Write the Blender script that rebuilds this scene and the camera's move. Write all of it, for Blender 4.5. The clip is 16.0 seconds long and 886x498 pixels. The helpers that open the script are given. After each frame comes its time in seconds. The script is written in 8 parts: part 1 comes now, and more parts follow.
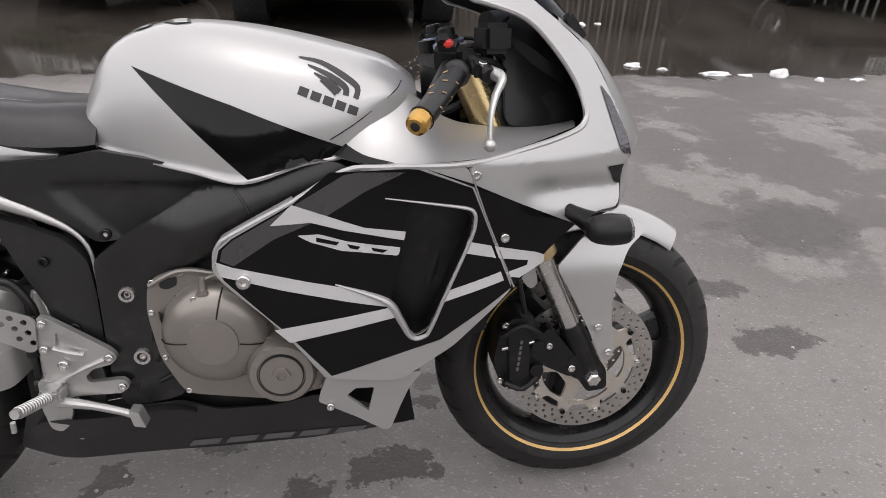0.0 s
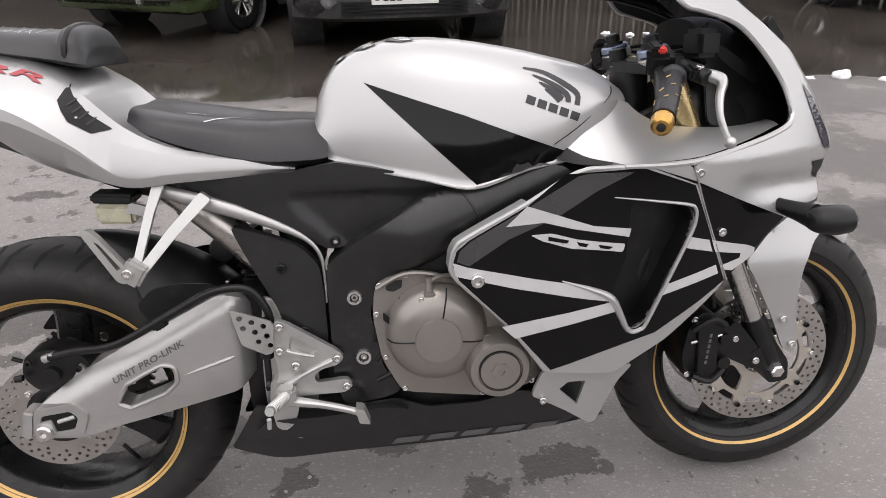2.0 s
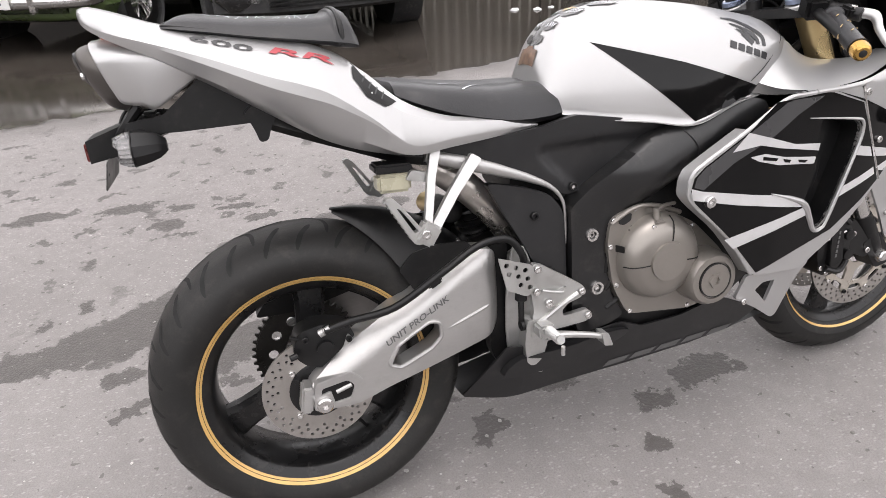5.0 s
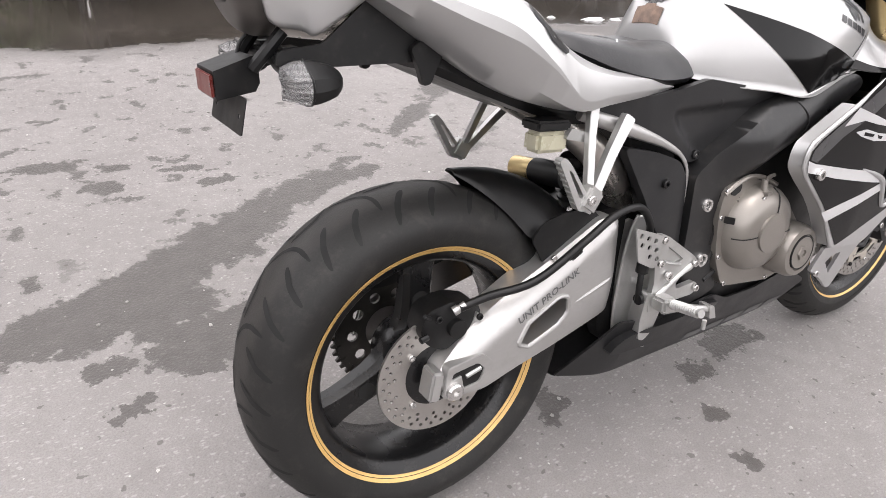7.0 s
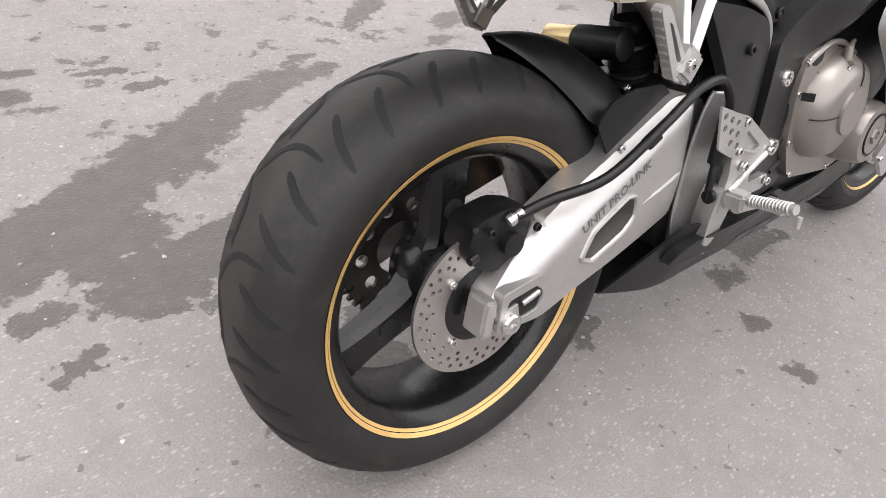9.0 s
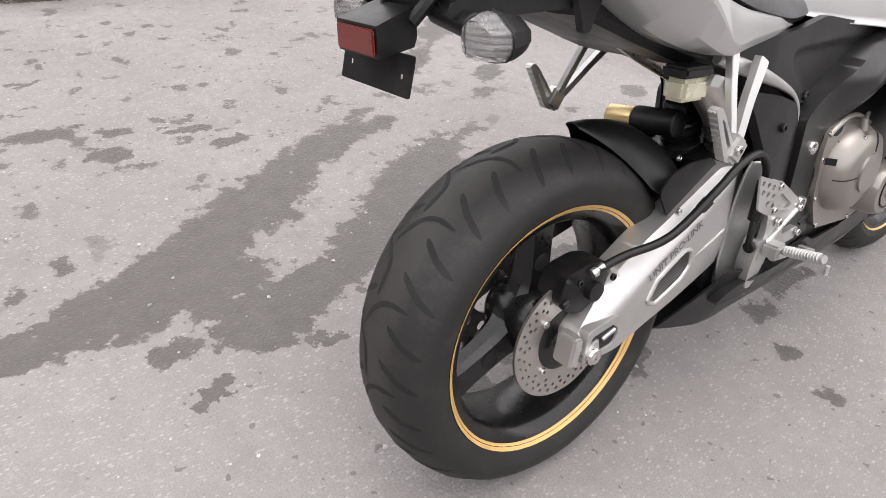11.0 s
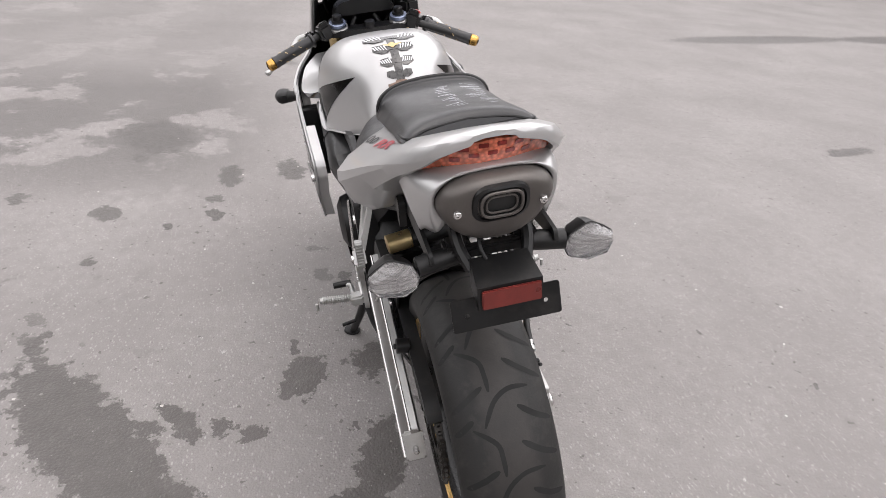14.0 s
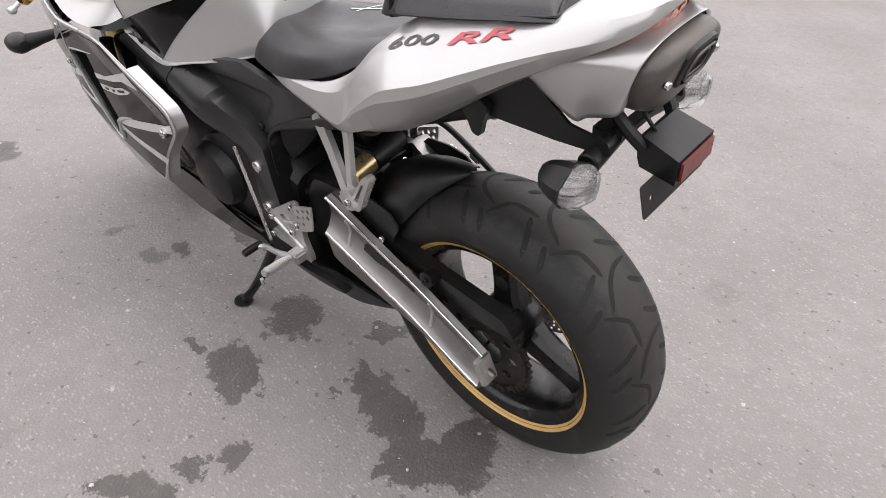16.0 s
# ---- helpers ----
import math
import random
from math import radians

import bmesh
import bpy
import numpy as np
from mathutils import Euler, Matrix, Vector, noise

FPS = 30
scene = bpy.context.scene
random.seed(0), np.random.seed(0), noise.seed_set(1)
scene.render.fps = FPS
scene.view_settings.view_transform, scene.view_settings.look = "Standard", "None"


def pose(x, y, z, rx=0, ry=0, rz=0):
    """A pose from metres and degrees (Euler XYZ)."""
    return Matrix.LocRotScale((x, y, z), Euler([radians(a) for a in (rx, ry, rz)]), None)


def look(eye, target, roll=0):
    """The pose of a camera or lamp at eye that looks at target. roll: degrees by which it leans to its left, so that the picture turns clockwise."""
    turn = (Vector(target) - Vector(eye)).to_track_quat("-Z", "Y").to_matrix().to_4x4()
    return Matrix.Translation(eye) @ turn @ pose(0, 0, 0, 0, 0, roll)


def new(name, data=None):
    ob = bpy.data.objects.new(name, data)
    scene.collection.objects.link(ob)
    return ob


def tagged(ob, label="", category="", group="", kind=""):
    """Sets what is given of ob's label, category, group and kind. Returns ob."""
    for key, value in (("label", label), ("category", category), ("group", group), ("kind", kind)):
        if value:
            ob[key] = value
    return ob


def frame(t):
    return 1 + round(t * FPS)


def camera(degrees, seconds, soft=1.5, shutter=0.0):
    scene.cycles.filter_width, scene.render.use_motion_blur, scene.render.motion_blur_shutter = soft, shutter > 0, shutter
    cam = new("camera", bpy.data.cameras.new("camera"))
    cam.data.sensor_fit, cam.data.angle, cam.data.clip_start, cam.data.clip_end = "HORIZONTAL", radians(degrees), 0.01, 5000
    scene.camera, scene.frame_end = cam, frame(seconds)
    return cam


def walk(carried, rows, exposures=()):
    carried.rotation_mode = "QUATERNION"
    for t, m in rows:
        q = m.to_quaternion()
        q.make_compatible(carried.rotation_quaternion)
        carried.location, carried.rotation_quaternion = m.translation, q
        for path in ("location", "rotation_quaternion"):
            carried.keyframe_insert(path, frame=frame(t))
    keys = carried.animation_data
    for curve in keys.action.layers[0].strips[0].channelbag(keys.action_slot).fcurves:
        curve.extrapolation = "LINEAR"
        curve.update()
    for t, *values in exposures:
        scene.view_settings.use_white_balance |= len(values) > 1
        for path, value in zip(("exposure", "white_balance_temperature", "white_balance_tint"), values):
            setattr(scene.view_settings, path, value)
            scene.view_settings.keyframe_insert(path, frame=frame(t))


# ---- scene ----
from mathutils.bvhtree import BVHTree

cam = camera(67.9, 16.0, 0.75)
PATH = [
    (0, (0.958, -1.027, 1.175), (1.186, 0.693, 0.179), 2.2),
    (0.5, (0.922, -1.039, 1.166), (1.104, 0.678, 0.156), 1.8),
    (1, (0.840, -1.008, 1.145), (1.008, 0.731, 0.172), -0.4),
    (1.5, (0.746, -1.006, 1.161), (0.865, 0.741, 0.194), -1.1),
    (2, (0.625, -1.054, 1.174), (0.791, 0.696, 0.220), -0.6),
    (2.5, (0.509, -1.106, 1.186), (0.766, 0.649, 0.262), -0.6),
    (3, (0.434, -1.086, 1.177), (0.752, 0.653, 0.241), 1.4),
    (3.5, (0.342, -1.032, 1.161), (0.661, 0.681, 0.179), 0.6),
    (4, (0.250, -0.998, 1.152), (0.620, 0.687, 0.140), 1.1),
    (4.5, (0.118, -1.017, 1.169), (0.572, 0.647, 0.156), 0.8),
    (5, (-0.066, -1.064, 1.181), (0.464, 0.591, 0.192), -2.5),
    (5.2, (-0.122, -1.050, 1.179), (0.425, 0.602, 0.193), -1.1),
    (7.3, (-0.519, -0.700, 1.062), (0.482, 0.643, -0.029), 5.6),
    (7.5, (-0.534, -0.660, 1.036), (0.502, 0.624, -0.096), 5.9),
    (8, (-0.530, -0.576, 0.945), (0.546, 0.616, -0.247), 9.4),
    (8.2, (-0.513, -0.541, 0.920), (0.574, 0.637, -0.276), 8.2),
    (10.3, (-0.478, -0.507, 0.936), (0.501, 0.686, -0.337), 8.0),
    (10.5, (-0.532, -0.528, 0.969), (0.477, 0.677, -0.267), 7.6),
    (11, (-0.685, -0.547, 1.060), (0.337, 0.715, -0.107), 5.9),
    (11.5, (-0.796, -0.477, 1.136), (0.415, 0.675, 0.038), 0.9),
    (12, (-0.916, -0.362, 1.207), (0.494, 0.547, 0.118), 1.9),
    (12.5, (-1.056, -0.212, 1.255), (0.586, 0.266, 0.219), 5.3),
    (13, (-1.058, -0.011, 1.245), (0.677, 0.209, 0.276), 6.1),
    (13.5, (-1.015, 0.189, 1.253), (0.746, 0.127, 0.308), 7.4),
    (14, (-1.008, 0.418, 1.265), (0.696, -0.032, 0.321), 5.1),
    (14.5, (-0.934, 0.567, 1.242), (0.667, -0.142, 0.275), 8.0),
    (15, (-0.828, 0.714, 1.238), (0.684, -0.147, 0.253), 7.8),
    (15.5, (-0.702, 0.855, 1.192), (0.573, -0.257, 0.125), 7.2),
    (16, (-0.573, 0.915, 1.168), (0.518, -0.317, 0.031), 3.1),
]
EXPOSURES = [(0.0, 0.97, 6720, 14), (1.0, 1.36, 6720, 14), (2.5, 1.12, 6720, 14), (3.5, 1.33, 6720, 14), (4.5, 1.52, 6720, 14), (5.2, 1.56, 6720, 14), (7.5, 1.74, 6720, 14), (10.5, 1.74, 6720, 14), (13.5, 1.46, 6720, 14), (14.5, 1.48, 6720, 14), (16.0, 1.58, 6720, 14)]
walk(cam, [(t, look(eye, target, roll)) for t, eye, target, roll in PATH], EXPOSURES)

# ---- world, sun, exposure ----
world = bpy.data.worlds.new("overcast_sky")
scene.world = world
world.use_nodes = True
wn = world.node_tree
sky = wn.nodes.new("ShaderNodeTexSky")
sky.sky_type = "NISHITA"
sky.sun_disc = False
sky.sun_elevation = radians(82)
sky.sun_rotation = radians(205)
sky.air_density, sky.dust_density, sky.ozone_density = 1.0, 1.6, 1.0
wn.nodes["Background"].inputs["Strength"].default_value = 0.15
cloud = wn.nodes.new("ShaderNodeHueSaturation")
cloud.inputs["Saturation"].default_value = 0.14
wn.links.new(sky.outputs[0], cloud.inputs["Color"])
wn.links.new(cloud.outputs[0], wn.nodes["Background"].inputs["Color"])
sun = new("sun", bpy.data.lights.new("sun", "SUN"))
sun.data.energy, sun.data.angle, sun.data.color = 0.6, radians(165), (1.0, 0.97, 0.94)
sun.matrix_world = look((0.3, -0.4, 6.0), (0.6, 0, 0))

# ---- materials ----


def make_material(name):
    m = bpy.data.materials.new(name)
    m.use_nodes = True
    return m, m.node_tree, m.node_tree.nodes["Principled BSDF"]


def noise_tex(nt, scale, detail=4.0, rough=0.55, coord=None):
    n = nt.nodes.new("ShaderNodeTexNoise")
    n.inputs["Scale"].default_value = scale
    n.inputs["Detail"].default_value = detail
    n.inputs["Roughness"].default_value = rough
    if coord is not None:
        nt.links.new(coord, n.inputs["Vector"])
    return n


def ramp(nt, value, lo, hi, a, b):
    n = nt.nodes.new("ShaderNodeMapRange")
    n.inputs["From Min"].default_value, n.inputs["From Max"].default_value = lo, hi
    n.inputs["To Min"].default_value, n.inputs["To Max"].default_value = a, b
    nt.links.new(value, n.inputs["Value"])
    return n.outputs["Result"]


def mix_colour(nt, factor, a, b):
    n = nt.nodes.new("ShaderNodeMix")
    n.data_type = "RGBA"
    for socket, value in ((n.inputs["Factor"], factor), (n.inputs["A"], a), (n.inputs["B"], b)):
        if isinstance(value, bpy.types.NodeSocket):
            nt.links.new(value, socket)
        elif isinstance(value, tuple):
            socket.default_value = (*value, 1.0)
        else:
            socket.default_value = value
    return n.outputs["Result"]


def calc(nt, op, a, b=None):
    n = nt.nodes.new("ShaderNodeMath")
    n.operation = op
    for socket, value in zip(n.inputs, (a, b)):
        if value is None:
            continue
        if isinstance(value, bpy.types.NodeSocket):
            nt.links.new(value, socket)
        else:
            socket.default_value = value
    return n.outputs[0]


def surface(name, colour, rough, metal=0.0, grain=200.0, wear=6.0, vary=0.12, bump=0.05, depth=0.001, coat=0.0, dirt=0.0,
            rough_vary=0.12, stretch=None, ior=1.5):
    """A painted, cast, moulded or rubber surface: fine grain and broad wear in colour, gloss and relief."""
    m, nt, bsdf = make_material(name)
    tc = nt.nodes.new("ShaderNodeTexCoord")
    coord = tc.outputs["Object"]
    if stretch:
        mp = nt.nodes.new("ShaderNodeMapping")
        mp.inputs["Scale"].default_value = stretch
        nt.links.new(coord, mp.inputs["Vector"])
        fine = noise_tex(nt, grain, 3.0, 0.6, mp.outputs[0])
    else:
        fine = noise_tex(nt, grain, 3.0, 0.6, coord)
    broad = noise_tex(nt, wear, 5.0, 0.6, coord)
    dark = tuple(c * (1.0 - vary) for c in colour)
    light = tuple(min(1.0, c * (1.0 + vary)) for c in colour)
    col = mix_colour(nt, ramp(nt, broad.outputs["Fac"], 0.3, 0.7, 0.0, 1.0), dark, light)
    col = mix_colour(nt, ramp(nt, fine.outputs["Fac"], 0.35, 0.65, 0.0, 0.35), col, dark)
    if dirt > 0:
        spots = noise_tex(nt, 26.0, 8.0, 0.7, coord)
        col = mix_colour(nt, ramp(nt, spots.outputs["Fac"], 0.52, 0.72, 0.0, dirt), col, (0.16, 0.145, 0.13))
    nt.links.new(col, bsdf.inputs["Base Color"])
    nt.links.new(ramp(nt, broad.outputs["Fac"], 0.25, 0.75, max(0.02, rough - rough_vary), min(1.0, rough + rough_vary)), bsdf.inputs["Roughness"])
    bsdf.inputs["Metallic"].default_value = metal
    bsdf.inputs["IOR"].default_value = ior
    if coat:
        bsdf.inputs["Coat Weight"].default_value = coat
        bsdf.inputs["Coat Roughness"].default_value = 0.06
    if bump:
        b = nt.nodes.new("ShaderNodeBump")
        b.inputs["Strength"].default_value = bump
        b.inputs["Distance"].default_value = depth
        nt.links.new(fine.outputs["Fac"], b.inputs["Height"])
        nt.links.new(b.outputs[0], bsdf.inputs["Normal"])
    return m


SILVER = surface("silver_paint", (0.445, 0.443, 0.442), 0.36, 0.62, 900, 5, 0.03, 0.015, 0.0004, coat=0.4, dirt=0.03, rough_vary=0.03)
BLACK_PAINT = surface("gloss_black_paint", (0.0025, 0.0025, 0.0028), 0.12, 0.0, 600, 6, 0.2, 0.01, 0.0004, dirt=0.02, rough_vary=0.04, ior=1.33)
GREY_STRIPE = surface("grey_stripe", (0.60, 0.60, 0.605), 0.32, 0.35, 700, 6, 0.06, 0.01, 0.0004, coat=0.4, dirt=0.1, rough_vary=0.06)
DARK_STRIPE = surface("dark_grey_stripe", (0.045, 0.045, 0.047), 0.28, 0.1, 700, 6, 0.1, 0.01, 0.0004, coat=0.4, rough_vary=0.06)
PLASTIC = surface("grey_black_plastic", (0.014, 0.014, 0.015), 0.40, 0.0, 420, 9, 0.14, 0.12, 0.0006, dirt=0.05, ior=1.45)
BLACK = surface("satin_black", (0.005, 0.005, 0.0053), 0.42, 0.0, 300, 12, 0.25, 0.1, 0.0006, dirt=0.07, ior=1.4)
FRAME_BLACK = surface("black_cast_frame", (0.010, 0.010, 0.0106), 0.36, 0.0, 500, 8, 0.15, 0.15, 0.0006, dirt=0.12)
VINYL = surface("seat_vinyl", (0.0085, 0.0085, 0.0100), 0.42, 0.0, 260, 10, 0.15, 0.4, 0.0010, dirt=0.06, coat=0.06)
RUBBER = surface("tyre_rubber", (0.016, 0.0157, 0.0152), 0.58, 0.0, 260, 5, 0.4, 0.3, 0.001, dirt=0.10, ior=1.38)


def dusty_crown(m):
    """Road dust on the worn band that touches the ground, with a ragged edge."""
    nt = m.node_tree
    bsdf = nt.nodes["Principled BSDF"]
    tc = nt.nodes.new("ShaderNodeTexCoord")
    sep = nt.nodes.new("ShaderNodeSeparateXYZ")
    nt.links.new(tc.outputs["Object"], sep.inputs[0])
    edge = noise_tex(nt, 60.0, 5.0, 0.65, tc.outputs["Object"])
    across = calc(nt, "ADD", calc(nt, "ABSOLUTE", sep.outputs["Y"], 0.0), calc(nt, "MULTIPLY", calc(nt, "SUBTRACT", edge.outputs["Fac"], 0.5), 0.018))
    scuff = noise_tex(nt, 22.0, 6.0, 0.6, tc.outputs["Object"])
    dust = calc(nt, "MULTIPLY", ramp(nt, across, 0.046, 0.030, 0.0, 1.0), ramp(nt, scuff.outputs["Fac"], 0.3, 0.7, 0.35, 0.85))
    base = bsdf.inputs["Base Color"].links[0].from_socket
    nt.links.new(mix_colour(nt, dust, base, (0.034, 0.031, 0.029)), bsdf.inputs["Base Color"])


dusty_crown(RUBBER)
# Near-black for the tread strips: the shade inside grooves, given as colour.
GROOVE_SHADE = surface("groove_shade_black", (0.003, 0.003, 0.003), 0.8, 0.0, 200, 9, 0.2, 0.0)
RIM = surface("black_wheel_paint", (0.008, 0.008, 0.0084), 0.27, 0.0, 300, 9, 0.2, 0.06, 0.0005, dirt=0.10, ior=1.42)
TAPE = surface("gold_rim_tape", (0.66, 0.415, 0.15), 0.38, 0.2, 300, 14, 0.12, 0.02, 0.0004, dirt=0.15)
# Darker, dirtier copy of ALU: a face that mirrors the ground, as colour.
SHADED_ALU = surface("shaded_dirty_aluminium", (0.26, 0.25, 0.245), 0.34, 0.85, 240, 9, 0.14, 0.06, 0.0004, stretch=(0.25, 1, 1), dirt=0.25, rough_vary=0.08)
ALU = surface("brushed_aluminium", (0.47, 0.464, 0.456), 0.46, 0.85, 240, 7, 0.07, 0.06, 0.0004, stretch=(0.25, 1, 1), dirt=0.12, rough_vary=0.07)
CAST = surface("cast_silver_bracket", (0.49, 0.49, 0.48), 0.38, 0.8, 380, 12, 0.08, 0.12, 0.0005, dirt=0.18)
ENGINE = surface("engine_cover_paint", (0.25, 0.232, 0.212), 0.32, 0.6, 420, 8, 0.08, 0.15, 0.0005, dirt=0.14)
STEEL = surface("disc_steel", (0.44, 0.42, 0.40), 0.34, 0.9, 300, 10, 0.1, 0.05, 0.0003, dirt=0.3)
BRONZE = surface("disc_carrier_bronze", (0.60, 0.56, 0.50), 0.34, 0.8, 300, 10, 0.08, 0.05, 0.0003, dirt=0.15)
GOLD = surface("gold_anodised", (0.52, 0.31, 0.09), 0.22, 0.9, 300, 14, 0.1, 0.02, 0.0003)
FLECK = surface("tan_grip_fleck", (0.42, 0.30, 0.15), 0.5, 0.0, 300, 14, 0.1, 0.0)
FORK_GOLD = surface("fork_tube_gold", (0.60, 0.46, 0.24), 0.3, 0.85, 300, 12, 0.08, 0.02, 0.0003)
CHROME = surface("bright_bolt_steel", (0.62, 0.61, 0.6), 0.22, 0.95, 300, 20, 0.08, 0.0)
TITAN = surface("exhaust_cap_metal", (0.095, 0.086, 0.080), 0.42, 0.5, 300, 10, 0.14, 0.06, 0.0004, dirt=0.15)
CHAIN_STEEL = surface("oily_chain_steel", (0.045, 0.042, 0.039), 0.4, 0.7, 300, 12, 0.25, 0.1, 0.0004, dirt=0.25)
PIPE = surface("exhaust_pipe_steel", (0.52, 0.49, 0.46), 0.3, 0.9, 260, 12, 0.12, 0.05, 0.0004, dirt=0.2)
# Soot at the exhaust outlet; mostly black standing in for shade in holes.
SOOT_HOLE_BLACK = surface("soot_and_hole_black", (0.01, 0.01, 0.01), 0.8, 0.0, 200, 12, 0.2, 0.1)
TITLE_RED = surface("red_decal", (0.36, 0.05, 0.06), 0.35, 0.0, 300, 12, 0.1, 0.0)
DECAL_BLACK = surface("dark_decal", (0.02, 0.02, 0.022), 0.35, 0.0, 300, 12, 0.1, 0.0)
ARM_LETTER = surface("pale_grey_lettering", (0.12, 0.12, 0.12), 0.5, 0.2, 300, 12, 0.1, 0.0)
DECAL_GREY = surface("grey_decal", (0.055, 0.055, 0.056), 0.6, 0.0, 300, 12, 0.1, 0.0)
CHALK = surface("white_marker", (0.62, 0.63, 0.66), 0.7, 0.0, 300, 30, 0.2, 0.0)
PAD = surface("carbon_tank_pad", (0.045, 0.044, 0.043), 0.3, 0.1, 150, 90, 0.95, 0.1, 0.0006, coat=0.3)
PAD_BROWN = surface("brown_tank_pad", (0.16, 0.10, 0.07), 0.35, 0.0, 130, 60, 0.5, 0.1, 0.0006)
RED_PLASTIC = surface("red_switch", (0.5, 0.04, 0.03), 0.35, 0.0, 200, 20, 0.1, 0.0)
BLUE_ALU = surface("blue_adjuster", (0.24, 0.28, 0.38), 0.3, 0.8, 200, 20, 0.1, 0.0)
FLUID = surface("yellowed_reservoir", (0.42, 0.40, 0.30), 0.3, 0.0, 100, 20, 0.12, 0.0)
SNOW = surface("dirty_snow", (0.78, 0.79, 0.80), 0.7, 0.0, 120, 12, 0.15, 0.6, 0.004, dirt=0.35)
CAR_BLACK = surface("car_black_paint", (0.015, 0.015, 0.016), 0.2, 0.0, 400, 3, 0.2, 0.0, coat=0.6, dirt=0.3)
CAR_GREEN = surface("car_green_paint", (0.075, 0.110, 0.038), 0.28, 0.0, 400, 3, 0.15, 0.0, coat=0.5, dirt=0.3)
CAR_PLASTIC = surface("car_bumper_plastic", (0.03, 0.03, 0.031), 0.55, 0.0, 300, 5, 0.2, 0.1, dirt=0.4)
PLATE_WHITE = surface("number_plate_white", (0.72, 0.72, 0.70), 0.4, 0.0, 200, 10, 0.05, 0.0)
FENCE = surface("profiled_steel_fence", (0.40, 0.39, 0.36), 0.5, 0.1, 60, 1.2, 0.15, 0.03, dirt=0.25)


def lens_material(name, colour, rough=0.08):
    m, nt, bsdf = make_material(name)
    tc = nt.nodes.new("ShaderNodeTexCoord")
    mp = nt.nodes.new("ShaderNodeMapping")
    mp.inputs["Scale"].default_value = (40, 160, 160)
    nt.links.new(tc.outputs["Object"], mp.inputs["Vector"])
    vor = nt.nodes.new("ShaderNodeTexVoronoi")
    vor.inputs["Scale"].default_value = 1.0
    nt.links.new(mp.outputs[0], vor.inputs["Vector"])
    b = nt.nodes.new("ShaderNodeBump")
    b.inputs["Strength"].default_value, b.inputs["Distance"].default_value = 0.5, 0.001
    nt.links.new(vor.outputs["Distance"], b.inputs["Height"])
    nt.links.new(b.outputs[0], bsdf.inputs["Normal"])
    nt.links.new(mix_colour(nt, ramp(nt, vor.outputs["Distance"], 0.1, 0.7, 0, 1), tuple(c * 1.25 for c in colour), tuple(c * 0.55 for c in colour)), bsdf.inputs["Base Color"])
    bsdf.inputs["Roughness"].default_value = rough
    bsdf.inputs["Coat Weight"].default_value = 0.5
    return m


TAIL_LENS = lens_material("tail_light_lens", (0.62, 0.16, 0.09))
TAIL_CELL = lens_material("tail_light_cell", (0.24, 0.02, 0.015))
REFLECTOR = surface("red_reflector", (0.13, 0.016, 0.012), 0.34, 0.0, 900, 30, 0.25, 0.1, 0.0004)


def ribbed_lens(name, colour):
    """A clear lens over a reflector, with fine level ribs."""
    m, nt, bsdf = make_material(name)
    tc = nt.nodes.new("ShaderNodeTexCoord")
    wave = nt.nodes.new("ShaderNodeTexWave")
    wave.bands_direction = "Z"
    wave.inputs["Scale"].default_value = 45.0
    nt.links.new(tc.outputs["Object"], wave.inputs["Vector"])
    depth = noise_tex(nt, 38.0, 2.0, 0.5, tc.outputs["Object"])
    col = mix_colour(nt, ramp(nt, depth.outputs["Fac"], 0.25, 0.75, 0, 1), tuple(c * 0.60 for c in colour), colour)
    col = mix_colour(nt, ramp(nt, wave.outputs["Fac"], 0.1, 0.5, 0.7, 0.0), col, tuple(c * 0.35 for c in colour))
    nt.links.new(col, bsdf.inputs["Base Color"])
    bsdf.inputs["Roughness"].default_value = 0.12
    bsdf.inputs["Coat Weight"].default_value = 1.0
    bsdf.inputs["Coat Roughness"].default_value = 0.03
    b = nt.nodes.new("ShaderNodeBump")
    b.inputs["Strength"].default_value, b.inputs["Distance"].default_value = 0.4, 0.001
    nt.links.new(wave.outputs["Fac"], b.inputs["Height"])
    nt.links.new(b.outputs[0], bsdf.inputs["Normal"])
    return m


CLEAR_LENS = ribbed_lens("clear_indicator_lens", (0.86, 0.86, 0.87))
CLEAR_LENS.node_tree.nodes["Principled BSDF"].inputs["Transmission Weight"].default_value = 0.84
CLEAR_LENS.node_tree.nodes["Principled BSDF"].inputs["IOR"].default_value = 1.2
CLEAR_LENS.node_tree.nodes["Principled BSDF"].inputs["Coat Weight"].default_value = 0.4
LAMP_GLASS = lens_material("headlamp_glass", (0.05, 0.045, 0.06))


def glass_material(name, colour, rough=0.02, alpha=1.0):
    m, nt, bsdf = make_material(name)
    bsdf.inputs["Base Color"].default_value = (*colour, 1)
    bsdf.inputs["Roughness"].default_value = rough
    bsdf.inputs["Transmission Weight"].default_value = alpha
    bsdf.inputs["IOR"].default_value = 1.1
    return m


SCREEN = glass_material("smoked_windscreen", (0.16, 0.17, 0.20))
CAR_GLASS = surface("car_window_glass", (0.012, 0.014, 0.015), 0.05, 0.0, 50, 2, 0.1, 0.0, rough_vary=0.02)

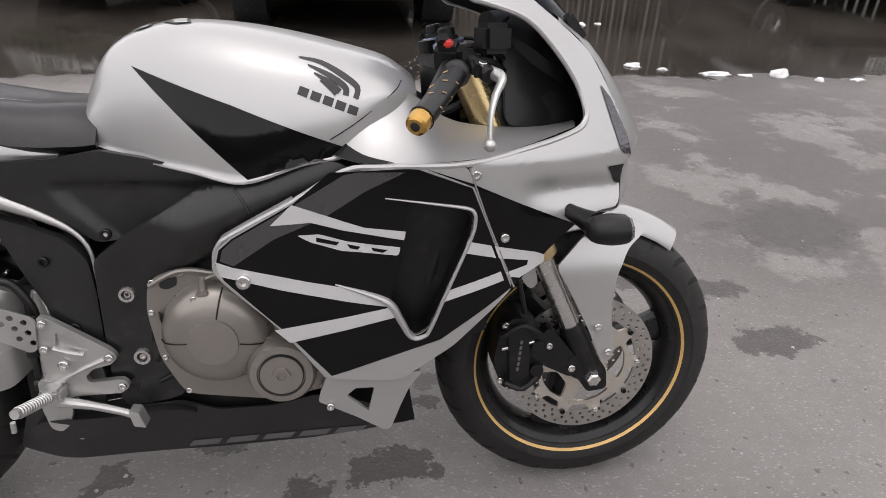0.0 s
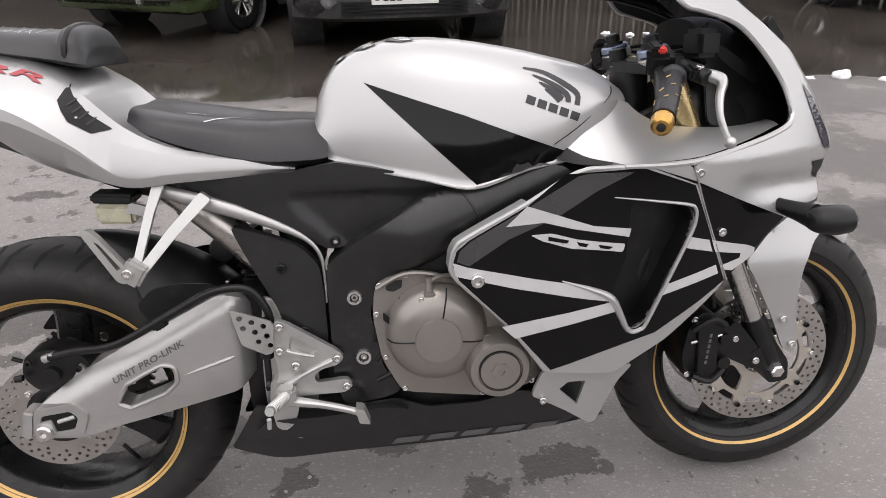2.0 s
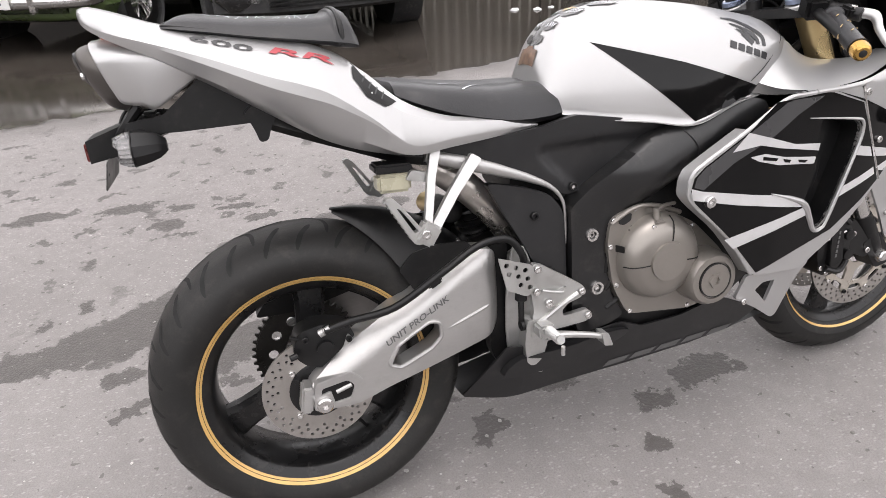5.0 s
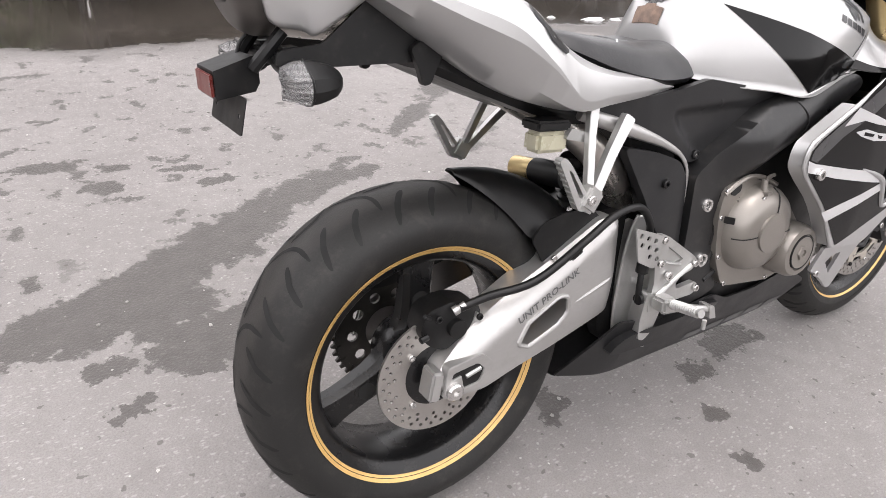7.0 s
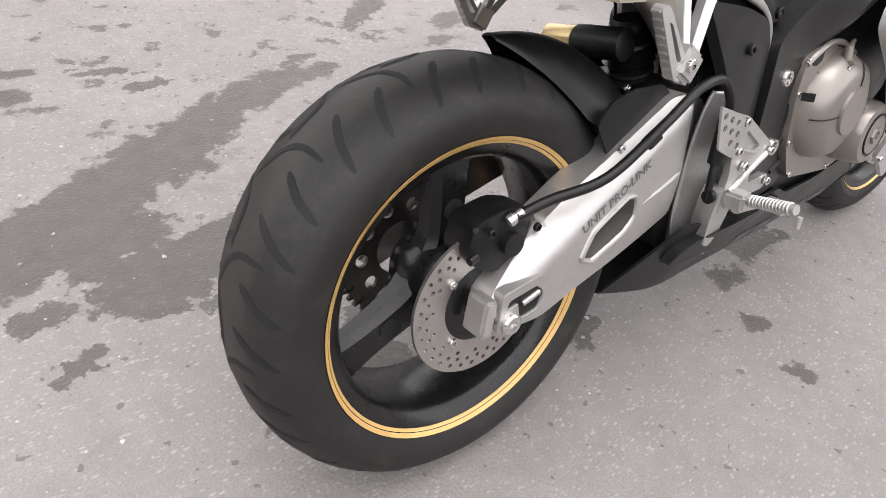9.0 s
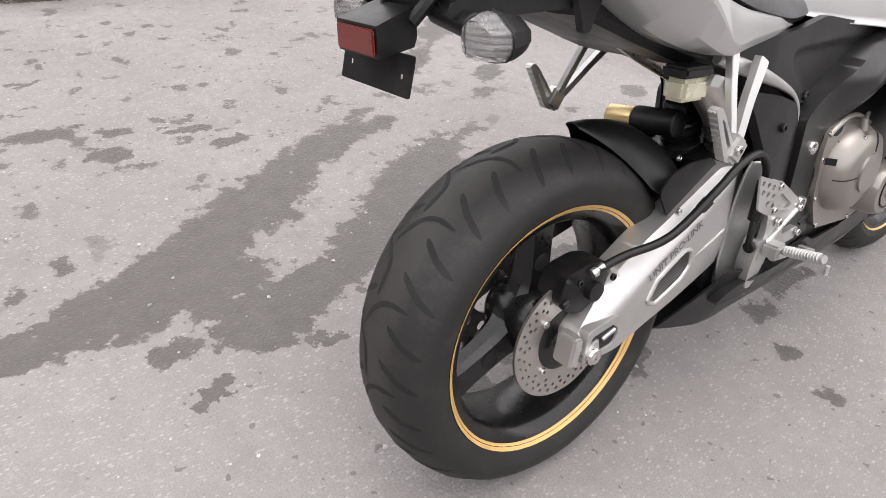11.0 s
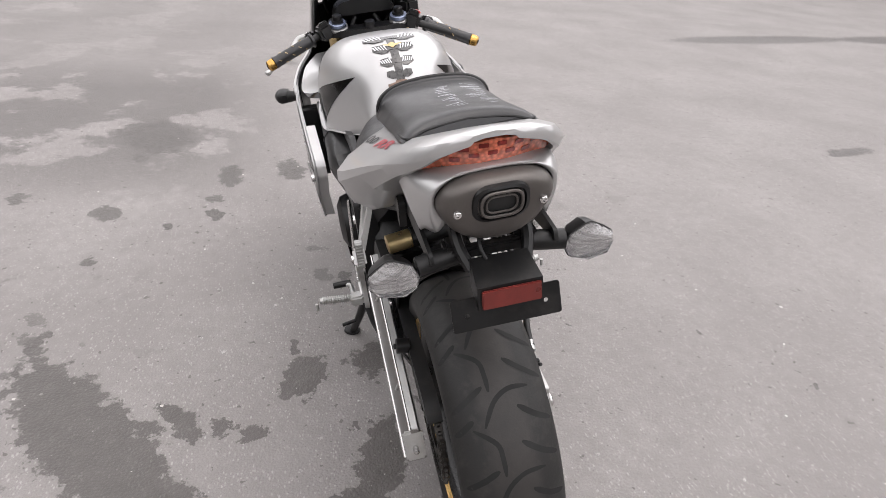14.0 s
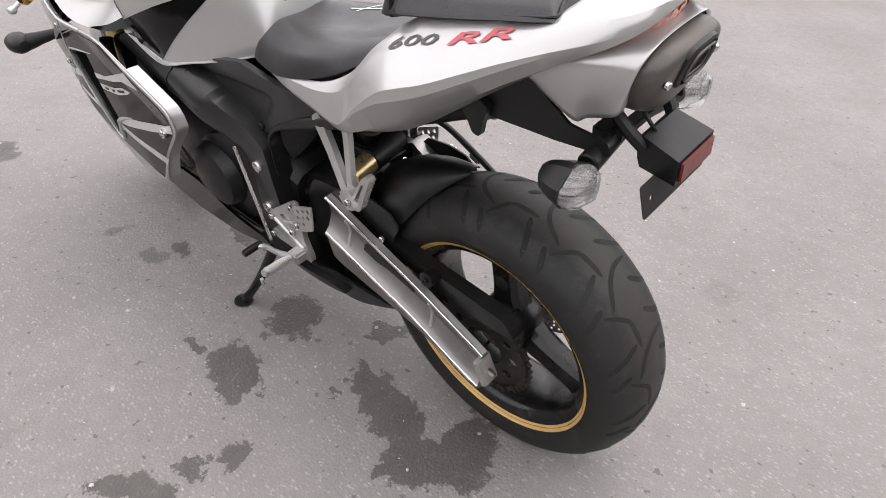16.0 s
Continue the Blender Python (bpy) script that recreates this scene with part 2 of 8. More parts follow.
# Ground: dry pale asphalt, ragged wet spots, and standing water over the far side.
# Each spot: centre x, y, two half-lengths, turn in degrees.
WET_STREAKS = [
    (0.20, 1.27, 0.33, 0.085, 28), (-0.15, 1.02, 0.36, 0.12, 33), (-0.42, 0.83, 0.30, 0.13, 30), (-0.63, 0.77, 0.16, 0.08, 32), (0.48, 1.35, 0.10, 0.05, 10),
    (0.36, 0.93, 0.40, 0.120, 37), (0.06, 0.72, 0.22, 0.095, 34), (-0.15, 0.62, 0.14, 0.085, 30), (-0.34, 0.76, 0.15, 0.12, 30), (0.58, 1.08, 0.10, 0.07, 40), (-0.28, 0.58, 0.13, 0.11, 35), (-0.78, 0.74, 0.09, 0.07, 0),
    (1.57, 2.37, 0.58, 0.11, 38), (0.95, 1.82, 0.26, 0.06, 42), (1.92, 2.24, 0.30, 0.09, 48), (1.63, 1.98, 0.11, 0.06, 40), (1.21, 1.60, 0.12, 0.06, 40), (1.04, 1.43, 0.07, 0.04, 30),
]
WET_SPOTS = [
    (0.603, 0.182, 0.082, 0.070, -45), (0.538, 0.391, 0.108, 0.066, -25), (0.19, 0.215, 0.155, 0.055, -17), (-0.02, 0.17, 0.065, 0.11, 20), (0.682, 0.433, 0.035, 0.018, 0),
    (1.075, 0.24, 0.05, 0.02, -30), (0.318, 0.27, 0.018, 0.014, 0), (0.343, 0.597, 0.042, 0.026, 0), (0.328, 0.525, 0.032, 0.030, 0), (0.40, 0.72, 0.09, 0.04, 40),
    (-0.488, 0.567, 0.06, 0.035, 0), (-0.27, 0.472, 0.04, 0.03, 0), (-0.195, 0.445, 0.035, 0.02, 0), (-0.46, 0.42, 0.05, 0.025, 20), (1.00, 0.021, 0.115, 0.052, 0),
    (0.387, 0.026, 0.055, 0.04, 50), (0.03, 0.265, 0.11, 0.06, 20), (0.818, -0.025, 0.055, 0.03, 20), (0.723, -0.162, 0.040, 0.030, 0), (0.684, -0.293, 0.026, 0.018, 0),
]
WET_BLOTS = [
    (-0.349, 1.684, 0.06, 0.03, 0), (-0.398, 1.524, 0.07, 0.05, 0), (-0.634, 1.003, 0.035, 0.05, 0), (-0.124, 1.60, 0.07, 0.025, 0), (-0.034, 1.46, 0.08, 0.03, 0), (-0.731, 0.925, 0.03, 0.03, 0),
    (-0.92, 1.80, 0.12, 0.045, 0), (-0.55, 1.75, 0.13, 0.05, 0), (0.77, 1.16, 0.06, 0.03, 0), (0.47, 1.48, 0.07, 0.03, 20), (1.28, 1.12, 0.035, 0.022, 0), (1.54, 0.90, 0.035, 0.022, 0), (1.65, 0.73, 0.05, 0.03, 0),
]
WET_FAR = [
    (2.15, 0.40, 0.13, 0.07, 0), (2.08, 0.68, 0.13, 0.05, 0), (2.65, 1.10, 0.28, 0.18, 20), (0.613, -0.95, 0.020, 0.013, 0), (0.701, -0.514, 0.009, 0.006, 0), (1.871, -0.354, 0.032, 0.02, 0),
    (2.38, -3.14, 0.24, 0.06, -75), (2.68, -4.06, 0.42, 0.09, -75), (2.31, -3.88, 0.30, 0.08, -70), (6.35, -5.4, 1.5, 0.22, -78), (6.7, -7.6, 0.9, 0.25, -80), (0.30, -1.18, 0.02, 0.013, 0),
]


def ground_material():
    m, nt, bsdf = make_material("wet_asphalt")
    tc = nt.nodes.new("ShaderNodeTexCoord")
    pos = tc.outputs["Object"]
    # Ragged edges: the places of the spots are read through a turbulent offset.
    ragged = noise_tex(nt, 11.0, 8.0, 0.68, pos)
    off = nt.nodes.new("ShaderNodeVectorMath")
    off.operation = "SUBTRACT"
    nt.links.new(ragged.outputs["Color"], off.inputs[0])
    off.inputs[1].default_value = (0.5, 0.5, 0.5)
    amp = nt.nodes.new("ShaderNodeVectorMath")
    amp.operation = "SCALE"
    amp.inputs["Scale"].default_value = 0.17
    nt.links.new(off.outputs[0], amp.inputs[0])
    add = nt.nodes.new("ShaderNodeVectorMath")
    nt.links.new(pos, add.inputs[0])
    nt.links.new(amp.outputs[0], add.inputs[1])
    nearest = None
    for x, y, rx, ry, turn in WET_STREAKS + WET_SPOTS + WET_BLOTS + WET_FAR:
        mp = nt.nodes.new("ShaderNodeMapping")
        mp.vector_type = "TEXTURE"
        mp.inputs["Location"].default_value = (x, y, 0)
        mp.inputs["Rotation"].default_value = (0, 0, radians(turn))
        mp.inputs["Scale"].default_value = (rx, ry, 1)
        nt.links.new(add.outputs[0], mp.inputs["Vector"])
        ln = nt.nodes.new("ShaderNodeVectorMath")
        ln.operation = "LENGTH"
        nt.links.new(mp.outputs[0], ln.inputs[0])
        nearest = ln.outputs["Value"] if nearest is None else calc(nt, "MINIMUM", nearest, ln.outputs["Value"])
    fray = noise_tex(nt, 21.0, 7.0, 0.66, pos)
    nearest = calc(nt, "ADD", nearest, calc(nt, "MULTIPLY", calc(nt, "SUBTRACT", fray.outputs["Fac"], 0.5), 1.7))
    wet = ramp(nt, nearest, 1.03, 0.93, 0.0, 1.0)
    # Small drips in a band behind the motorcycle and a mottled damp patch ahead of it.
    sep = nt.nodes.new("ShaderNodeSeparateXYZ")
    nt.links.new(pos, sep.inputs[0])
    drip = noise_tex(nt, 8.0, 6.0, 0.62, pos)
    band = calc(nt, "MULTIPLY", ramp(nt, sep.outputs["Y"], 0.75, 1.3, 0.0, 1.0), ramp(nt, sep.outputs["X"], 1.5, 0.8, 0.0, 1.0))
    damp = calc(nt, "MULTIPLY", ramp(nt, sep.outputs["X"], 1.7, 2.4, 0.0, 1.0), ramp(nt, sep.outputs["Y"], 0.3, 0.9, 0.0, 1.0))
    drips = calc(nt, "MULTIPLY", band, ramp(nt, drip.outputs["Fac"], 0.592, 0.615, 0.0, 0.9))
    patch = noise_tex(nt, 1.6, 9.0, 0.66, pos)
    damp = calc(nt, "MULTIPLY", damp, ramp(nt, sep.outputs["X"], 4.4, 3.6, 0.35, 1.0))
    mott = calc(nt, "MULTIPLY", damp, ramp(nt, patch.outputs["Fac"], 0.43, 0.47, 0.0, 0.75))
    # Single splashes, a few to the square metre, mostly on the stand's side.
    cells = nt.nodes.new("ShaderNodeTexVoronoi")
    cells.inputs["Scale"].default_value = 2.6
    nt.links.new(add.outputs[0], cells.inputs["Vector"])
    lot = nt.nodes.new("ShaderNodeSeparateColor")
    nt.links.new(cells.outputs["Color"], lot.inputs[0])
    reach = calc(nt, "SUBTRACT", calc(nt, "MULTIPLY", calc(nt, "POWER", lot.outputs[1], 2.5), 0.20), cells.outputs["Distance"])
    reach = calc(nt, "ADD", reach, calc(nt, "MULTIPLY", calc(nt, "SUBTRACT", fray.outputs["Fac"], 0.5), 0.12))
    splash = calc(nt, "MULTIPLY", ramp(nt, reach, 0.0, 0.02, 0.0, 0.9), ramp(nt, sep.outputs["Y"], -0.1, 0.5, 0.25, 1.0))
    wet = calc(nt, "MAXIMUM", wet, splash)
    wet = calc(nt, "MAXIMUM", wet, calc(nt, "MAXIMUM", drips, mott))
    # Aggregate: pale and dark grains.
    stones = nt.nodes.new("ShaderNodeTexVoronoi")
    stones.inputs["Scale"].default_value = 130.0
    nt.links.new(pos, stones.inputs["Vector"])
    grain = noise_tex(nt, 260.0, 4.0, 0.7, pos)
    broad = noise_tex(nt, 1.3, 7.0, 0.6, pos)
    mid = noise_tex(nt, 18.0, 6.0, 0.65, pos)
    col = mix_colour(nt, ramp(nt, broad.outputs["Fac"], 0.3, 0.7, 0, 1), (0.196, 0.185, 0.180), (0.262, 0.249, 0.243))
    col = mix_colour(nt, ramp(nt, mid.outputs["Fac"], 0.35, 0.7, 0, 0.42), col, (0.160, 0.150, 0.145))
    col = mix_colour(nt, ramp(nt, grain.outputs["Fac"], 0.42, 0.68, 0, 0.50), col, (0.125, 0.117, 0.113))
    bright = nt.nodes.new("ShaderNodeSeparateColor")
    nt.links.new(stones.outputs["Color"], bright.inputs[0])
    chips = calc(nt, "MULTIPLY", ramp(nt, bright.outputs[0], 0.93, 0.97, 0, 0.34), ramp(nt, stones.outputs["Distance"], 0.45, 0.25, 0, 1))
    for scale, turn in ((118.0, 20.0), (97.0, 80.0), (131.0, 140.0)):
        lie = nt.nodes.new("ShaderNodeMapping")
        lie.inputs["Rotation"].default_value = (0, 0, radians(turn))
        lie.inputs["Scale"].default_value = (0.62, 1.35, 1.0)
        nt.links.new(pos, lie.inputs["Vector"])
        slivers = nt.nodes.new("ShaderNodeTexVoronoi")
        slivers.inputs["Scale"].default_value = scale
        nt.links.new(lie.outputs[0], slivers.inputs["Vector"])
        pick = nt.nodes.new("ShaderNodeSeparateColor")
        nt.links.new(slivers.outputs["Color"], pick.inputs[0])
        flake = calc(nt, "MULTIPLY", ramp(nt, pick.outputs[1], 0.84, 0.99, 0, 0.42), ramp(nt, slivers.outputs["Distance"], 0.46, 0.20, 0, 1))
        chips = calc(nt, "MAXIMUM", chips, flake)
    col = mix_colour(nt, chips, col, (0.42, 0.405, 0.39))
    specks = noise_tex(nt, 34.0, 2.0, 0.5, pos)
    col = mix_colour(nt, ramp(nt, specks.outputs["Fac"], 0.685, 0.71, 0, 0.6), col, (0.07, 0.065, 0.06))
    wetcol = mix_colour(nt, ramp(nt, mid.outputs["Fac"], 0.3, 0.7, 0, 1), (0.071, 0.066, 0.062), (0.092, 0.085, 0.081))
    wetcol = mix_colour(nt, calc(nt, "MULTIPLY", chips, 0.6), wetcol, (0.22, 0.21, 0.2))
    col = mix_colour(nt, wet, col, wetcol)
    # Standing water beyond a wavering shore.
    shore = noise_tex(nt, 1.1, 6.0, 0.6, pos)
    edge = calc(nt, "ADD", sep.outputs["Y"], calc(nt, "MULTIPLY", calc(nt, "SUBTRACT", shore.outputs["Fac"], 0.5), 0.9))
    pool = ramp(nt, edge, 3.22, 3.30, 0.0, 1.0)
    rim = ramp(nt, edge, 2.95, 3.25, 0.0, 0.5)
    col = mix_colour(nt, rim, col, wetcol)
    col = mix_colour(nt, pool, col, mix_colour(nt, ramp(nt, broad.outputs["Fac"], 0.35, 0.65, 0, 1), (0.030, 0.026, 0.022), (0.060, 0.052, 0.045)))
    nt.links.new(col, bsdf.inputs["Base Color"])
    dry_rough = ramp(nt, wet, 0, 1, 0.85, 0.48)
    ripple = noise_tex(nt, 0.7, 3.0, 0.5, pos)
    mixr = nt.nodes.new("ShaderNodeMix")
    nt.links.new(pool, mixr.inputs[0])
    nt.links.new(dry_rough, mixr.inputs[2])
    nt.links.new(ramp(nt, ripple.outputs["Fac"], 0.4, 0.7, 0.03, 0.16), mixr.inputs[3])
    nt.links.new(mixr.outputs[0], bsdf.inputs["Roughness"])
    bsdf.inputs["IOR"].default_value = 1.4
    height = calc(nt, "ADD", calc(nt, "MULTIPLY", grain.outputs["Fac"], 0.7), calc(nt, "MULTIPLY", stones.outputs["Distance"], -0.8))
    height = calc(nt, "ADD", height, calc(nt, "MULTIPLY", mid.outputs["Fac"], 1.2))
    b = nt.nodes.new("ShaderNodeBump")
    b.inputs["Distance"].default_value = 0.004
    nt.links.new(ramp(nt, pool, 0, 1, 0.55, 0.012), b.inputs["Strength"])
    nt.links.new(height, b.inputs["Height"])
    nt.links.new(b.outputs[0], bsdf.inputs["Normal"])
    return m


ASPHALT = ground_material()


def stone_material():
    """Grit in many greys, one for each stone."""
    m, nt, bsdf = make_material("loose_stone")
    geo = nt.nodes.new("ShaderNodeNewGeometry")
    tc = nt.nodes.new("ShaderNodeTexCoord")
    n = noise_tex(nt, 600.0, 2.0, 0.5, tc.outputs["Object"])
    col = mix_colour(nt, geo.outputs["Random Per Island"], (0.10, 0.095, 0.09), (0.52, 0.50, 0.48))
    col = mix_colour(nt, ramp(nt, n.outputs["Fac"], 0.4, 0.7, 0, 0.4), col, (0.14, 0.13, 0.12))
    nt.links.new(col, bsdf.inputs["Base Color"])
    bsdf.inputs["Roughness"].default_value = 0.85
    return m


STONE = stone_material()
UNSEEN_WALL = surface("unseen_wall_grey", (0.17, 0.16, 0.15), 0.85, 0.0, 40, 0.6, 0.2, 0.2, 0.004, dirt=0.2)
DARK_BACKDROP = surface("dark_backdrop", (0.035, 0.031, 0.028), 0.8, 0.0, 40, 1.0, 0.3, 0.2, 0.004, dirt=0.2)

# ---- mesh helpers ----


def rounded(pts, r=0.008, n=3):
    """A closed outline with its corners rounded."""
    out, k = [], len(pts)
    for i in range(k):
        p, a, b = (Vector(pts[j % k][:2]) for j in (i, i - 1, i + 1))
        da, db = a - p, b - p
        d = min(r, da.length * 0.45, db.length * 0.45)
        s, e = p + da.normalized() * d, p + db.normalized() * d
        for j in range(n + 1):
            t = j / n
            out.append(((1 - t) ** 2 * s + 2 * t * (1 - t) * p + t * t * e)[:])
    return out


def circle(cx, cz, r, n=24, turn=0.0):
    return [(cx + r * math.cos(turn + 2 * math.pi * i / n), cz + r * math.sin(turn + 2 * math.pi * i / n)) for i in range(n)]


def curve_points(pts, n=6, closed=False):
    """Catmull-Rom through the points."""
    v = [Vector(p) for p in pts]
    k = len(v)
    get = (lambda i: v[i % k]) if closed else (lambda i: v[max(0, min(k - 1, i))])
    out = []
    for i in range(k if closed else k - 1):
        a, b, c, d = get(i - 1), get(i), get(i + 1), get(i + 2)
        for j in range(n):
            t = j / n
            out.append(0.5 * (2 * b + (c - a) * t + (2 * a - 5 * b + 4 * c - d) * t * t + (3 * b - a - 3 * c + d) * t ** 3))
    if not closed:
        out.append(v[-1].copy())
    return out


def fill(outline, holes=(), grid=0.03):
    """A flat mesh in u, v (stored in x, z) of an outline with holes, cut by a grid."""
    bm = bmesh.new()
    edges = []
    for loop in (outline, *holes):
        vs = [bm.verts.new((u, 0, v)) for u, v in loop]
        edges += [bm.edges.new((vs[i], vs[(i + 1) % len(vs)])) for i in range(len(vs))]
    bmesh.ops.triangle_fill(bm, use_beauty=True, use_dissolve=False, edges=edges)
    if grid:
        for axis in (0, 2):
            lo, hi = min(v.co[axis] for v in bm.verts), max(v.co[axis] for v in bm.verts)
            for i in range(1, int((hi - lo) / grid) + 1):
                co, no = Vector((0, 0, 0)), Vector((0, 0, 0))
                co[axis], no[axis] = lo + i * (hi - lo) / (int((hi - lo) / grid) + 1), 1
                bmesh.ops.bisect_plane(bm, geom=bm.verts[:] + bm.edges[:] + bm.faces[:], plane_co=co, plane_no=no, dist=1e-5)
    return bm


def sheet(outline, place, inner, holes=(), grid=0.03, bevel=0.0025):
    """A plate with real thickness: place(u, v) and inner(u, v) give its two faces."""
    bm = fill(outline, holes, grid)
    faces = bm.faces[:]
    made = bmesh.ops.extrude_face_region(bm, geom=faces)
    back = {g for g in made["geom"] if isinstance(g, bmesh.types.BMVert)}
    for v in bm.verts:
        v.co = (inner if v in back else place)(v.co.x, v.co.z)
    bmesh.ops.recalc_face_normals(bm, faces=bm.faces[:])
    if bevel:
        sharp = [e for e in bm.edges if len(e.link_faces) == 2 and e.calc_face_angle(0) > 1.0]
        bmesh.ops.bevel(bm, geom=sharp, offset=bevel, segments=2, affect="EDGES", clamp_overlap=True)
    return bm


def panel(outline, width, thick, side=-1, holes=(), round_by=0.01, grid=0.03, bevel=0.0025):
    """A side panel: an outline in x, z at a half-width (a number or a function of x, z), on the right (-1) or left (1) side."""
    w = width if callable(width) else (lambda x, z: width)
    shape = rounded(outline, round_by) if round_by else outline
    return sheet(shape, lambda x, z: Vector((x, side * w(x, z), z)), lambda x, z: Vector((x, side * (w(x, z) - thick), z)), holes, grid, bevel)


def loft(rings, closed=True, caps=True, along=4, round_n=3, smooth=True):
    """A skin over rings of points with the same count."""
    if smooth:
        rings = [curve_points(r, round_n, closed) for r in rings]
        cols = [curve_points([r[i] for r in rings], along) for i in range(len(rings[0]))]
        rings = [[c[j] for c in cols] for j in range(len(cols[0]))]
    bm = bmesh.new()
    vs = [[bm.verts.new(p) for p in r] for r in rings]
    n = len(vs[0])
    for a, b in zip(vs, vs[1:]):
        for i in range(n if closed else n - 1):
            bm.faces.new((a[i], a[(i + 1) % n], b[(i + 1) % n], b[i]))
    if caps and closed:
        bm.faces.new(vs[0])
        bm.faces.new(vs[-1])
    bmesh.ops.recalc_face_normals(bm, faces=bm.faces[:])
    return bm


def half_loft(stations, along=4, round_n=3, bottom=True):
    """A body that is alike on both sides: stations of x and half profiles (y, z) from the top's middle downwards."""
    rings = []
    for x, prof in stations:
        right = [Vector((x, -y, z)) for y, z in prof]
        left = [Vector((x, y, z)) for y, z in reversed(prof) if y > 1e-6]
        if bottom:
            mid = [Vector((x, 0, prof[-1][1]))]
            rings.append(right + mid + left)
        else:
            rings.append(left[::1] + right)
    return loft(rings, closed=bottom, along=along, round_n=round_n)


def lathe(profile, centre, n=64, closed=True, axis="Y"):
    """A turned shape: profile of (radius, offset along the axis)."""
    bm = bmesh.new()
    rings = []
    for i in range(n):
        a = 2 * math.pi * i / n
        ring = []
        for r, y in profile:
            p = (r * math.cos(a), y, r * math.sin(a)) if axis == "Y" else ((y, r * math.cos(a), r * math.sin(a)) if axis == "X" else (r * math.cos(a), r * math.sin(a), y))
            ring.append(bm.verts.new(Vector(p) + Vector(centre)))
        rings.append(ring)
    k = len(profile)
    for i in range(n):
        a, b = rings[i], rings[(i + 1) % n]
        for j in range(k if closed else k - 1):
            bm.faces.new((a[j], b[j], b[(j + 1) % k], a[(j + 1) % k]))
    bmesh.ops.remove_doubles(bm, verts=bm.verts[:], dist=1e-6)
    bmesh.ops.recalc_face_normals(bm, faces=bm.faces[:])
    return bm


def turned(p0, p1, profile, n=20):
    """A turned solid along a line: profile of (share of the length, radius)."""
    a, b = Vector(p0), Vector(p1)
    d = b - a
    q = d.to_track_quat("Z", "Y")
    bm = bmesh.new()
    rings = []
    for s, r in profile:
        rings.append([bm.verts.new(a + d * s + q @ Vector((r * math.cos(2 * math.pi * i / n), r * math.sin(2 * math.pi * i / n), 0))) for i in range(n)])
    for u, v in zip(rings, rings[1:]):
        for i in range(n):
            bm.faces.new((u[i], u[(i + 1) % n], v[(i + 1) % n], v[i]))
    bm.faces.new(rings[0])
    bm.faces.new(rings[-1])
    bmesh.ops.recalc_face_normals(bm, faces=bm.faces[:])
    return bm


def rod(p0, p1, r, n=20, edge=0.08):
    return turned(p0, p1, [(0, r * 0.85), (edge * 0.3, r), (1 - edge * 0.3, r), (1, r * 0.85)], n)


def tube(points, radius, n=10, steps=6, flat=1.0):
    """A swept tube or bar through points; radius: a number or one for each point."""
    path = curve_points(points, steps)
    k = len(points)
    bm = bmesh.new()
    rings = []
    up = Vector((0, 1, 0.01))
    for i, p in enumerate(path):
        d = (path[min(i + 1, len(path) - 1)] - path[max(i - 1, 0)]).normalized()
        if i == 0:
            s = d.cross(up if abs(d.y) < 0.95 else Vector((1, 0, 0.01))).normalized()
        s = (s - d * s.dot(d)).normalized()
        u = s.cross(d).normalized()
        t = i / (len(path) - 1) * (k - 1)
        j = min(int(t), k - 2)
        r = radius if isinstance(radius, (int, float)) else radius[j] + (radius[j + 1] - radius[j]) * (t - j)
        rings.append([bm.verts.new(p + s * r * math.cos(2 * math.pi * a / n) + u * r * flat * math.sin(2 * math.pi * a / n)) for a in range(n)])
    for a, b in zip(rings, rings[1:]):
        for i in range(n):
            bm.faces.new((a[i], a[(i + 1) % n], b[(i + 1) % n], b[i]))
    bm.faces.new(rings[0])
    bm.faces.new(rings[-1])
    bmesh.ops.recalc_face_normals(bm, faces=bm.faces[:])
    return bm


def block(size, at, turn=(0, 0, 0), bevel=0.004, taper=1.0):
    """A bevelled box, its upper end narrowed by taper."""
    bm = bmesh.new()
    bmesh.ops.create_cube(bm, size=1)
    for v in bm.verts:
        k = taper if v.co.z > 0 else 1.0
        v.co = Vector((v.co.x * size[0] * k, v.co.y * size[1] * k, v.co.z * size[2]))
    if bevel:
        bmesh.ops.bevel(bm, geom=bm.edges[:], offset=bevel, segments=2, affect="EDGES", clamp_overlap=True)
    bm.transform(pose(*at, *turn))
    return bm


def joined(*bms):
    out = bmesh.new()
    for b in bms:
        me = bpy.data.meshes.new("tmp")
        b.to_mesh(me)
        b.free()
        out.from_mesh(me)
        bpy.data.meshes.remove(me)
    return out


def mesh_of(name, bm, material, angle=0.6):
    for f in bm.faces:
        f.smooth = True
    for e in bm.edges:
        if len(e.link_faces) == 2 and e.calc_face_angle(0) > angle:
            e.smooth = False
    me = bpy.data.meshes.new(name)
    bm.to_mesh(me)
    bm.free()
    me.materials.append(material)
    return me


def part(name, bm, material, parent, label="", angle=0.6):
    """Links a bmesh as one mesh object under a thing or a part."""
    ob = new(name, mesh_of(name, bm, material, angle))
    ob.parent = parent
    if label:
        tagged(ob, label)
    return ob


def thing(name, label, category, m=Matrix.Identity(4), group=""):
    ob = new(name)
    ob.empty_display_size = 0.1
    ob.matrix_world = m
    return tagged(ob, label, category, group)


def tree_of(ob):
    from_bm = bmesh.new()
    from_bm.from_mesh(ob.data)
    t = BVHTree.FromBMesh(from_bm)
    from_bm.free()
    return t


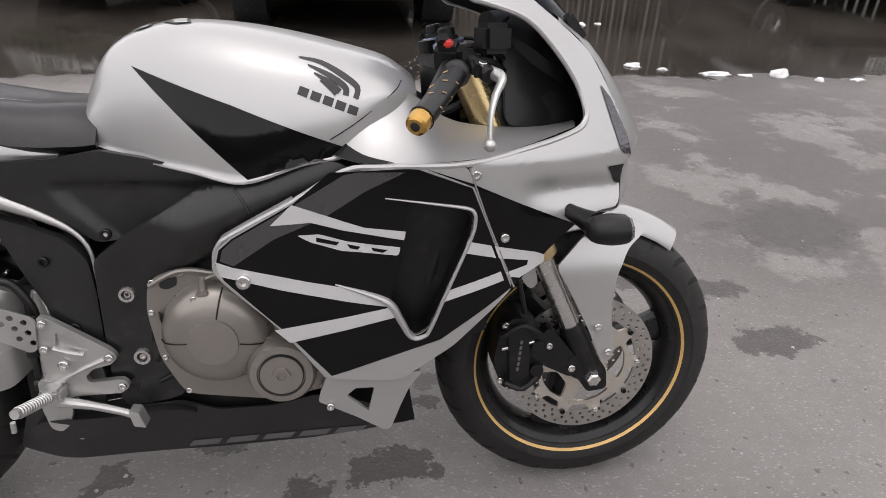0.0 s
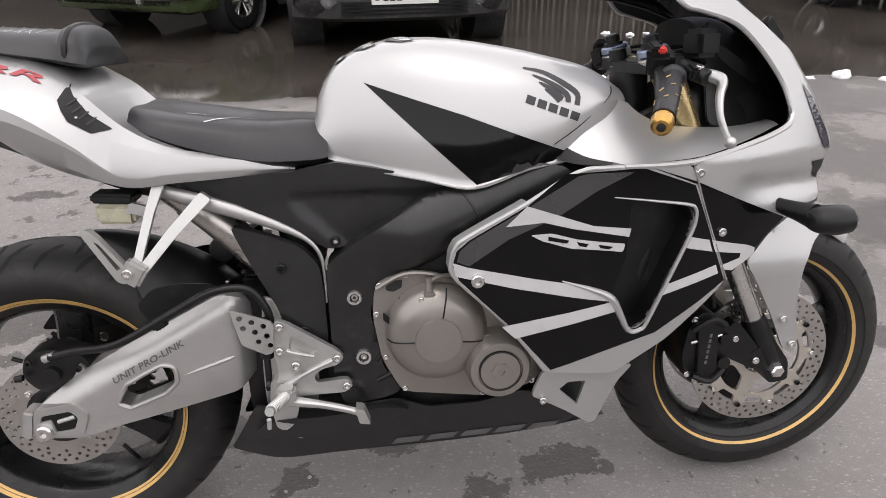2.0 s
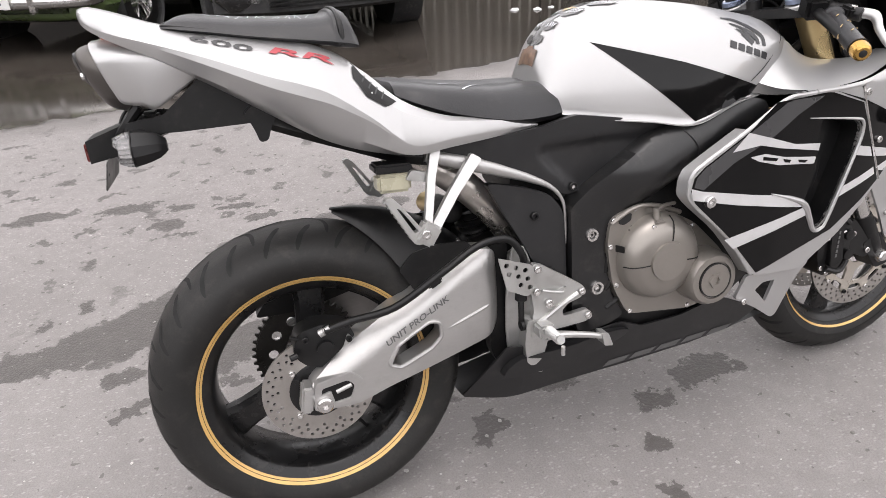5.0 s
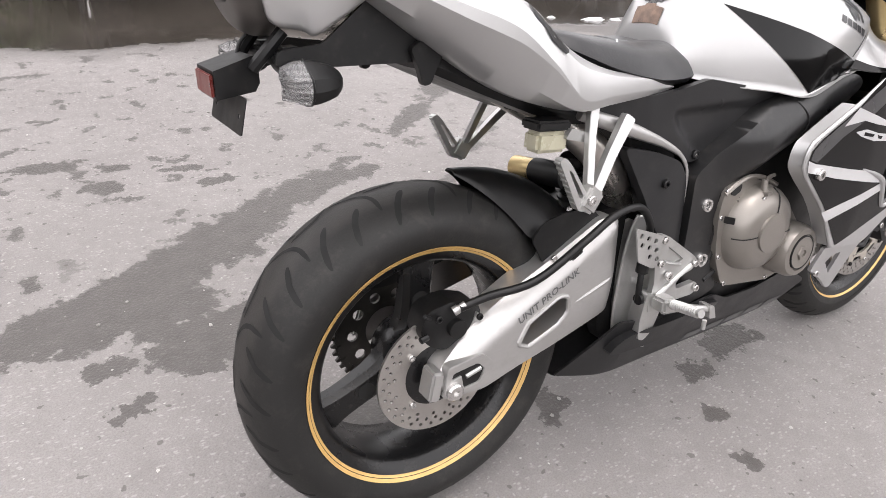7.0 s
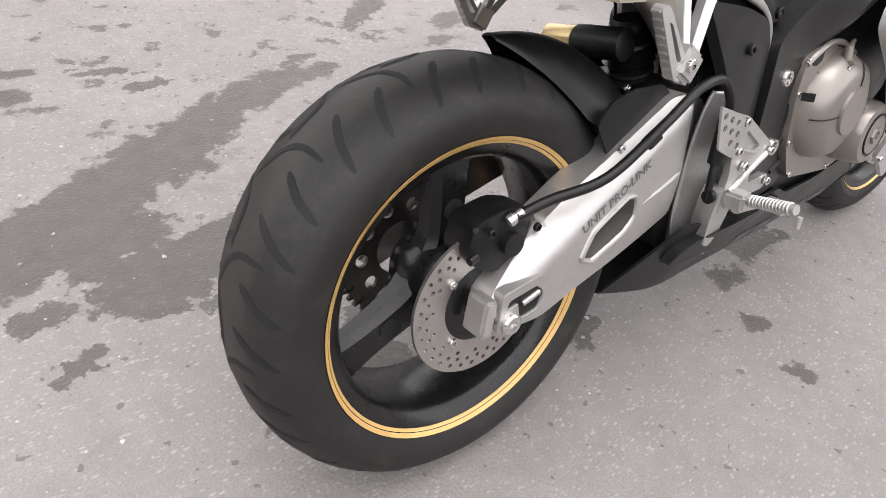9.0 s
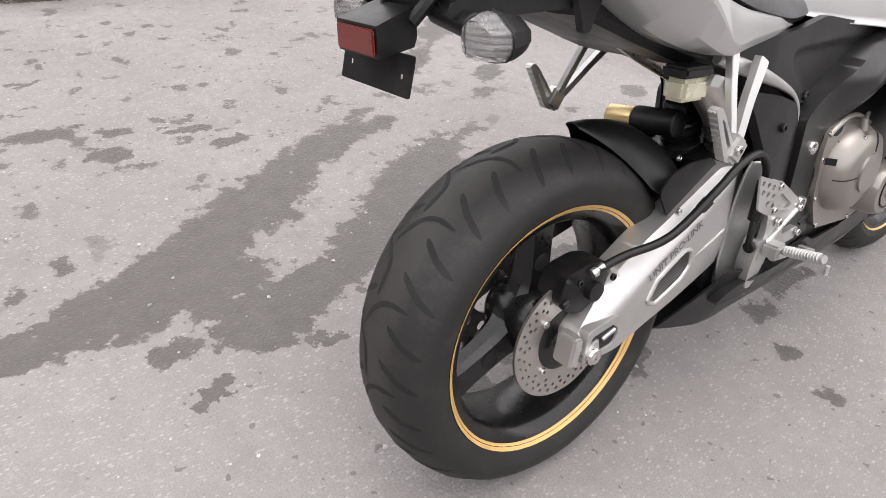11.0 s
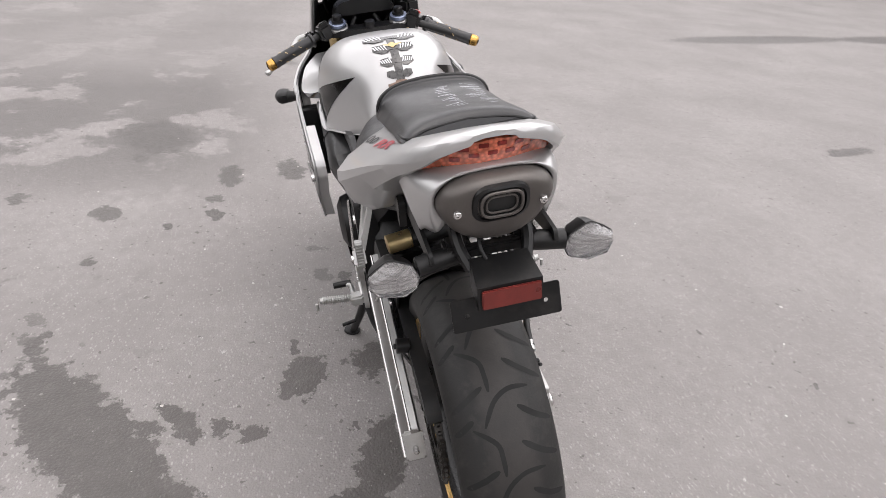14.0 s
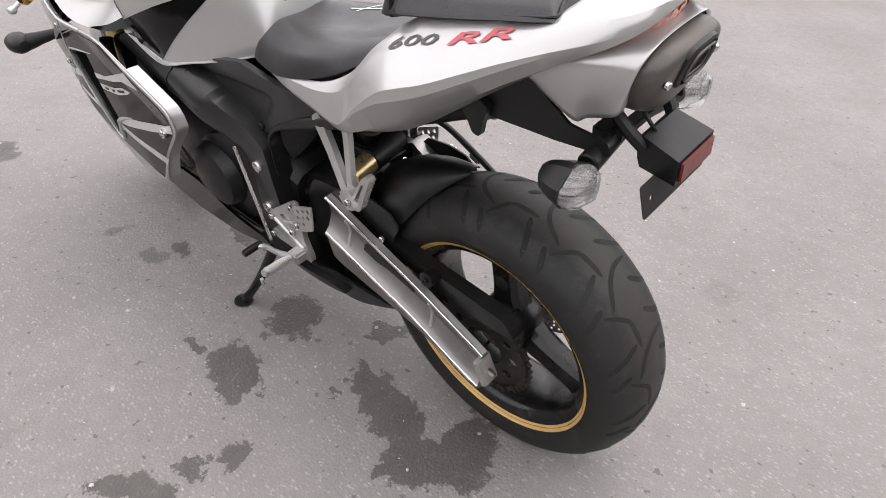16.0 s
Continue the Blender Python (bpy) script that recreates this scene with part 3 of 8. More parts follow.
def decal(name, outline, target, way, material, parent, lift=0.0008, grid=0.012, label="", holes=(), place=None):
    """A thin sticker or paint field that follows a part's surface, cast on it along 'way'; u, v stand for the two other axes."""
    tree = tree_of(target)
    bm = fill(outline, holes, grid)
    way = Vector(way)
    dead, landed = [], []
    for v in bm.verts:
        u, w = v.co.x, v.co.z
        start = Vector((u, 0, w)) - way if abs(way.y) > 0.5 else Vector((u, w, 0)) - way * 2
        if place is not None:
            v.co = place(u, w) - way * lift
            continue
        hit, normal, _, _ = tree.ray_cast(start, way)
        if hit is None:
            dead.append(v)
            continue
        if normal.dot(way) > 0:
            normal = -normal
        v.co = hit + normal * lift
        landed.append(v.co.copy())
    # What would hang over the edge is drawn in to the edge.
    across = abs(way.y) > 0.5
    for v in dead:
        if not landed:
            break
        u, w = v.co.x, v.co.z
        near = min(landed, key=lambda p: (p.x - u) ** 2 + ((p.z if across else p.y) - w) ** 2)
        guess = Vector((u, near.y, w)) if across else Vector((u, w, near.z))
        co, _, _, _ = tree.find_nearest(guess)
        v.co = co - way * lift
    for f in bm.faces:
        f.normal_update()
    flip = [f for f in bm.faces if f.normal.dot(way) > 0]
    bmesh.ops.reverse_faces(bm, faces=flip)
    return part(name, bm, material, parent, label)


def bar_row(x0, z0, x1, z1, height, count, gap=0.25, lean=0.0):
    """Outlines of a row of plain bars between two points, in place of lettering."""
    a, b = Vector((x0, z0)), Vector((x1, z1))
    step = (b - a) / count
    up = Vector((-step.y, step.x)).normalized() * height * (1 if step.x > 0 else -1)
    up += step.normalized() * lean
    out = []
    for i in range(count):
        p = a + step * i
        q = p + step * (1 - gap)
        out.append([p[:], q[:], (q + up)[:], (p + up)[:]])
    return out


def letters(text, size, bold=0.0):
    """Outlines cannot be filled by hand: a flat mesh of a word in the built-in font, lying in x, y."""
    cu = bpy.data.curves.new("word", "FONT")
    cu.body, cu.size, cu.resolution_u = text, size, 2
    cu.offset = bold
    ob = bpy.data.objects.new("word", cu)
    me = ob.to_mesh()
    bm = bmesh.new()
    bm.from_mesh(me)
    ob.to_mesh_clear()
    bpy.data.objects.remove(ob)
    bpy.data.curves.remove(cu)
    return bm


def word_on(name, text, size, at, turn, mirror, target, way, material, parent, lean=0.0, lift=0.0016, stretch=1.0, bold=0.0):
    """A word cast on a part's side: at (x, z), turned in degrees; mirror for the side on which +x runs to the left."""
    bm = letters(text, size, bold)
    bmesh.ops.triangulate(bm, faces=bm.faces[:])
    tree = tree_of(target)
    way = Vector(way)
    c, s = math.cos(radians(turn)), math.sin(radians(turn))
    dead = []
    for v in bm.verts:
        a, b = v.co.x * stretch + lean * v.co.y, v.co.y
        u, w = a * c - b * s, a * s + b * c
        if mirror:
            u = -u
        hit, normal, _, _ = tree.ray_cast(Vector((at[0] + u, 0, at[1] + w)) - way, way)
        if hit is None:
            dead.append(v)
            continue
        if normal.dot(way) > 0:
            normal = -normal
        v.co = hit + normal * lift
    bmesh.ops.delete(bm, geom=dead, context="VERTS")
    return part(name, bm, material, parent)


def word_above(name, text, size, at, turn, target, material, parent, lean=0.0, lift=0.0012, stretch=1.0, bold=0.0):
    """A word laid on a part's upper side from above: at (x, y), its line turned in degrees."""
    bm = letters(text, size, bold)
    bmesh.ops.triangulate(bm, faces=bm.faces[:])
    tree = tree_of(target)
    c, s = math.cos(radians(turn)), math.sin(radians(turn))
    dead = []
    for v in bm.verts:
        a, b = v.co.x * stretch + lean * v.co.y, v.co.y
        hit, normal, _, _ = tree.ray_cast(Vector((at[0] + a * c - b * s, at[1] + a * s + b * c, 2.0)), Vector((0, 0, -1)))
        if hit is None:
            dead.append(v)
            continue
        v.co = hit + normal * (lift if normal.z > 0 else -lift)
    bmesh.ops.delete(bm, geom=dead, context="VERTS")
    return part(name, bm, material, parent)


def bolt_mesh(name, r, h, material):
    """A socket bolt: a bevelled head with a hexagonal recess, standing on +z."""
    bm = bmesh.new()
    rings = []
    n = 18
    for rr, z, hexed in ((r, 0, 0), (r, h * 0.8, 0), (r * 0.85, h, 0), (r * 0.55, h, 1), (r * 0.5, h * 0.35, 1)):
        ring = []
        for i in range(n):
            a = 2 * math.pi * i / n
            k = math.cos(math.pi / 6) / math.cos((a % (math.pi / 3)) - math.pi / 6) if hexed else 1.0
            ring.append(bm.verts.new((rr * k * math.cos(a), rr * k * math.sin(a), z)))
        rings.append(ring)
    for a, b in zip(rings, rings[1:]):
        for i in range(n):
            bm.faces.new((a[i], a[(i + 1) % n], b[(i + 1) % n], b[i]))
    bm.faces.new(rings[-1])
    bmesh.ops.recalc_face_normals(bm, faces=bm.faces[:])
    return mesh_of(name, bm, material)


BOLT = bolt_mesh("bolt", 0.0075, 0.006, CHROME)
BOLT_DARK = bolt_mesh("bolt", 0.0075, 0.006, BLACK)


def bolt(parent, at, way=(0, -1, 0), scale=1.0, mesh=None, name="bolt"):
    ob = new(name, mesh or BOLT)
    ob.parent = parent
    ob.matrix_basis = Matrix.Translation(at) @ Vector(way).to_track_quat("Z", "Y").to_matrix().to_4x4() @ Matrix.Scale(scale, 4)
    return ob

# ---- ground ----


def build_ground():
    bm = bmesh.new()
    bmesh.ops.create_grid(bm, x_segments=40, y_segments=40, size=400)
    ob = new("ground", mesh_of("ground", bm, ASPHALT))
    return tagged(ob, "pale worn asphalt yard with wet spots and puddles", "ground", kind="structure")


build_ground()


def build_grit():
    """Loose grit and small stones on the asphalt."""
    rng = random.Random(11)
    verts, faces = [], []
    for i in range(900):
        if i % 3:
            x, y = rng.uniform(-1.6, 2.8), rng.uniform(-1.3, 2.6)
        else:
            x, y = rng.gauss(-0.2, 0.9), rng.gauss(0.0, 1.0)
        r = 0.0015 + 0.0045 * rng.random() ** 4
        h = r * rng.uniform(0.5, 1.0)
        base = len(verts)
        n = 5
        for z, k in ((0.0, 1.0), (0.55, 0.95)):
            for j in range(n):
                a = 2 * math.pi * j / n + i
                q = r * k * rng.uniform(0.7, 1.3)
                verts.append((x + q * math.cos(a), y + q * math.sin(a), h * z))
        verts.append((x, y, h))
        for j in range(n):
            m = (j + 1) % n
            faces += [(base + j, base + m, base + n + m, base + n + j), (base + n + j, base + n + m, base + 2 * n)]
    me = bpy.data.meshes.new("grit")
    me.from_pydata(verts, [], faces)
    me.materials.append(STONE)
    return tagged(new("grit", me), "loose grit and small stones on asphalt", "grit", kind="stuff")


build_grit()

# ---- the motorcycle: x ahead, y to its left, z up, leaning on its side stand ----
LEAN_DEGREES = 10.0
bike = thing("motorcycle", "silver and black sport motorcycle leaning on its side stand", "motorcycle",
             pose(0, -0.007, 0.003, -LEAN_DEGREES, 0, 0.5))
REAR, FRONT = Vector((-0.005, 0, 0.304)), Vector((1.392, 0, 0.294))


def tyre_profile(R, W, bead):
    """Half sections of a rounded sport tyre, from one bead over the crown to the other."""
    half = [(bead, W * 0.40), (bead + 0.012, W * 0.45), (bead + 0.030, W * 0.49), (R - 0.056, W * 0.5), (R - 0.040, W * 0.48), (R - 0.025, W * 0.41),
            (R - 0.011, W * 0.29), (R - 0.003, W * 0.15), (R, 0.0)]
    other = [(r, -y) for r, y in reversed(half[:-1])]
    return half + other + [(bead - 0.004, -W * 0.36), (bead - 0.004, W * 0.36)]


def tread_radius(R, W, y):
    a = abs(y) / W
    table = [(0, R), (0.15, R - 0.003), (0.29, R - 0.011), (0.41, R - 0.025), (0.48, R - 0.040)]
    for (a0, r0), (a1, r1) in zip(table, table[1:]):
        if a <= a1:
            return r0 + (r1 - r0) * (a - a0) / (a1 - a0)
    return table[-1][1]


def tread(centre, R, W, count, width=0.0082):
    """Tread grooves as flat dark strips laid on the tyre, their shade put into the colour: curved slits that repeat
    round the tyre, in two mirrored rows and long bent ones over the crown.
    """
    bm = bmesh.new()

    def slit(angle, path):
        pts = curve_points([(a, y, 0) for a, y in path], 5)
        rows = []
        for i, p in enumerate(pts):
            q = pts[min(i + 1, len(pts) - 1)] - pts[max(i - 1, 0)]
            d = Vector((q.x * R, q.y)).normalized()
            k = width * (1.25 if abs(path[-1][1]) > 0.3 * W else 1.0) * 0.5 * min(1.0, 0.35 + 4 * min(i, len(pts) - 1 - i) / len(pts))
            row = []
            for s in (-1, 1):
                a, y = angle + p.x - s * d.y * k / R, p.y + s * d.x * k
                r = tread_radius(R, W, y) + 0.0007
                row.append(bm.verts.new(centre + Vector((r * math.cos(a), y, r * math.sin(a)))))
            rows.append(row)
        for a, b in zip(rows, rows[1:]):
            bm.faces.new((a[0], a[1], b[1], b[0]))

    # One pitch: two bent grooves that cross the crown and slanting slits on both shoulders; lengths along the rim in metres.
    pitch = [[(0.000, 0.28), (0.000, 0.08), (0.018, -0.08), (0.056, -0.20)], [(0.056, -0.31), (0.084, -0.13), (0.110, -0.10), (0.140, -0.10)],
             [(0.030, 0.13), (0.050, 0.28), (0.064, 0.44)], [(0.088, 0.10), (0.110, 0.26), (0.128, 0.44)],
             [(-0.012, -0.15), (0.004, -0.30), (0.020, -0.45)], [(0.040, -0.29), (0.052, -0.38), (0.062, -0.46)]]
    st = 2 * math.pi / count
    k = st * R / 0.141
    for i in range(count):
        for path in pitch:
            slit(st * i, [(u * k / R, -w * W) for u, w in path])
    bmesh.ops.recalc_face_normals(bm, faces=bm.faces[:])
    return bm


def spoke(centre, angle, r0, r1, w0, w1, t0, t1):
    """One hollow-looking cast spoke from hub to rim, with a raised back and soft edges."""
    rings = []
    for r, w, t in ((r0, w0 * 1.35, t0 * 1.1), (r0 + (r1 - r0) * 0.22, w0, t0), (r0 + (r1 - r0) * 0.7, w0 * 0.5 + w1 * 0.5, t0 * 0.4 + t1 * 0.6), (r1, w1 * 1.3, t1)):
        ring = []
        for a, b in ((-1, -0.5), (-0.7, -1), (0.7, -1), (1, -0.5), (1, 0.5), (0.7, 1), (-0.7, 1), (-1, 0.5)):
            p = Vector((r, b * t / 2, a * w / 2))
            ring.append(centre + Vector((p.x * math.cos(angle) - p.z * math.sin(angle), p.y, p.x * math.sin(angle) + p.z * math.cos(angle))))
        rings.append(ring)
    return loft(rings, along=4, round_n=1)


def disc_plate(centre, y, r_out, r_in, rows, thick):
    holes = [circle(0, 0, r_in, 48)]
    for r, n, turn in rows:
        for i in range(n):
            a = turn + 2 * math.pi * i / n
            holes.append(circle(r * math.cos(a), r * math.sin(a), 0.0034, 8))
    return sheet(circle(0, 0, r_out, 72), lambda u, v: centre + Vector((u, y - thick / 2, v)), lambda u, v: centre + Vector((u, y + thick / 2, v)), holes, 0, 0)


def build_wheel(name, centre, R, W, rim_w, bead, spokes, spoke_t, hub, label):
    w = rim_w / 2
    rim = [(bead + 0.011, w), (bead + 0.0105, w + 0.002), (bead - 0.002, w - 0.008), (bead - 0.014, w - 0.013), (bead - 0.024, w - 0.026), (bead - 0.030, 0.0), (bead - 0.024, -w + 0.026),
           (bead - 0.014, -w + 0.013), (bead - 0.002, -w + 0.008), (bead + 0.0105, -w - 0.002), (bead + 0.011, -w), (bead - 0.012, -w + 0.024), (bead - 0.018, 0.0), (bead - 0.012, w - 0.024)]
    wheel = part(name, lathe(rim, centre, 96), RIM, bike, label)
    for a in spokes:
        part("spoke", spoke(centre, radians(a), hub * 0.8, bead - 0.024, 0.060, 0.058, spoke_t, spoke_t * 0.75), RIM, wheel)
        d = Vector((math.cos(radians(a)), 0, math.sin(radians(a))))
        for sd in (-1, 1):
            q = centre + d * (hub * 1.75) + Vector((0, sd * spoke_t * 0.47, 0))
            # Black discs on the spoke stand in for the shade of holes.
            part("spoke_hole", turned(q, q + Vector((0, sd * 0.0022, 0)), [(0, 0.016), (0.5, 0.0165), (1, 0.014)], 20), SOOT_HOLE_BLACK, wheel)
    part("hub", lathe([(0.012, hub), (hub * 0.55, hub * 1.0), (hub * 0.75, hub * 0.9), (hub, hub * 0.55), (hub * 1.05, 0), (hub, -hub * 0.55), (hub * 0.75, -hub * 0.9),
                         (hub * 0.55, -hub * 1.0), (0.012, -hub)], centre, 40), RIM, wheel)
    part("tyre", lathe(tyre_profile(R, W, bead), centre, 120), RUBBER, wheel, "worn black rubber tyre with dusty tread", 1.2)
    part("tread_groove", tread(centre, R, W, 14), GROOVE_SHADE, wheel)
    for side in (-1, 1):
        for hi, lo in ((0.0098, 0.0044), (0.0034, -0.0006)):
            flat = lambda r: side * (w + 0.002 - 0.8 * (0.0105 - r) + 0.0010)
            ring = [(bead + hi, flat(hi)), (bead + lo, flat(lo)), (bead + lo + 0.001, flat(lo) - side * 0.003), (bead + hi + 0.0005, flat(hi) - side * 0.003)]
            part("rim_tape", lathe(ring, centre, 120), TAPE, wheel, "gold tape stripe")
    a = radians(-62)
    d = Vector((math.cos(a), 0, math.sin(a)))
    part("valve", rod(centre + d * (bead - 0.028) + Vector((0, -0.012, 0)), centre + d * (bead - 0.075) + Vector((0, -0.02, 0)), 0.004, 10), BLACK, wheel)
    return wheel


rear_wheel = build_wheel("rear_wheel", REAR, 0.3145, 0.184, 0.162, 0.2175, (84, 204, 324), 0.050, 0.062, "black three-spoke wheel")
front_wheel = build_wheel("front_wheel", FRONT, 0.299, 0.120, 0.104, 0.2155, (15, 135, 255), 0.034, 0.048, "black three-spoke wheel")

# Rear disc, sprocket.
rear_disc = part("brake_disc", disc_plate(REAR, -0.094, 0.110, 0.058, [(0.100, 30, 0.0), (0.090, 30, 0.1), (0.080, 15, 0.05)], 0.005), STEEL, rear_wheel, "drilled steel disc")
part("disc_hub", lathe([(0.030, -0.088), (0.056, -0.090), (0.060, -0.096), (0.050, -0.100), (0.030, -0.100)], REAR, 40), RIM, rear_wheel)
for i in range(4):
    a = radians(45 + 90 * i)
    d = Vector((math.cos(a), 0, math.sin(a)))
    bolt(rear_wheel, REAR + d * 0.066 + Vector((0, -0.0966, 0)), scale=0.85)


def gear_outline(r, teeth, depth):
    pts = []
    for i in range(teeth):
        a = 2 * math.pi * i / teeth
        st = 2 * math.pi / teeth
        pts += [((r - depth) * math.cos(a), (r - depth) * math.sin(a)), ((r - depth) * math.cos(a + st * 0.3), (r - depth) * math.sin(a + st * 0.3)),
                (r * math.cos(a + st * 0.5), r * math.sin(a + st * 0.5)), (r * math.cos(a + st * 0.7), r * math.sin(a + st * 0.7))]
    return pts


sprocket_holes = [circle(0, 0, 0.045, 24)] + [circle(0.072 * math.cos(radians(36 * i)), 0.072 * math.sin(radians(36 * i)), 0.011, 10) for i in range(10)]
part("sprocket", sheet(gear_outline(0.117, 42, 0.010), lambda u, v: REAR + Vector((u, 0.092, v)), lambda u, v: REAR + Vector((u, 0.098, v)), sprocket_holes, 0, 0), CHAIN_STEEL, rear_wheel, "dark steel sprocket")

# Front discs with their carriers.
for side in (-1, 1):
    part("brake_disc", disc_plate(FRONT, side * 0.064, 0.150, 0.112, [(0.142, 36, 0.0), (0.132, 36, 0.087), (0.121, 36, 0.04)], 0.005), STEEL, front_wheel, "large drilled steel disc")
    arms = []
    for i in range(10):
        for da, r in ((-9, 0.099), (-6, 0.116), (6, 0.116), (9, 0.099)):
            a = radians(36 * i + da)
            arms.append((r * math.cos(a), r * math.sin(a)))
    windows = [circle(0, 0, 0.036, 24)] + [rounded([(r * math.cos(radians(72 * i + da)), r * math.sin(radians(72 * i + da))) for r, da in ((0.055, -20), (0.088, -27), (0.090, -9), (0.090, 9), (0.088, 27), (0.055, 20))], 0.008) for i in range(5)]
    part("disc_carrier", sheet(rounded(arms, 0.004), lambda u, v: FRONT + Vector((u, side * 0.069, v)), lambda u, v: FRONT + Vector((u, side * 0.062, v)), windows, 0, 0.001), BRONZE, front_wheel, "champagne silver disc carrier")
    for i in range(10):
        a = radians(36 * i)
        bolt(front_wheel, FRONT + Vector((0.116 * math.cos(a), side * 0.070, 0.116 * math.sin(a))), (0, side, 0), 0.75, BOLT_DARK if i % 2 else None)

# ---- front fork, mudguard, brake ----
RAKE = math.tan(radians(24.5))


def fork_x(z):
    return 1.393 - (z - 0.300) * RAKE


for side in (-1, 1):
    y = side * 0.100
    leg = part("fork_leg", rod((fork_x(0.36), y, 0.36), (fork_x(0.60), y, 0.60), 0.0200, 28, 0.02), CHROME, bike, "polished fork slider")
    part("fork_outer_tube", turned((fork_x(0.545), y, 0.545), (fork_x(0.896), y, 0.896), [(0, 0.025), (0.01, 0.030), (0.06, 0.030), (0.065, 0.027), (1, 0.027)], 32), FORK_GOLD, leg, "gold fork tube")
    lug = joined(turned((fork_x(0.275), y, 0.275), (fork_x(0.405), y, 0.405), [(0, 0.018), (0.1, 0.026), (0.45, 0.027), (0.9, 0.025), (1, 0.022)], 24),
                 panel([(1.335, 0.335), (1.385, 0.262), (1.425, 0.268), (1.420, 0.312), (1.385, 0.360)], 0.123, 0.050, side, bevel=0.004))
    part("axle_lug", lug, BLACK, leg, "black cast axle lug")
    part("axle_nut", lathe([(0.0, side * 0.140), (0.010, side * 0.140), (0.014, side * 0.137), (0.017, side * 0.127), (0.017, side * 0.122), (0.0, side * 0.122)], (1.392, 0, 0.296), 6 if side < 0 else 20), CHROME, leg)
    bolt(leg, (1.348, side * 0.123, 0.319), (0, side, 0), 1.0)
    # Radial caliper on its bracket.
    outline = [(1.192, 0.345), (1.204, 0.410), (1.232, 0.436), (1.266, 0.416), (1.300, 0.385), (1.290, 0.345), (1.292, 0.292), (1.258, 0.268), (1.214, 0.276), (1.200, 0.310)]
    caliper = part("brake_caliper", panel(outline, lambda x, z: 0.128 - 1.5 * ((x - 1.245) ** 2 + (z - 0.365) ** 2), 0.095, side, round_by=0.018, bevel=0.006), BLACK, bike, "black four-piston caliper")
    part("caliper_bridge", panel([(1.215, 0.410), (1.255, 0.420), (1.262, 0.310), (1.222, 0.300)], 0.136, 0.02, side, round_by=0.012, bevel=0.004), BLACK, caliper)
    for z in (0.325, 0.375):
        part("piston_cap", rod((1.275, side * 0.12, z), (1.275, side * 0.138, z), 0.013, 18), BLACK, caliper)
    part("caliper_mount", panel([(1.285, 0.330), (1.350, 0.296), (1.372, 0.320), (1.330, 0.375), (1.300, 0.410), (1.280, 0.390)], 0.122, 0.03, side, round_by=0.012, bevel=0.004), BLACK, caliper)
    for p in ((1.212, 0.418), (1.224, 0.285), (1.206, 0.300), (1.300, 0.370)):
        bolt(caliper, (p[0], side * 0.122, p[1]), (0, side, 0), 0.9)
    for k in range(6):
        part("maker_mark", block((0.0050, 0.0012, 0.0075), (1.2365 + 0.0011 * k, side * 0.1364, 0.330 + 0.0115 * k), (0, 8, 0), 0), ARM_LETTER, caliper)
    part("pad_pin", rod((1.205, side * 0.130, 0.372), (1.268, side * 0.130, 0.384), 0.004, 10), CHROME, caliper)
    part("caliper_rib", tube([(1.206, side * 0.132, 0.400), (1.240, side * 0.139, 0.424), (1.272, side * 0.132, 0.406)], 0.007, 8, 4), BLACK, caliper)
    part("caliper_rib", tube([(1.214, side * 0.132, 0.300), (1.246, side * 0.139, 0.290), (1.276, side * 0.132, 0.310)], 0.007, 8, 4), BLACK, caliper)
    part("brake_hose", tube([(1.250, side * 0.118, 0.440), (1.235, side * 0.125, 0.50), (1.225, side * 0.11, 0.56), (1.24, side * 0.08, 0.64)], 0.005, 8), BLACK, caliper)


def mudguard_skin(centre, a0, a1, r_mid, r_edge, half, thick, taper0=1.0, taper1=1.0, steps=26, arch0=1.0, widen=1.0, rise=0.0):
    """A curved guard over a wheel: an arched section swept round the axle."""
    def ring(a, t):
        k = taper0 + (taper1 - taper0) * min(1.0, t * widen)
        out = []
        for s, extra in ((1, 0.0), (-1, -thick)):
            for j in range(9):
                u = (j / 4 - 1) * s
                arch = (r_mid - r_edge) * (arch0 + (1 - arch0) * min(1.0, 2.5 * t))
                r = r_mid - arch * abs(u) ** 2.4 + extra + rise * min(t, 0.65) * (1 - 0.5 * abs(u))
                out.append(centre + Vector((r * math.cos(a), u * half * k, r * math.sin(a))))
        return out
    rings = [ring(radians(a0 + (a1 - a0) * i / steps), i / steps) for i in range(steps + 1)]
    return loft(rings, smooth=False)


guard = part("front_mudguard", mudguard_skin(FRONT, 54, 148, 0.330, 0.292, 0.076, 0.004, 0.55, 0.95), SILVER, bike, "silver front mudguard", 0.9)
for side in (-1, 1):
    out = [(1.302, 0.532), (1.352, 0.580), (1.430, 0.622), (1.492, 0.592), (1.442, 0.560), (1.420, 0.512), (1.416, 0.440), (1.432, 0.350), (1.424, 0.328), (1.402, 0.342), (1.372, 0.408), (1.324, 0.498)]
    part("mudguard_side", panel(out, lambda x, z: 0.127 - 0.02 * max(0, 0.47 - z) - 3.6 * max(0, z - 0.50) ** 2 - 0.25 * max(0, x - 1.43), 0.006, side, round_by=0.016, grid=0.015), SILVER, guard)
    bolt(guard, (1.392, side * 0.127, 0.408), (0, side, 0), 1.05)
    bolt(guard, (1.418, side * 0.126, 0.352), (0, side, 0), 1.05)
    part("mudguard_strut", panel([(1.230, 0.540), (1.268, 0.532), (1.278, 0.490), (1.264, 0.478), (1.250, 0.492)], 0.098, 0.006, side, round_by=0.01), CAST, guard)

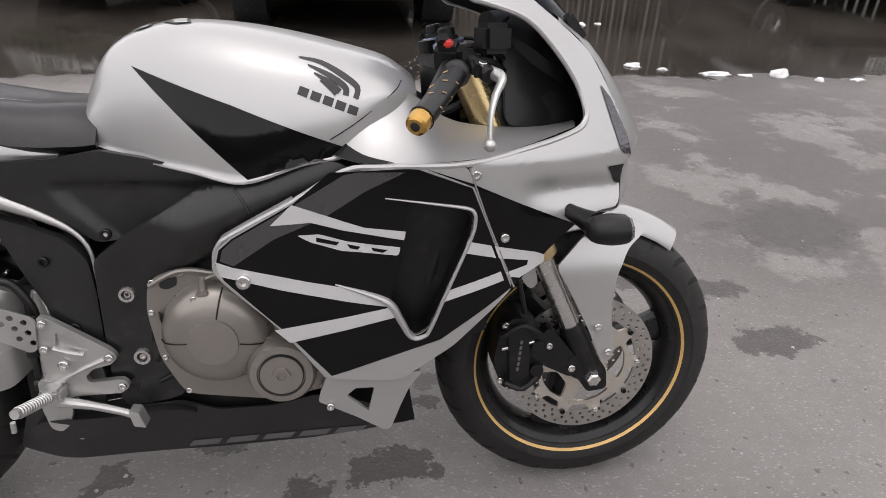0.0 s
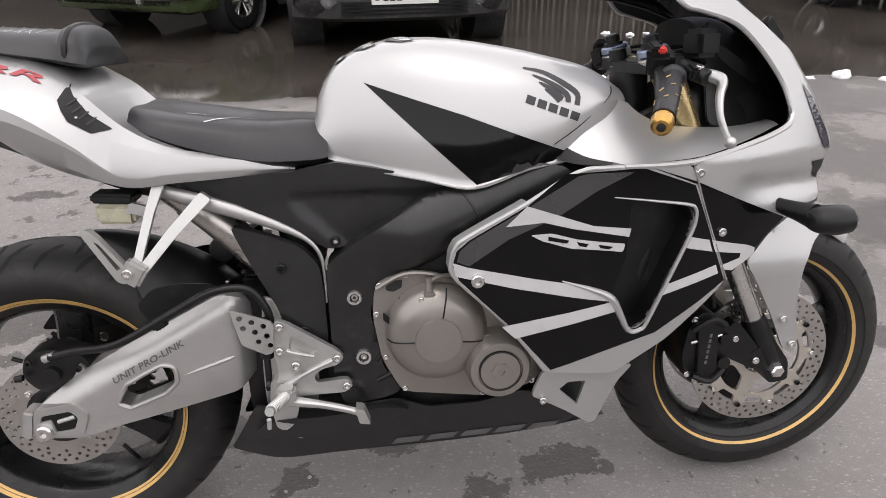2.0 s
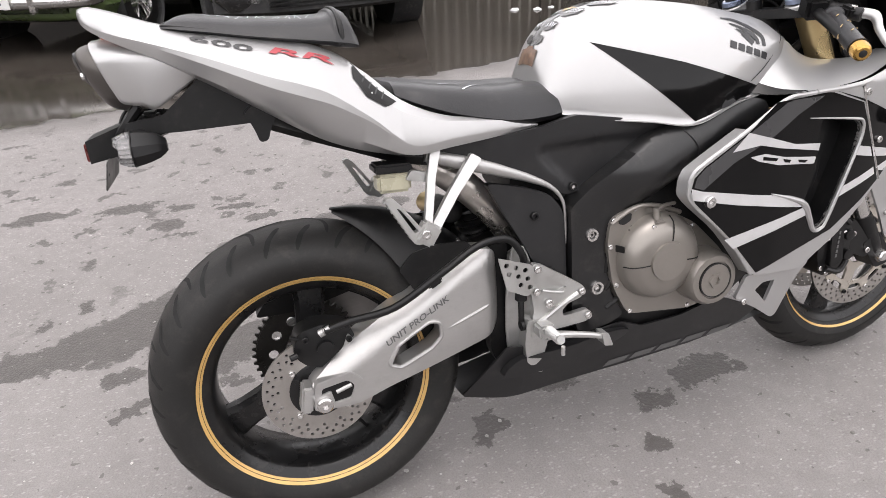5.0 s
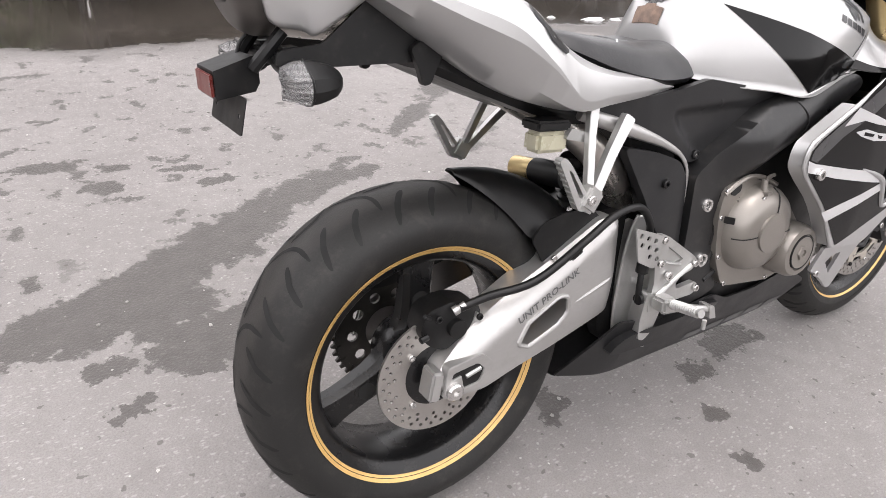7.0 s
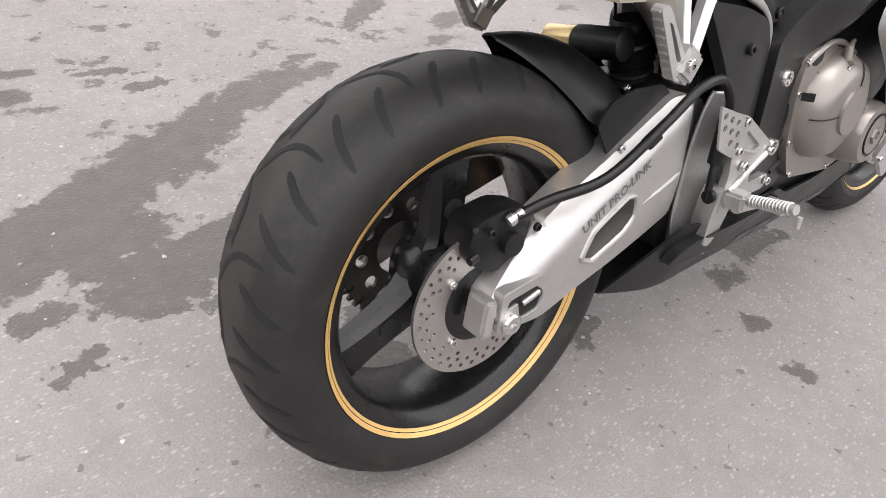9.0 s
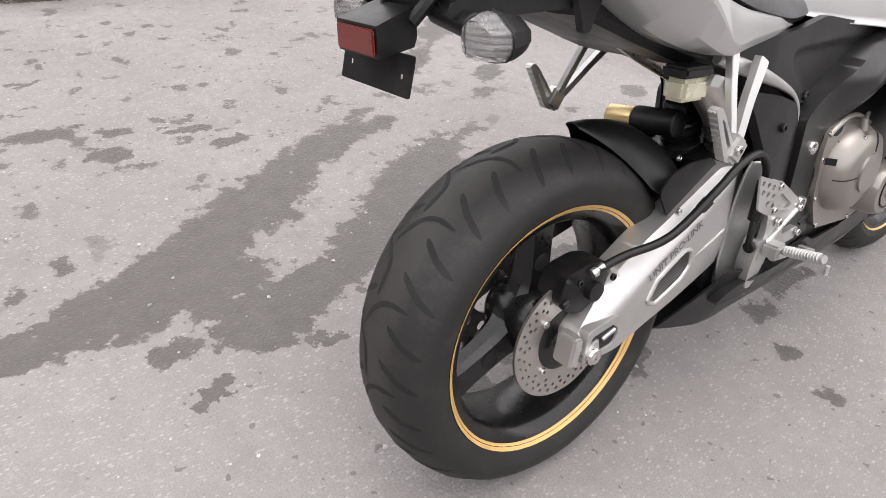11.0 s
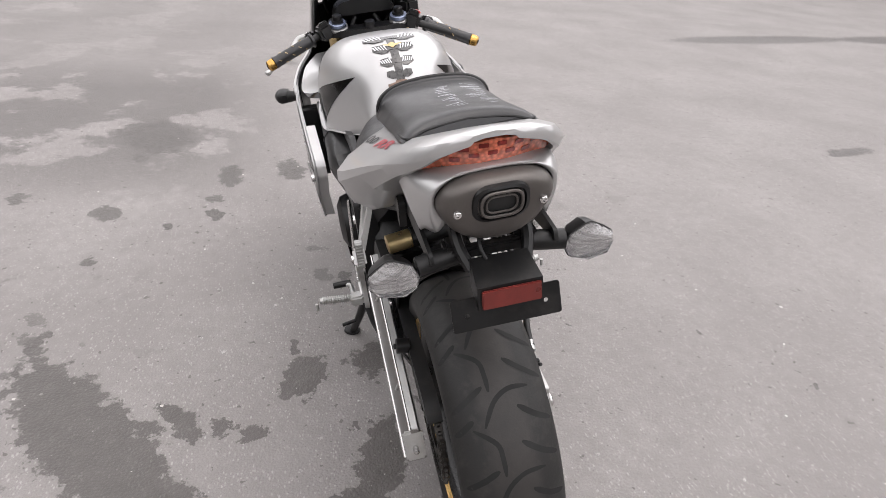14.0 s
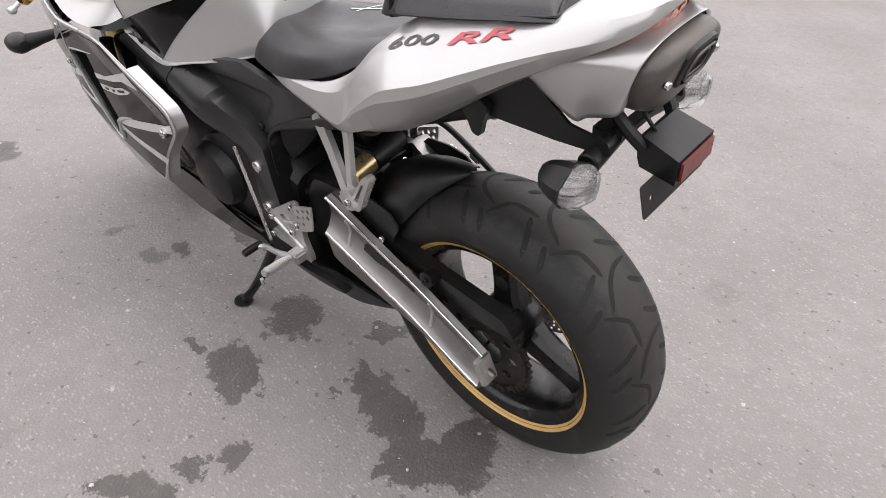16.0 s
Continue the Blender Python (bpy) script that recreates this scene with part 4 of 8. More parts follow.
# ---- fuel tank ----
TANK = [
    (0.508, [(0, 0.812), (0.045, 0.808), (0.066, 0.800), (0.078, 0.792), (0.084, 0.784), (0.086, 0.774)]),
    (0.518, [(0, 0.866), (0.040, 0.860), (0.064, 0.842), (0.082, 0.818), (0.090, 0.798), (0.093, 0.770)]),
    (0.556, [(0, 0.921), (0.048, 0.913), (0.074, 0.892), (0.092, 0.854), (0.104, 0.806), (0.107, 0.760)]),
    (0.620, [(0, 0.949), (0.060, 0.941), (0.096, 0.912), (0.118, 0.868), (0.132, 0.806), (0.136, 0.747)]),
    (0.690, [(0, 0.957), (0.078, 0.948), (0.124, 0.914), (0.148, 0.866), (0.163, 0.802), (0.166, 0.737)]),
    (0.770, [(0, 0.951), (0.092, 0.943), (0.144, 0.908), (0.170, 0.858), (0.186, 0.792), (0.188, 0.724)]),
    (0.860, [(0, 0.935), (0.098, 0.928), (0.152, 0.897), (0.176, 0.858), (0.190, 0.805), (0.189, 0.750)]),
    (0.940, [(0, 0.916), (0.095, 0.909), (0.146, 0.882), (0.166, 0.854), (0.178, 0.824), (0.179, 0.766)]),
    (1.000, [(0, 0.898), (0.088, 0.892), (0.130, 0.872), (0.148, 0.857), (0.156, 0.845), (0.158, 0.810)]),
    (1.045, [(0, 0.868), (0.075, 0.864), (0.106, 0.856), (0.118, 0.850), (0.122, 0.846), (0.122, 0.838)]),
]
TANK = [(x, prof + [(prof[-1][0] - 0.003, prof[-1][1] - 0.002)]) for x, prof in TANK]
tank = part("fuel_tank", half_loft(TANK, 6, 4), SILVER, bike, "silver fuel tank with black side flashes and a patterned pad", 1.0)
for side in (-1, 1):
    way = (0, -side, 0)
    decal("side_flash", [(0.600, 0.888), (0.760, 0.836), (0.930, 0.771), (0.905, 0.758), (0.862, 0.748), (0.800, 0.730), (0.776, 0.724)], tank, way, BLACK_PAINT, tank, 0.0009, 0.014, "gloss black paint flash")
    # A wing of feathers over a plain word bar.
    for line, wide in (([(0.861, 0.905), (0.895, 0.897), (0.930, 0.877), (0.949, 0.861), (0.946, 0.845)], 0.0070), ([(0.875, 0.894), (0.905, 0.880), (0.930, 0.862), (0.931, 0.850)], 0.0074),
                       ([(0.884, 0.883), (0.907, 0.869), (0.922, 0.855)], 0.0068), ([(0.893, 0.872), (0.908, 0.862), (0.917, 0.852)], 0.0062)):
        spine = curve_points([(x, z, 0) for x, z in line], 4)
        upper, lower = [], []
        for k, p in enumerate(spine):
            d = (spine[min(k + 1, len(spine) - 1)] - spine[max(k - 1, 0)]).normalized() * wide * min(0.62, 0.14 + 1.1 * k / len(spine))
            upper.append((p.x - d.y, p.y + d.x))
            lower.append((p.x + d.y, p.y - d.x))
        decal("wing_mark", upper + lower[::-1], tank, way, DECAL_BLACK, tank, 0.001, 0.012)
    for bar in bar_row(0.858, 0.8530, 0.950, 0.8180, 0.0130, 5, 0.22):
        decal("word_bar", bar, tank, way, DECAL_BLACK, tank, 0.001, 0.012)
    part("seam", tube([(0.905, side * 0.188, 0.785), (0.95, side * 0.177, 0.812), (1.005, side * 0.151, 0.852), (1.02, side * 0.12, 0.868)], 0.0009, 6), BLACK, tank)
# The pad: a spine of notched black pieces with pale engraving, a brass bird and a brown foot.
pad_rows = [(0.5200, 0.0062, 0.032), (0.5365, 0.0058, 0.031), (0.560, 0.0105, 0.040), (0.603, 0.0165, 0.050), (0.660, 0.0200, 0.066)]
decal("pad_spine", [(0.5275, -0.010), (0.660, -0.010), (0.660, 0.010), (0.5275, 0.010)], tank, (0, 0, -1), PAD, tank, 0.0012, 0.014)
for i, (x, h, w) in enumerate(pad_rows):
    if i == 0:
        shape = [(x - h, -w), (x + h, -w), (x + h, -0.014), (x + h + 0.002, -0.012), (x + h + 0.002, 0.012), (x + h, 0.014), (x + h, w), (x - h, w)]
    else:
        sweep = 0.005 * max(0, i - 2)
        shape = [(x - h, -w * 0.62), (x - h * 0.2 + sweep, -w), (x + h + sweep, -w * 0.96), (x + h, -w * 0.45), (x + h * 0.5, -w * 0.36), (x + h * 0.5, w * 0.36), (x + h, w * 0.45),
                 (x + h + sweep, w * 0.96), (x - h * 0.2 + sweep, w), (x - h, w * 0.62), (x - h, w * 0.3), (x - h * 0.5, w * 0.2), (x - h * 0.5, -w * 0.2), (x - h, -w * 0.3)]
    decal("tank_pad", shape, tank, (0, 0, -1), PAD_BROWN if i == 0 else PAD, tank, 0.002, 0.014, "brown foot of the tank pad" if i == 0 else "notched black tank pad piece")
    if i > 1:
        for side in (-1, 1):
            for k in range(5):
                y0 = side * w * (0.30 + 0.13 * k)
                xa, xb = x - h * (0.5 - 0.08 * k) + sweep * 0.14 * k, x + h * 0.7 + sweep * (0.3 + 0.16 * k)
                decal("engraving", [(xa, y0), (xb, y0 + side * w * 0.10), (xb - 0.001, y0 + side * w * 0.16), (xa, y0 + side * w * 0.045)], tank, (0, 0, -1), CHALK, tank, 0.0026, 0.02)
bird = [(x + 0.017, 1.15 * y) for x, y in ((0.582, 0.0), (0.590, 0.006), (0.604, 0.024), (0.600, 0.008), (0.607, 0.003), (0.610, 0.0), (0.607, -0.003), (0.600, -0.008), (0.604, -0.024), (0.590, -0.006))]
decal("brass_bird", bird, tank, (0, 0, -1), FORK_GOLD, tank, 0.0032, 0.01, "small brass bird emblem")

# ---- seats and tail ----
seat_rings = [
    (0.212, [(0, 0.858), (0.060, 0.860), (0.086, 0.855), (0.098, 0.846), (0.097, 0.838)]),
    (0.250, [(0, 0.848), (0.070, 0.855), (0.108, 0.849), (0.124, 0.836), (0.122, 0.816)]),
    (0.320, [(0, 0.832), (0.070, 0.843), (0.114, 0.836), (0.132, 0.816), (0.129, 0.788)]),
    (0.420, [(0, 0.822), (0.065, 0.829), (0.103, 0.821), (0.128, 0.796), (0.131, 0.763)]),
    (0.500, [(0, 0.822), (0.050, 0.826), (0.080, 0.818), (0.108, 0.793), (0.118, 0.757)]),
    (0.532, [(0, 0.815), (0.045, 0.815), (0.074, 0.806), (0.098, 0.790), (0.108, 0.760)]),
]
seat = part("rider_seat", half_loft(seat_rings, 5, 3), VINYL, bike, "black vinyl rider seat", 1.0)
for line in ([(0.30, -0.075), (0.42, -0.050)], [(0.335, -0.110), (0.40, -0.045)]):
    (xa, ya), (xb, yb) = line
    d = Vector((yb - ya, xa - xb)).normalized() * 0.0016
    decal("scratch", [(xa - d.x, ya - d.y), (xb - d.x, yb - d.y), (xb + d.x, yb + d.y), (xa + d.x, ya + d.y)], seat, (0, 0, -1), CHALK, seat, 0.0012, 0.02)

TAIL = [
    (0.476, [(0, 0.752), (0.060, 0.752), (0.112, 0.7545), (0.118, 0.7545), (0.120, 0.754), (0.1202, 0.753), (0.117, 0.750), (0.108, 0.749)]),
    (0.400, [(0, 0.755), (0.080, 0.757), (0.128, 0.778), (0.139, 0.774), (0.143, 0.760), (0.1428, 0.757), (0.137, 0.7475), (0.125, 0.745)]),
    (0.290, [(0, 0.768), (0.090, 0.776), (0.140, 0.799), (0.156, 0.791), (0.165, 0.762), (0.1648, 0.759), (0.157, 0.745), (0.142, 0.742)]),
    (0.215, [(0, 0.806), (0.090, 0.812), (0.132, 0.834), (0.161, 0.814), (0.178, 0.764), (0.1776, 0.761), (0.168, 0.744), (0.150, 0.742)]),
    (0.150, [(0, 0.920), (0.092, 0.918), (0.122, 0.909), (0.164, 0.868), (0.187, 0.816), (0.1865, 0.812), (0.168, 0.768), (0.146, 0.752)]),
    (0.090, [(0, 0.940), (0.090, 0.938), (0.120, 0.920), (0.168, 0.896), (0.191, 0.873), (0.192, 0.853), (0.168, 0.804), (0.140, 0.778)]),
    (0.045, [(0, 0.950), (0.090, 0.948), (0.119, 0.929), (0.174, 0.905), (0.197, 0.885), (0.198, 0.866), (0.171, 0.826), (0.134, 0.802)]),
    (0.000, [(0, 0.960), (0.090, 0.958), (0.117, 0.940), (0.165, 0.917), (0.187, 0.901), (0.188, 0.885), (0.159, 0.852), (0.120, 0.836)]),
    (-0.050, [(0, 0.970), (0.090, 0.968), (0.114, 0.953), (0.150, 0.936), (0.170, 0.924), (0.171, 0.911), (0.148, 0.882), (0.112, 0.870)]),
    (-0.100, [(0, 0.982), (0.089, 0.980), (0.111, 0.967), (0.137, 0.954), (0.150, 0.945), (0.1505, 0.934), (0.135, 0.912), (0.104, 0.904)]),
    (-0.160, [(0, 0.995), (0.085, 0.994), (0.104, 0.990), (0.119, 0.981), (0.130, 0.968), (0.1295, 0.965), (0.118, 0.948), (0.104, 0.944), (0.088, 0.955), (0.040, 0.967)]),
    (-0.205, [(0, 1.018), (0.078, 1.014), (0.101, 1.004), (0.109, 0.994), (0.113, 0.982), (0.1125, 0.979), (0.107, 0.968), (0.099, 0.968), (0.092, 0.990), (0.050, 1.003)]),
    (-0.235, [(0, 1.028), (0.068, 1.022), (0.091, 1.011), (0.097, 1.002), (0.099, 0.993), (0.0985, 0.991), (0.095, 0.984), (0.088, 0.984), (0.081, 1.002), (0.045, 1.014)]),
    (-0.253, [(0, 1.031), (0.048, 1.027), (0.070, 1.020), (0.075, 1.014), (0.077, 1.008), (0.0765, 1.006), (0.073, 1.001), (0.066, 1.002), (0.060, 1.012), (0.034, 1.019)]),
    (-0.262, [(0, 1.029), (0.026, 1.0262), (0.034, 1.0225), (0.037, 1.0195), (0.038, 1.017), (0.0378, 1.016), (0.035, 1.013), (0.031, 1.014), (0.027, 1.018), (0.014, 1.021)]),
]
# Ahead of the light the underside is flat; behind, the shell is open over the light.
TAIL = [(x, prof if len(prof) == 10 else prof + [(prof[-1][0] * k, prof[-1][1]) for k in (0.7, 0.4)]) for x, prof in TAIL]
# Even out the flow of its lines from station to station.
evened = list(TAIL)
for i in range(4, len(TAIL) - 2):
    (xa, a), (xm, m), (xb, b) = TAIL[i - 1], TAIL[i], TAIL[i + 1]
    f = (xm - xa) / (xb - xa)
    evened[i] = (xm, [(0.5 * m[j][0] + 0.5 * (a[j][0] + (b[j][0] - a[j][0]) * f), 0.5 * m[j][1] + 0.5 * (a[j][1] + (b[j][1] - a[j][1]) * f)) for j in range(len(m))])
tail = part("tail_cowl", half_loft(evened, 6, 1), SILVER, bike, "silver tail cowl with a side vent", 0.5)
for side in (-1, 1):
    way = (0, -side, 0)
    if side < 0:
        # No opening is cut: a black patch gives the vent's inner shade.
        decal("vent", [(0.139, 0.904), (0.149, 0.886), (0.173, 0.857), (0.202, 0.834), (0.178, 0.831), (0.148, 0.851), (0.132, 0.882)], tail, way, SOOT_HOLE_BLACK, tail, 0.0012, 0.008, "vent opening, its inner shade put on as a black patch")
        for x, z in ((0.147, 0.878), (0.155, 0.867), (0.164, 0.858), (0.174, 0.849)):
            decal("vent_fin", [(x - 0.003, z - 0.004), (x + 0.006, z + 0.004), (x + 0.008, z + 0.002), (x - 0.001, z - 0.006)], tail, way, PLASTIC, tail, 0.0028, 0)
    # The figure 600 in grey and red slanted letters beside it, on the upper slope.
    if side < 0:
        word_above("number", "600", 0.0245, (-0.108, -0.118), -6.0, tail, DECAL_GREY, tail, 0.20, 0.0012, 2.55, 0.0004)
        word_above("badge", "RR", 0.0255, (0.004, -0.125), -6.0, tail, TITLE_RED, tail, 0.65, 0.0014, 3.3, 0.0005)
    else:
        word_above("number", "600", 0.0245, (0.114, 0.140), 186.5, tail, DECAL_GREY, tail, 0.20, 0.0012, 2.45, 0.0004)
        word_above("badge", "RR", 0.0255, (0.006, 0.1305), 186.5, tail, TITLE_RED, tail, 0.65, 0.0014, 3.3, 0.0005)
    part("seat_strap_hook", panel([(-0.030, 0.856), (0.012, 0.846), (-0.008, 0.812), (-0.014, 0.796), (-0.028, 0.794), (-0.034, 0.818), (-0.046, 0.846)], 0.108, 0.012, side, round_by=0.006), BLACK, tail)

PILLION = [
    (0.162, [(0, 0.955), (0.050, 0.953), (0.076, 0.947), (0.088, 0.940), (0.090, 0.926)]),
    (0.150, [(0, 0.988), (0.056, 0.983), (0.086, 0.968), (0.097, 0.950), (0.098, 0.928)]),
    (0.126, [(0, 0.994), (0.058, 0.989), (0.086, 0.976), (0.098, 0.957), (0.099, 0.932)]),
    (0.108, [(0, 0.987), (0.058, 0.982), (0.084, 0.971), (0.097, 0.956), (0.099, 0.937)]),
    (0.000, [(0, 0.993), (0.058, 0.989), (0.082, 0.981), (0.094, 0.971), (0.097, 0.956)]),
    (-0.060, [(0, 1.000), (0.058, 0.997), (0.082, 0.990), (0.093, 0.982), (0.096, 0.968)]),
    (-0.110, [(0, 1.006), (0.058, 1.003), (0.082, 0.997), (0.094, 0.990), (0.097, 0.978)]),
    (-0.136, [(0, 1.005), (0.056, 1.003), (0.080, 0.998), (0.092, 0.992), (0.095, 0.984)]),
    (-0.146, [(0, 0.998), (0.054, 0.997), (0.076, 0.993), (0.088, 0.989), (0.091, 0.984)]),
]


def scalloped(x, y):
    """The pad's rear edge is cut in towards its middle."""
    k = min(1.0, max(0.0, (0.00 - x) / 0.14))
    return x + 0.030 * k * k * max(0.0, 1.0 - (y / 0.096) ** 2)


pillion = part("pillion_seat", half_loft(PILLION, 5, 3), VINYL, bike, "black vinyl pillion pad with white marker scribbles", 1.0)
for v in pillion.data.vertices:
    v.co.x = scalloped(v.co.x, v.co.y)
part("piping", tube([(0.134, y, z) for y, z in ((-0.0995, 0.932), (-0.0990, 0.955), (-0.087, 0.974), (-0.056, 0.988), (0, 0.993), (0.056, 0.988), (0.087, 0.974), (0.0990, 0.955), (0.0995, 0.932))], 0.005, 8, 4), BLACK, pillion)
for side in (-1, 1):
    low = [(0.130, 0.0995, 0.936), (0.060, 0.0990, 0.950), (0.000, 0.0980, 0.963), (-0.060, 0.0970, 0.975), (-0.110, 0.0975, 0.985), (-0.136, 0.0955, 0.990), (-0.147, 0.086, 0.991), (-0.148, 0.060, 0.996), (-0.148, 0.0, 0.998)]
    part("piping", tube([(scalloped(x, y), side * y, z) for x, y, z in low], 0.0024, 8, 4), BLACK, pillion)
rng = random.Random(4)
for i in range(34):
    # Loose handwriting strokes on the pad, too scrawled to read.
    row = i % 2
    x0, y0 = 0.086 - 0.0095 * (i // 2) + rng.uniform(-0.003, 0.003), (-0.066 if row else -0.012) + rng.uniform(-0.006, 0.006)
    dx, dy = rng.uniform(-0.012, 0.012), rng.uniform(0.014, 0.030)
    d = Vector((dy, -dx)).normalized() * 0.0007
    decal("scribble", [(x0 - d.x, y0 - d.y), (x0 + dx - d.x, y0 + dy - d.y), (x0 + dx + d.x, y0 + dy + d.y), (x0 + d.x, y0 + d.y)], pillion, (0, 0, -1), CHALK, pillion, 0.0012, 0.02)

# Tail light: curved orange-red lens with darker cells.
def light_face(u, v):
    return Vector((-0.243 + 5.0 * u * u + 0.35 * (1.0 - v), u, v))


light = part("tail_light", sheet(rounded([(0.098, 0.971), (0.084, 0.996), (0.050, 1.009), (0.0, 1.0155), (-0.050, 1.009), (-0.084, 0.996), (-0.098, 0.971), (-0.082, 0.967), (-0.044, 0.977), (0.0, 0.982), (0.044, 0.977), (0.082, 0.967)], 0.004),
                                 lambda u, v: light_face(u, v) + Vector((-0.006, 0, 0)), lambda u, v: light_face(u, v) + Vector((0.02, 0, 0)), grid=0.012), TAIL_LENS, bike, "orange-red tail light lens")
for y, z in ((-0.062, 0.997), (-0.037, 1.003), (-0.012, 1.007), (0.012, 1.007), (0.037, 1.003), (0.062, 0.997), (-0.048, 0.988), (-0.024, 0.993), (0.0, 0.995), (0.024, 0.993), (0.048, 0.988)):
    cell = rounded([(y - 0.0065, z - 0.0032), (y + 0.0065, z - 0.0032), (y + 0.0065, z + 0.0032), (y - 0.0065, z + 0.0032)], 0.0015)
    part("light_cell", sheet(cell, lambda u, v: light_face(u, v) + Vector((-0.0075, 0, 0)), lambda u, v: light_face(u, v), grid=0, bevel=0), TAIL_CELL, light)
part("light_backing", half_loft([(-0.222, [(0, 0.992), (0.03, 0.990), (0.055, 0.985), (0.060, 0.972)]), (-0.17, [(0, 0.985), (0.06, 0.98), (0.086, 0.965), (0.086, 0.945)]), (-0.06, [(0, 0.96), (0.08, 0.955), (0.10, 0.94), (0.10, 0.92)])], 3, 2), BLACK, light)

# Under-tail silencer with a shield-shaped, slanting end.
SHIELD = [(0.0, 0.974), (0.032, 0.973), (0.054, 0.967), (0.070, 0.956), (0.0785, 0.941), (0.078, 0.925), (0.070, 0.906), (0.055, 0.885), (0.030, 0.869), (0.0, 0.864)]


def shield_ring(x, k, drop=0.0):
    half = [(y * k, 0.930 + (z - 0.930) * k) for y, z in SHIELD]
    pts = half + [(-y, z) for y, z in reversed(half[1:-1])]
    return [Vector((x - 0.30 * (z - 0.930), y, z - drop)) for y, z in pts]


def end_x(z, out):
    return -0.272 - out - 0.30 * (z - 0.930)


def soft_oval(w, h, out, n=7):
    return [Vector((end_x(0.936 + b, out), a, 0.936 + b)) for a, b in rounded([(w, h), (-w, h), (-w, -h), (w, -h)], h * 0.95, n)]


silencer = part("silencer", loft([shield_ring(0.060, 0.60, 0.055), shield_ring(-0.060, 0.85, 0.032), shield_ring(-0.160, 0.97, 0.012), shield_ring(-0.236, 0.985)], along=5, round_n=2), PIPE, bike, "brushed metal under-tail silencer", 1.0)
part("end_cap", loft([shield_ring(-0.228, 1.02), shield_ring(-0.244, 1.015), shield_ring(-0.2535, 0.985), shield_ring(-0.2630, 0.91), shield_ring(-0.2690, 0.80), shield_ring(-0.2715, 0.64), shield_ring(-0.2725, 0.36)], along=3, round_n=3), TITAN, silencer, "dark titanium end cap", 0.8)
part("outlet_collar", loft([soft_oval(0.041, 0.030, -0.004), soft_oval(0.038, 0.028, 0.003), soft_oval(0.033, 0.0245, 0.0055), soft_oval(0.030, 0.022, -0.004)], caps=False, smooth=False), BLACK, silencer)
part("outlet_ring", tube(soft_oval(0.0275, 0.0195, 0.006) + soft_oval(0.0275, 0.0195, 0.006)[:1], 0.0022, 8, 1), TITAN, silencer)
part("outlet_ring", tube(soft_oval(0.0205, 0.0130, 0.0045) + soft_oval(0.0205, 0.0130, 0.0045)[:1], 0.0015, 8, 1), TITAN, silencer)
part("outlet", loft([soft_oval(0.030, 0.022, 0.0005), soft_oval(0.027, 0.019, 0.0015)], smooth=False), SOOT_HOLE_BLACK, silencer)
for y in (-0.058, 0.058):
    bolt(silencer, (end_x(0.929, -0.001), y, 0.929), (-1, 0, -0.3), 0.78)
for side in (-1, 1):
    # Black under-tail panel before the silver heat cover.
    under = [(-0.100, 0.930), (-0.108, 0.905), (-0.168, 0.858), (-0.226, 0.852), (-0.232, 0.834), (-0.150, 0.828), (-0.010, 0.826), (0.055, 0.818), (0.062, 0.830), (0.030, 0.862), (-0.030, 0.905)]
    part("undertail_panel", panel(under, lambda x, z: 0.095 + 0.05 * max(0, x), 0.006, side, round_by=0.006), BLACK, bike, "black under-tail panel")
cover_rings = []
for x, w, top, low in ((-0.234, 0.091, 0.980, 0.880), (-0.208, 0.100, 0.982, 0.874), (-0.176, 0.107, 0.981, 0.868), (-0.140, 0.110, 0.976, 0.888), (-0.108, 0.110, 0.966, 0.908), (-0.078, 0.110, 0.952, 0.930)):
    low_z = lambda z: max(z, low + 0.004)
    right = [(0, top), (w * 0.50, top - 0.003), (w * 0.80, top - 0.012), (w * 0.96, low_z(top - 0.026)), (w, low_z(top - 0.040)), (w * 0.985, low_z(0.5 * (top - 0.04) + 0.5 * low)), (w * 0.90, low)]
    cover_rings.append((x, right))
flange = [(0, 0.9765), (0.044, 0.974), (0.063, 0.966), (0.076, 0.954), (0.0815, 0.940), (0.079, 0.922), (0.066, 0.898)]
cover_rings = [(-0.240, flange), (-0.2415, [(y + (b - y) * 0.6, z + (c - z) * 0.6) for (y, z), (b, c) in zip(flange, cover_rings[0][1])])] + cover_rings
cover_rings = [[Vector((x - (0.30 * (z - 0.930) if x < -0.2 else 0), y, z)) for y, z in list(reversed(right[1:]))] + [Vector((x - (0.30 * (z - 0.930) if x < -0.2 else 0), -y, z)) for y, z in right] for x, right in cover_rings]
heat = part("heat_cover", loft(cover_rings, closed=False, along=4, round_n=3), SILVER, silencer, "silver heat cover", 0.9)
mod = heat.modifiers.new("thickness", "SOLIDIFY")
mod.thickness = 0.003
part("cover_clip", block((0.012, 0.006, 0.006), (-0.092, -0.110, 0.927), (0, 30, 0), 0.001), CHROME, heat)

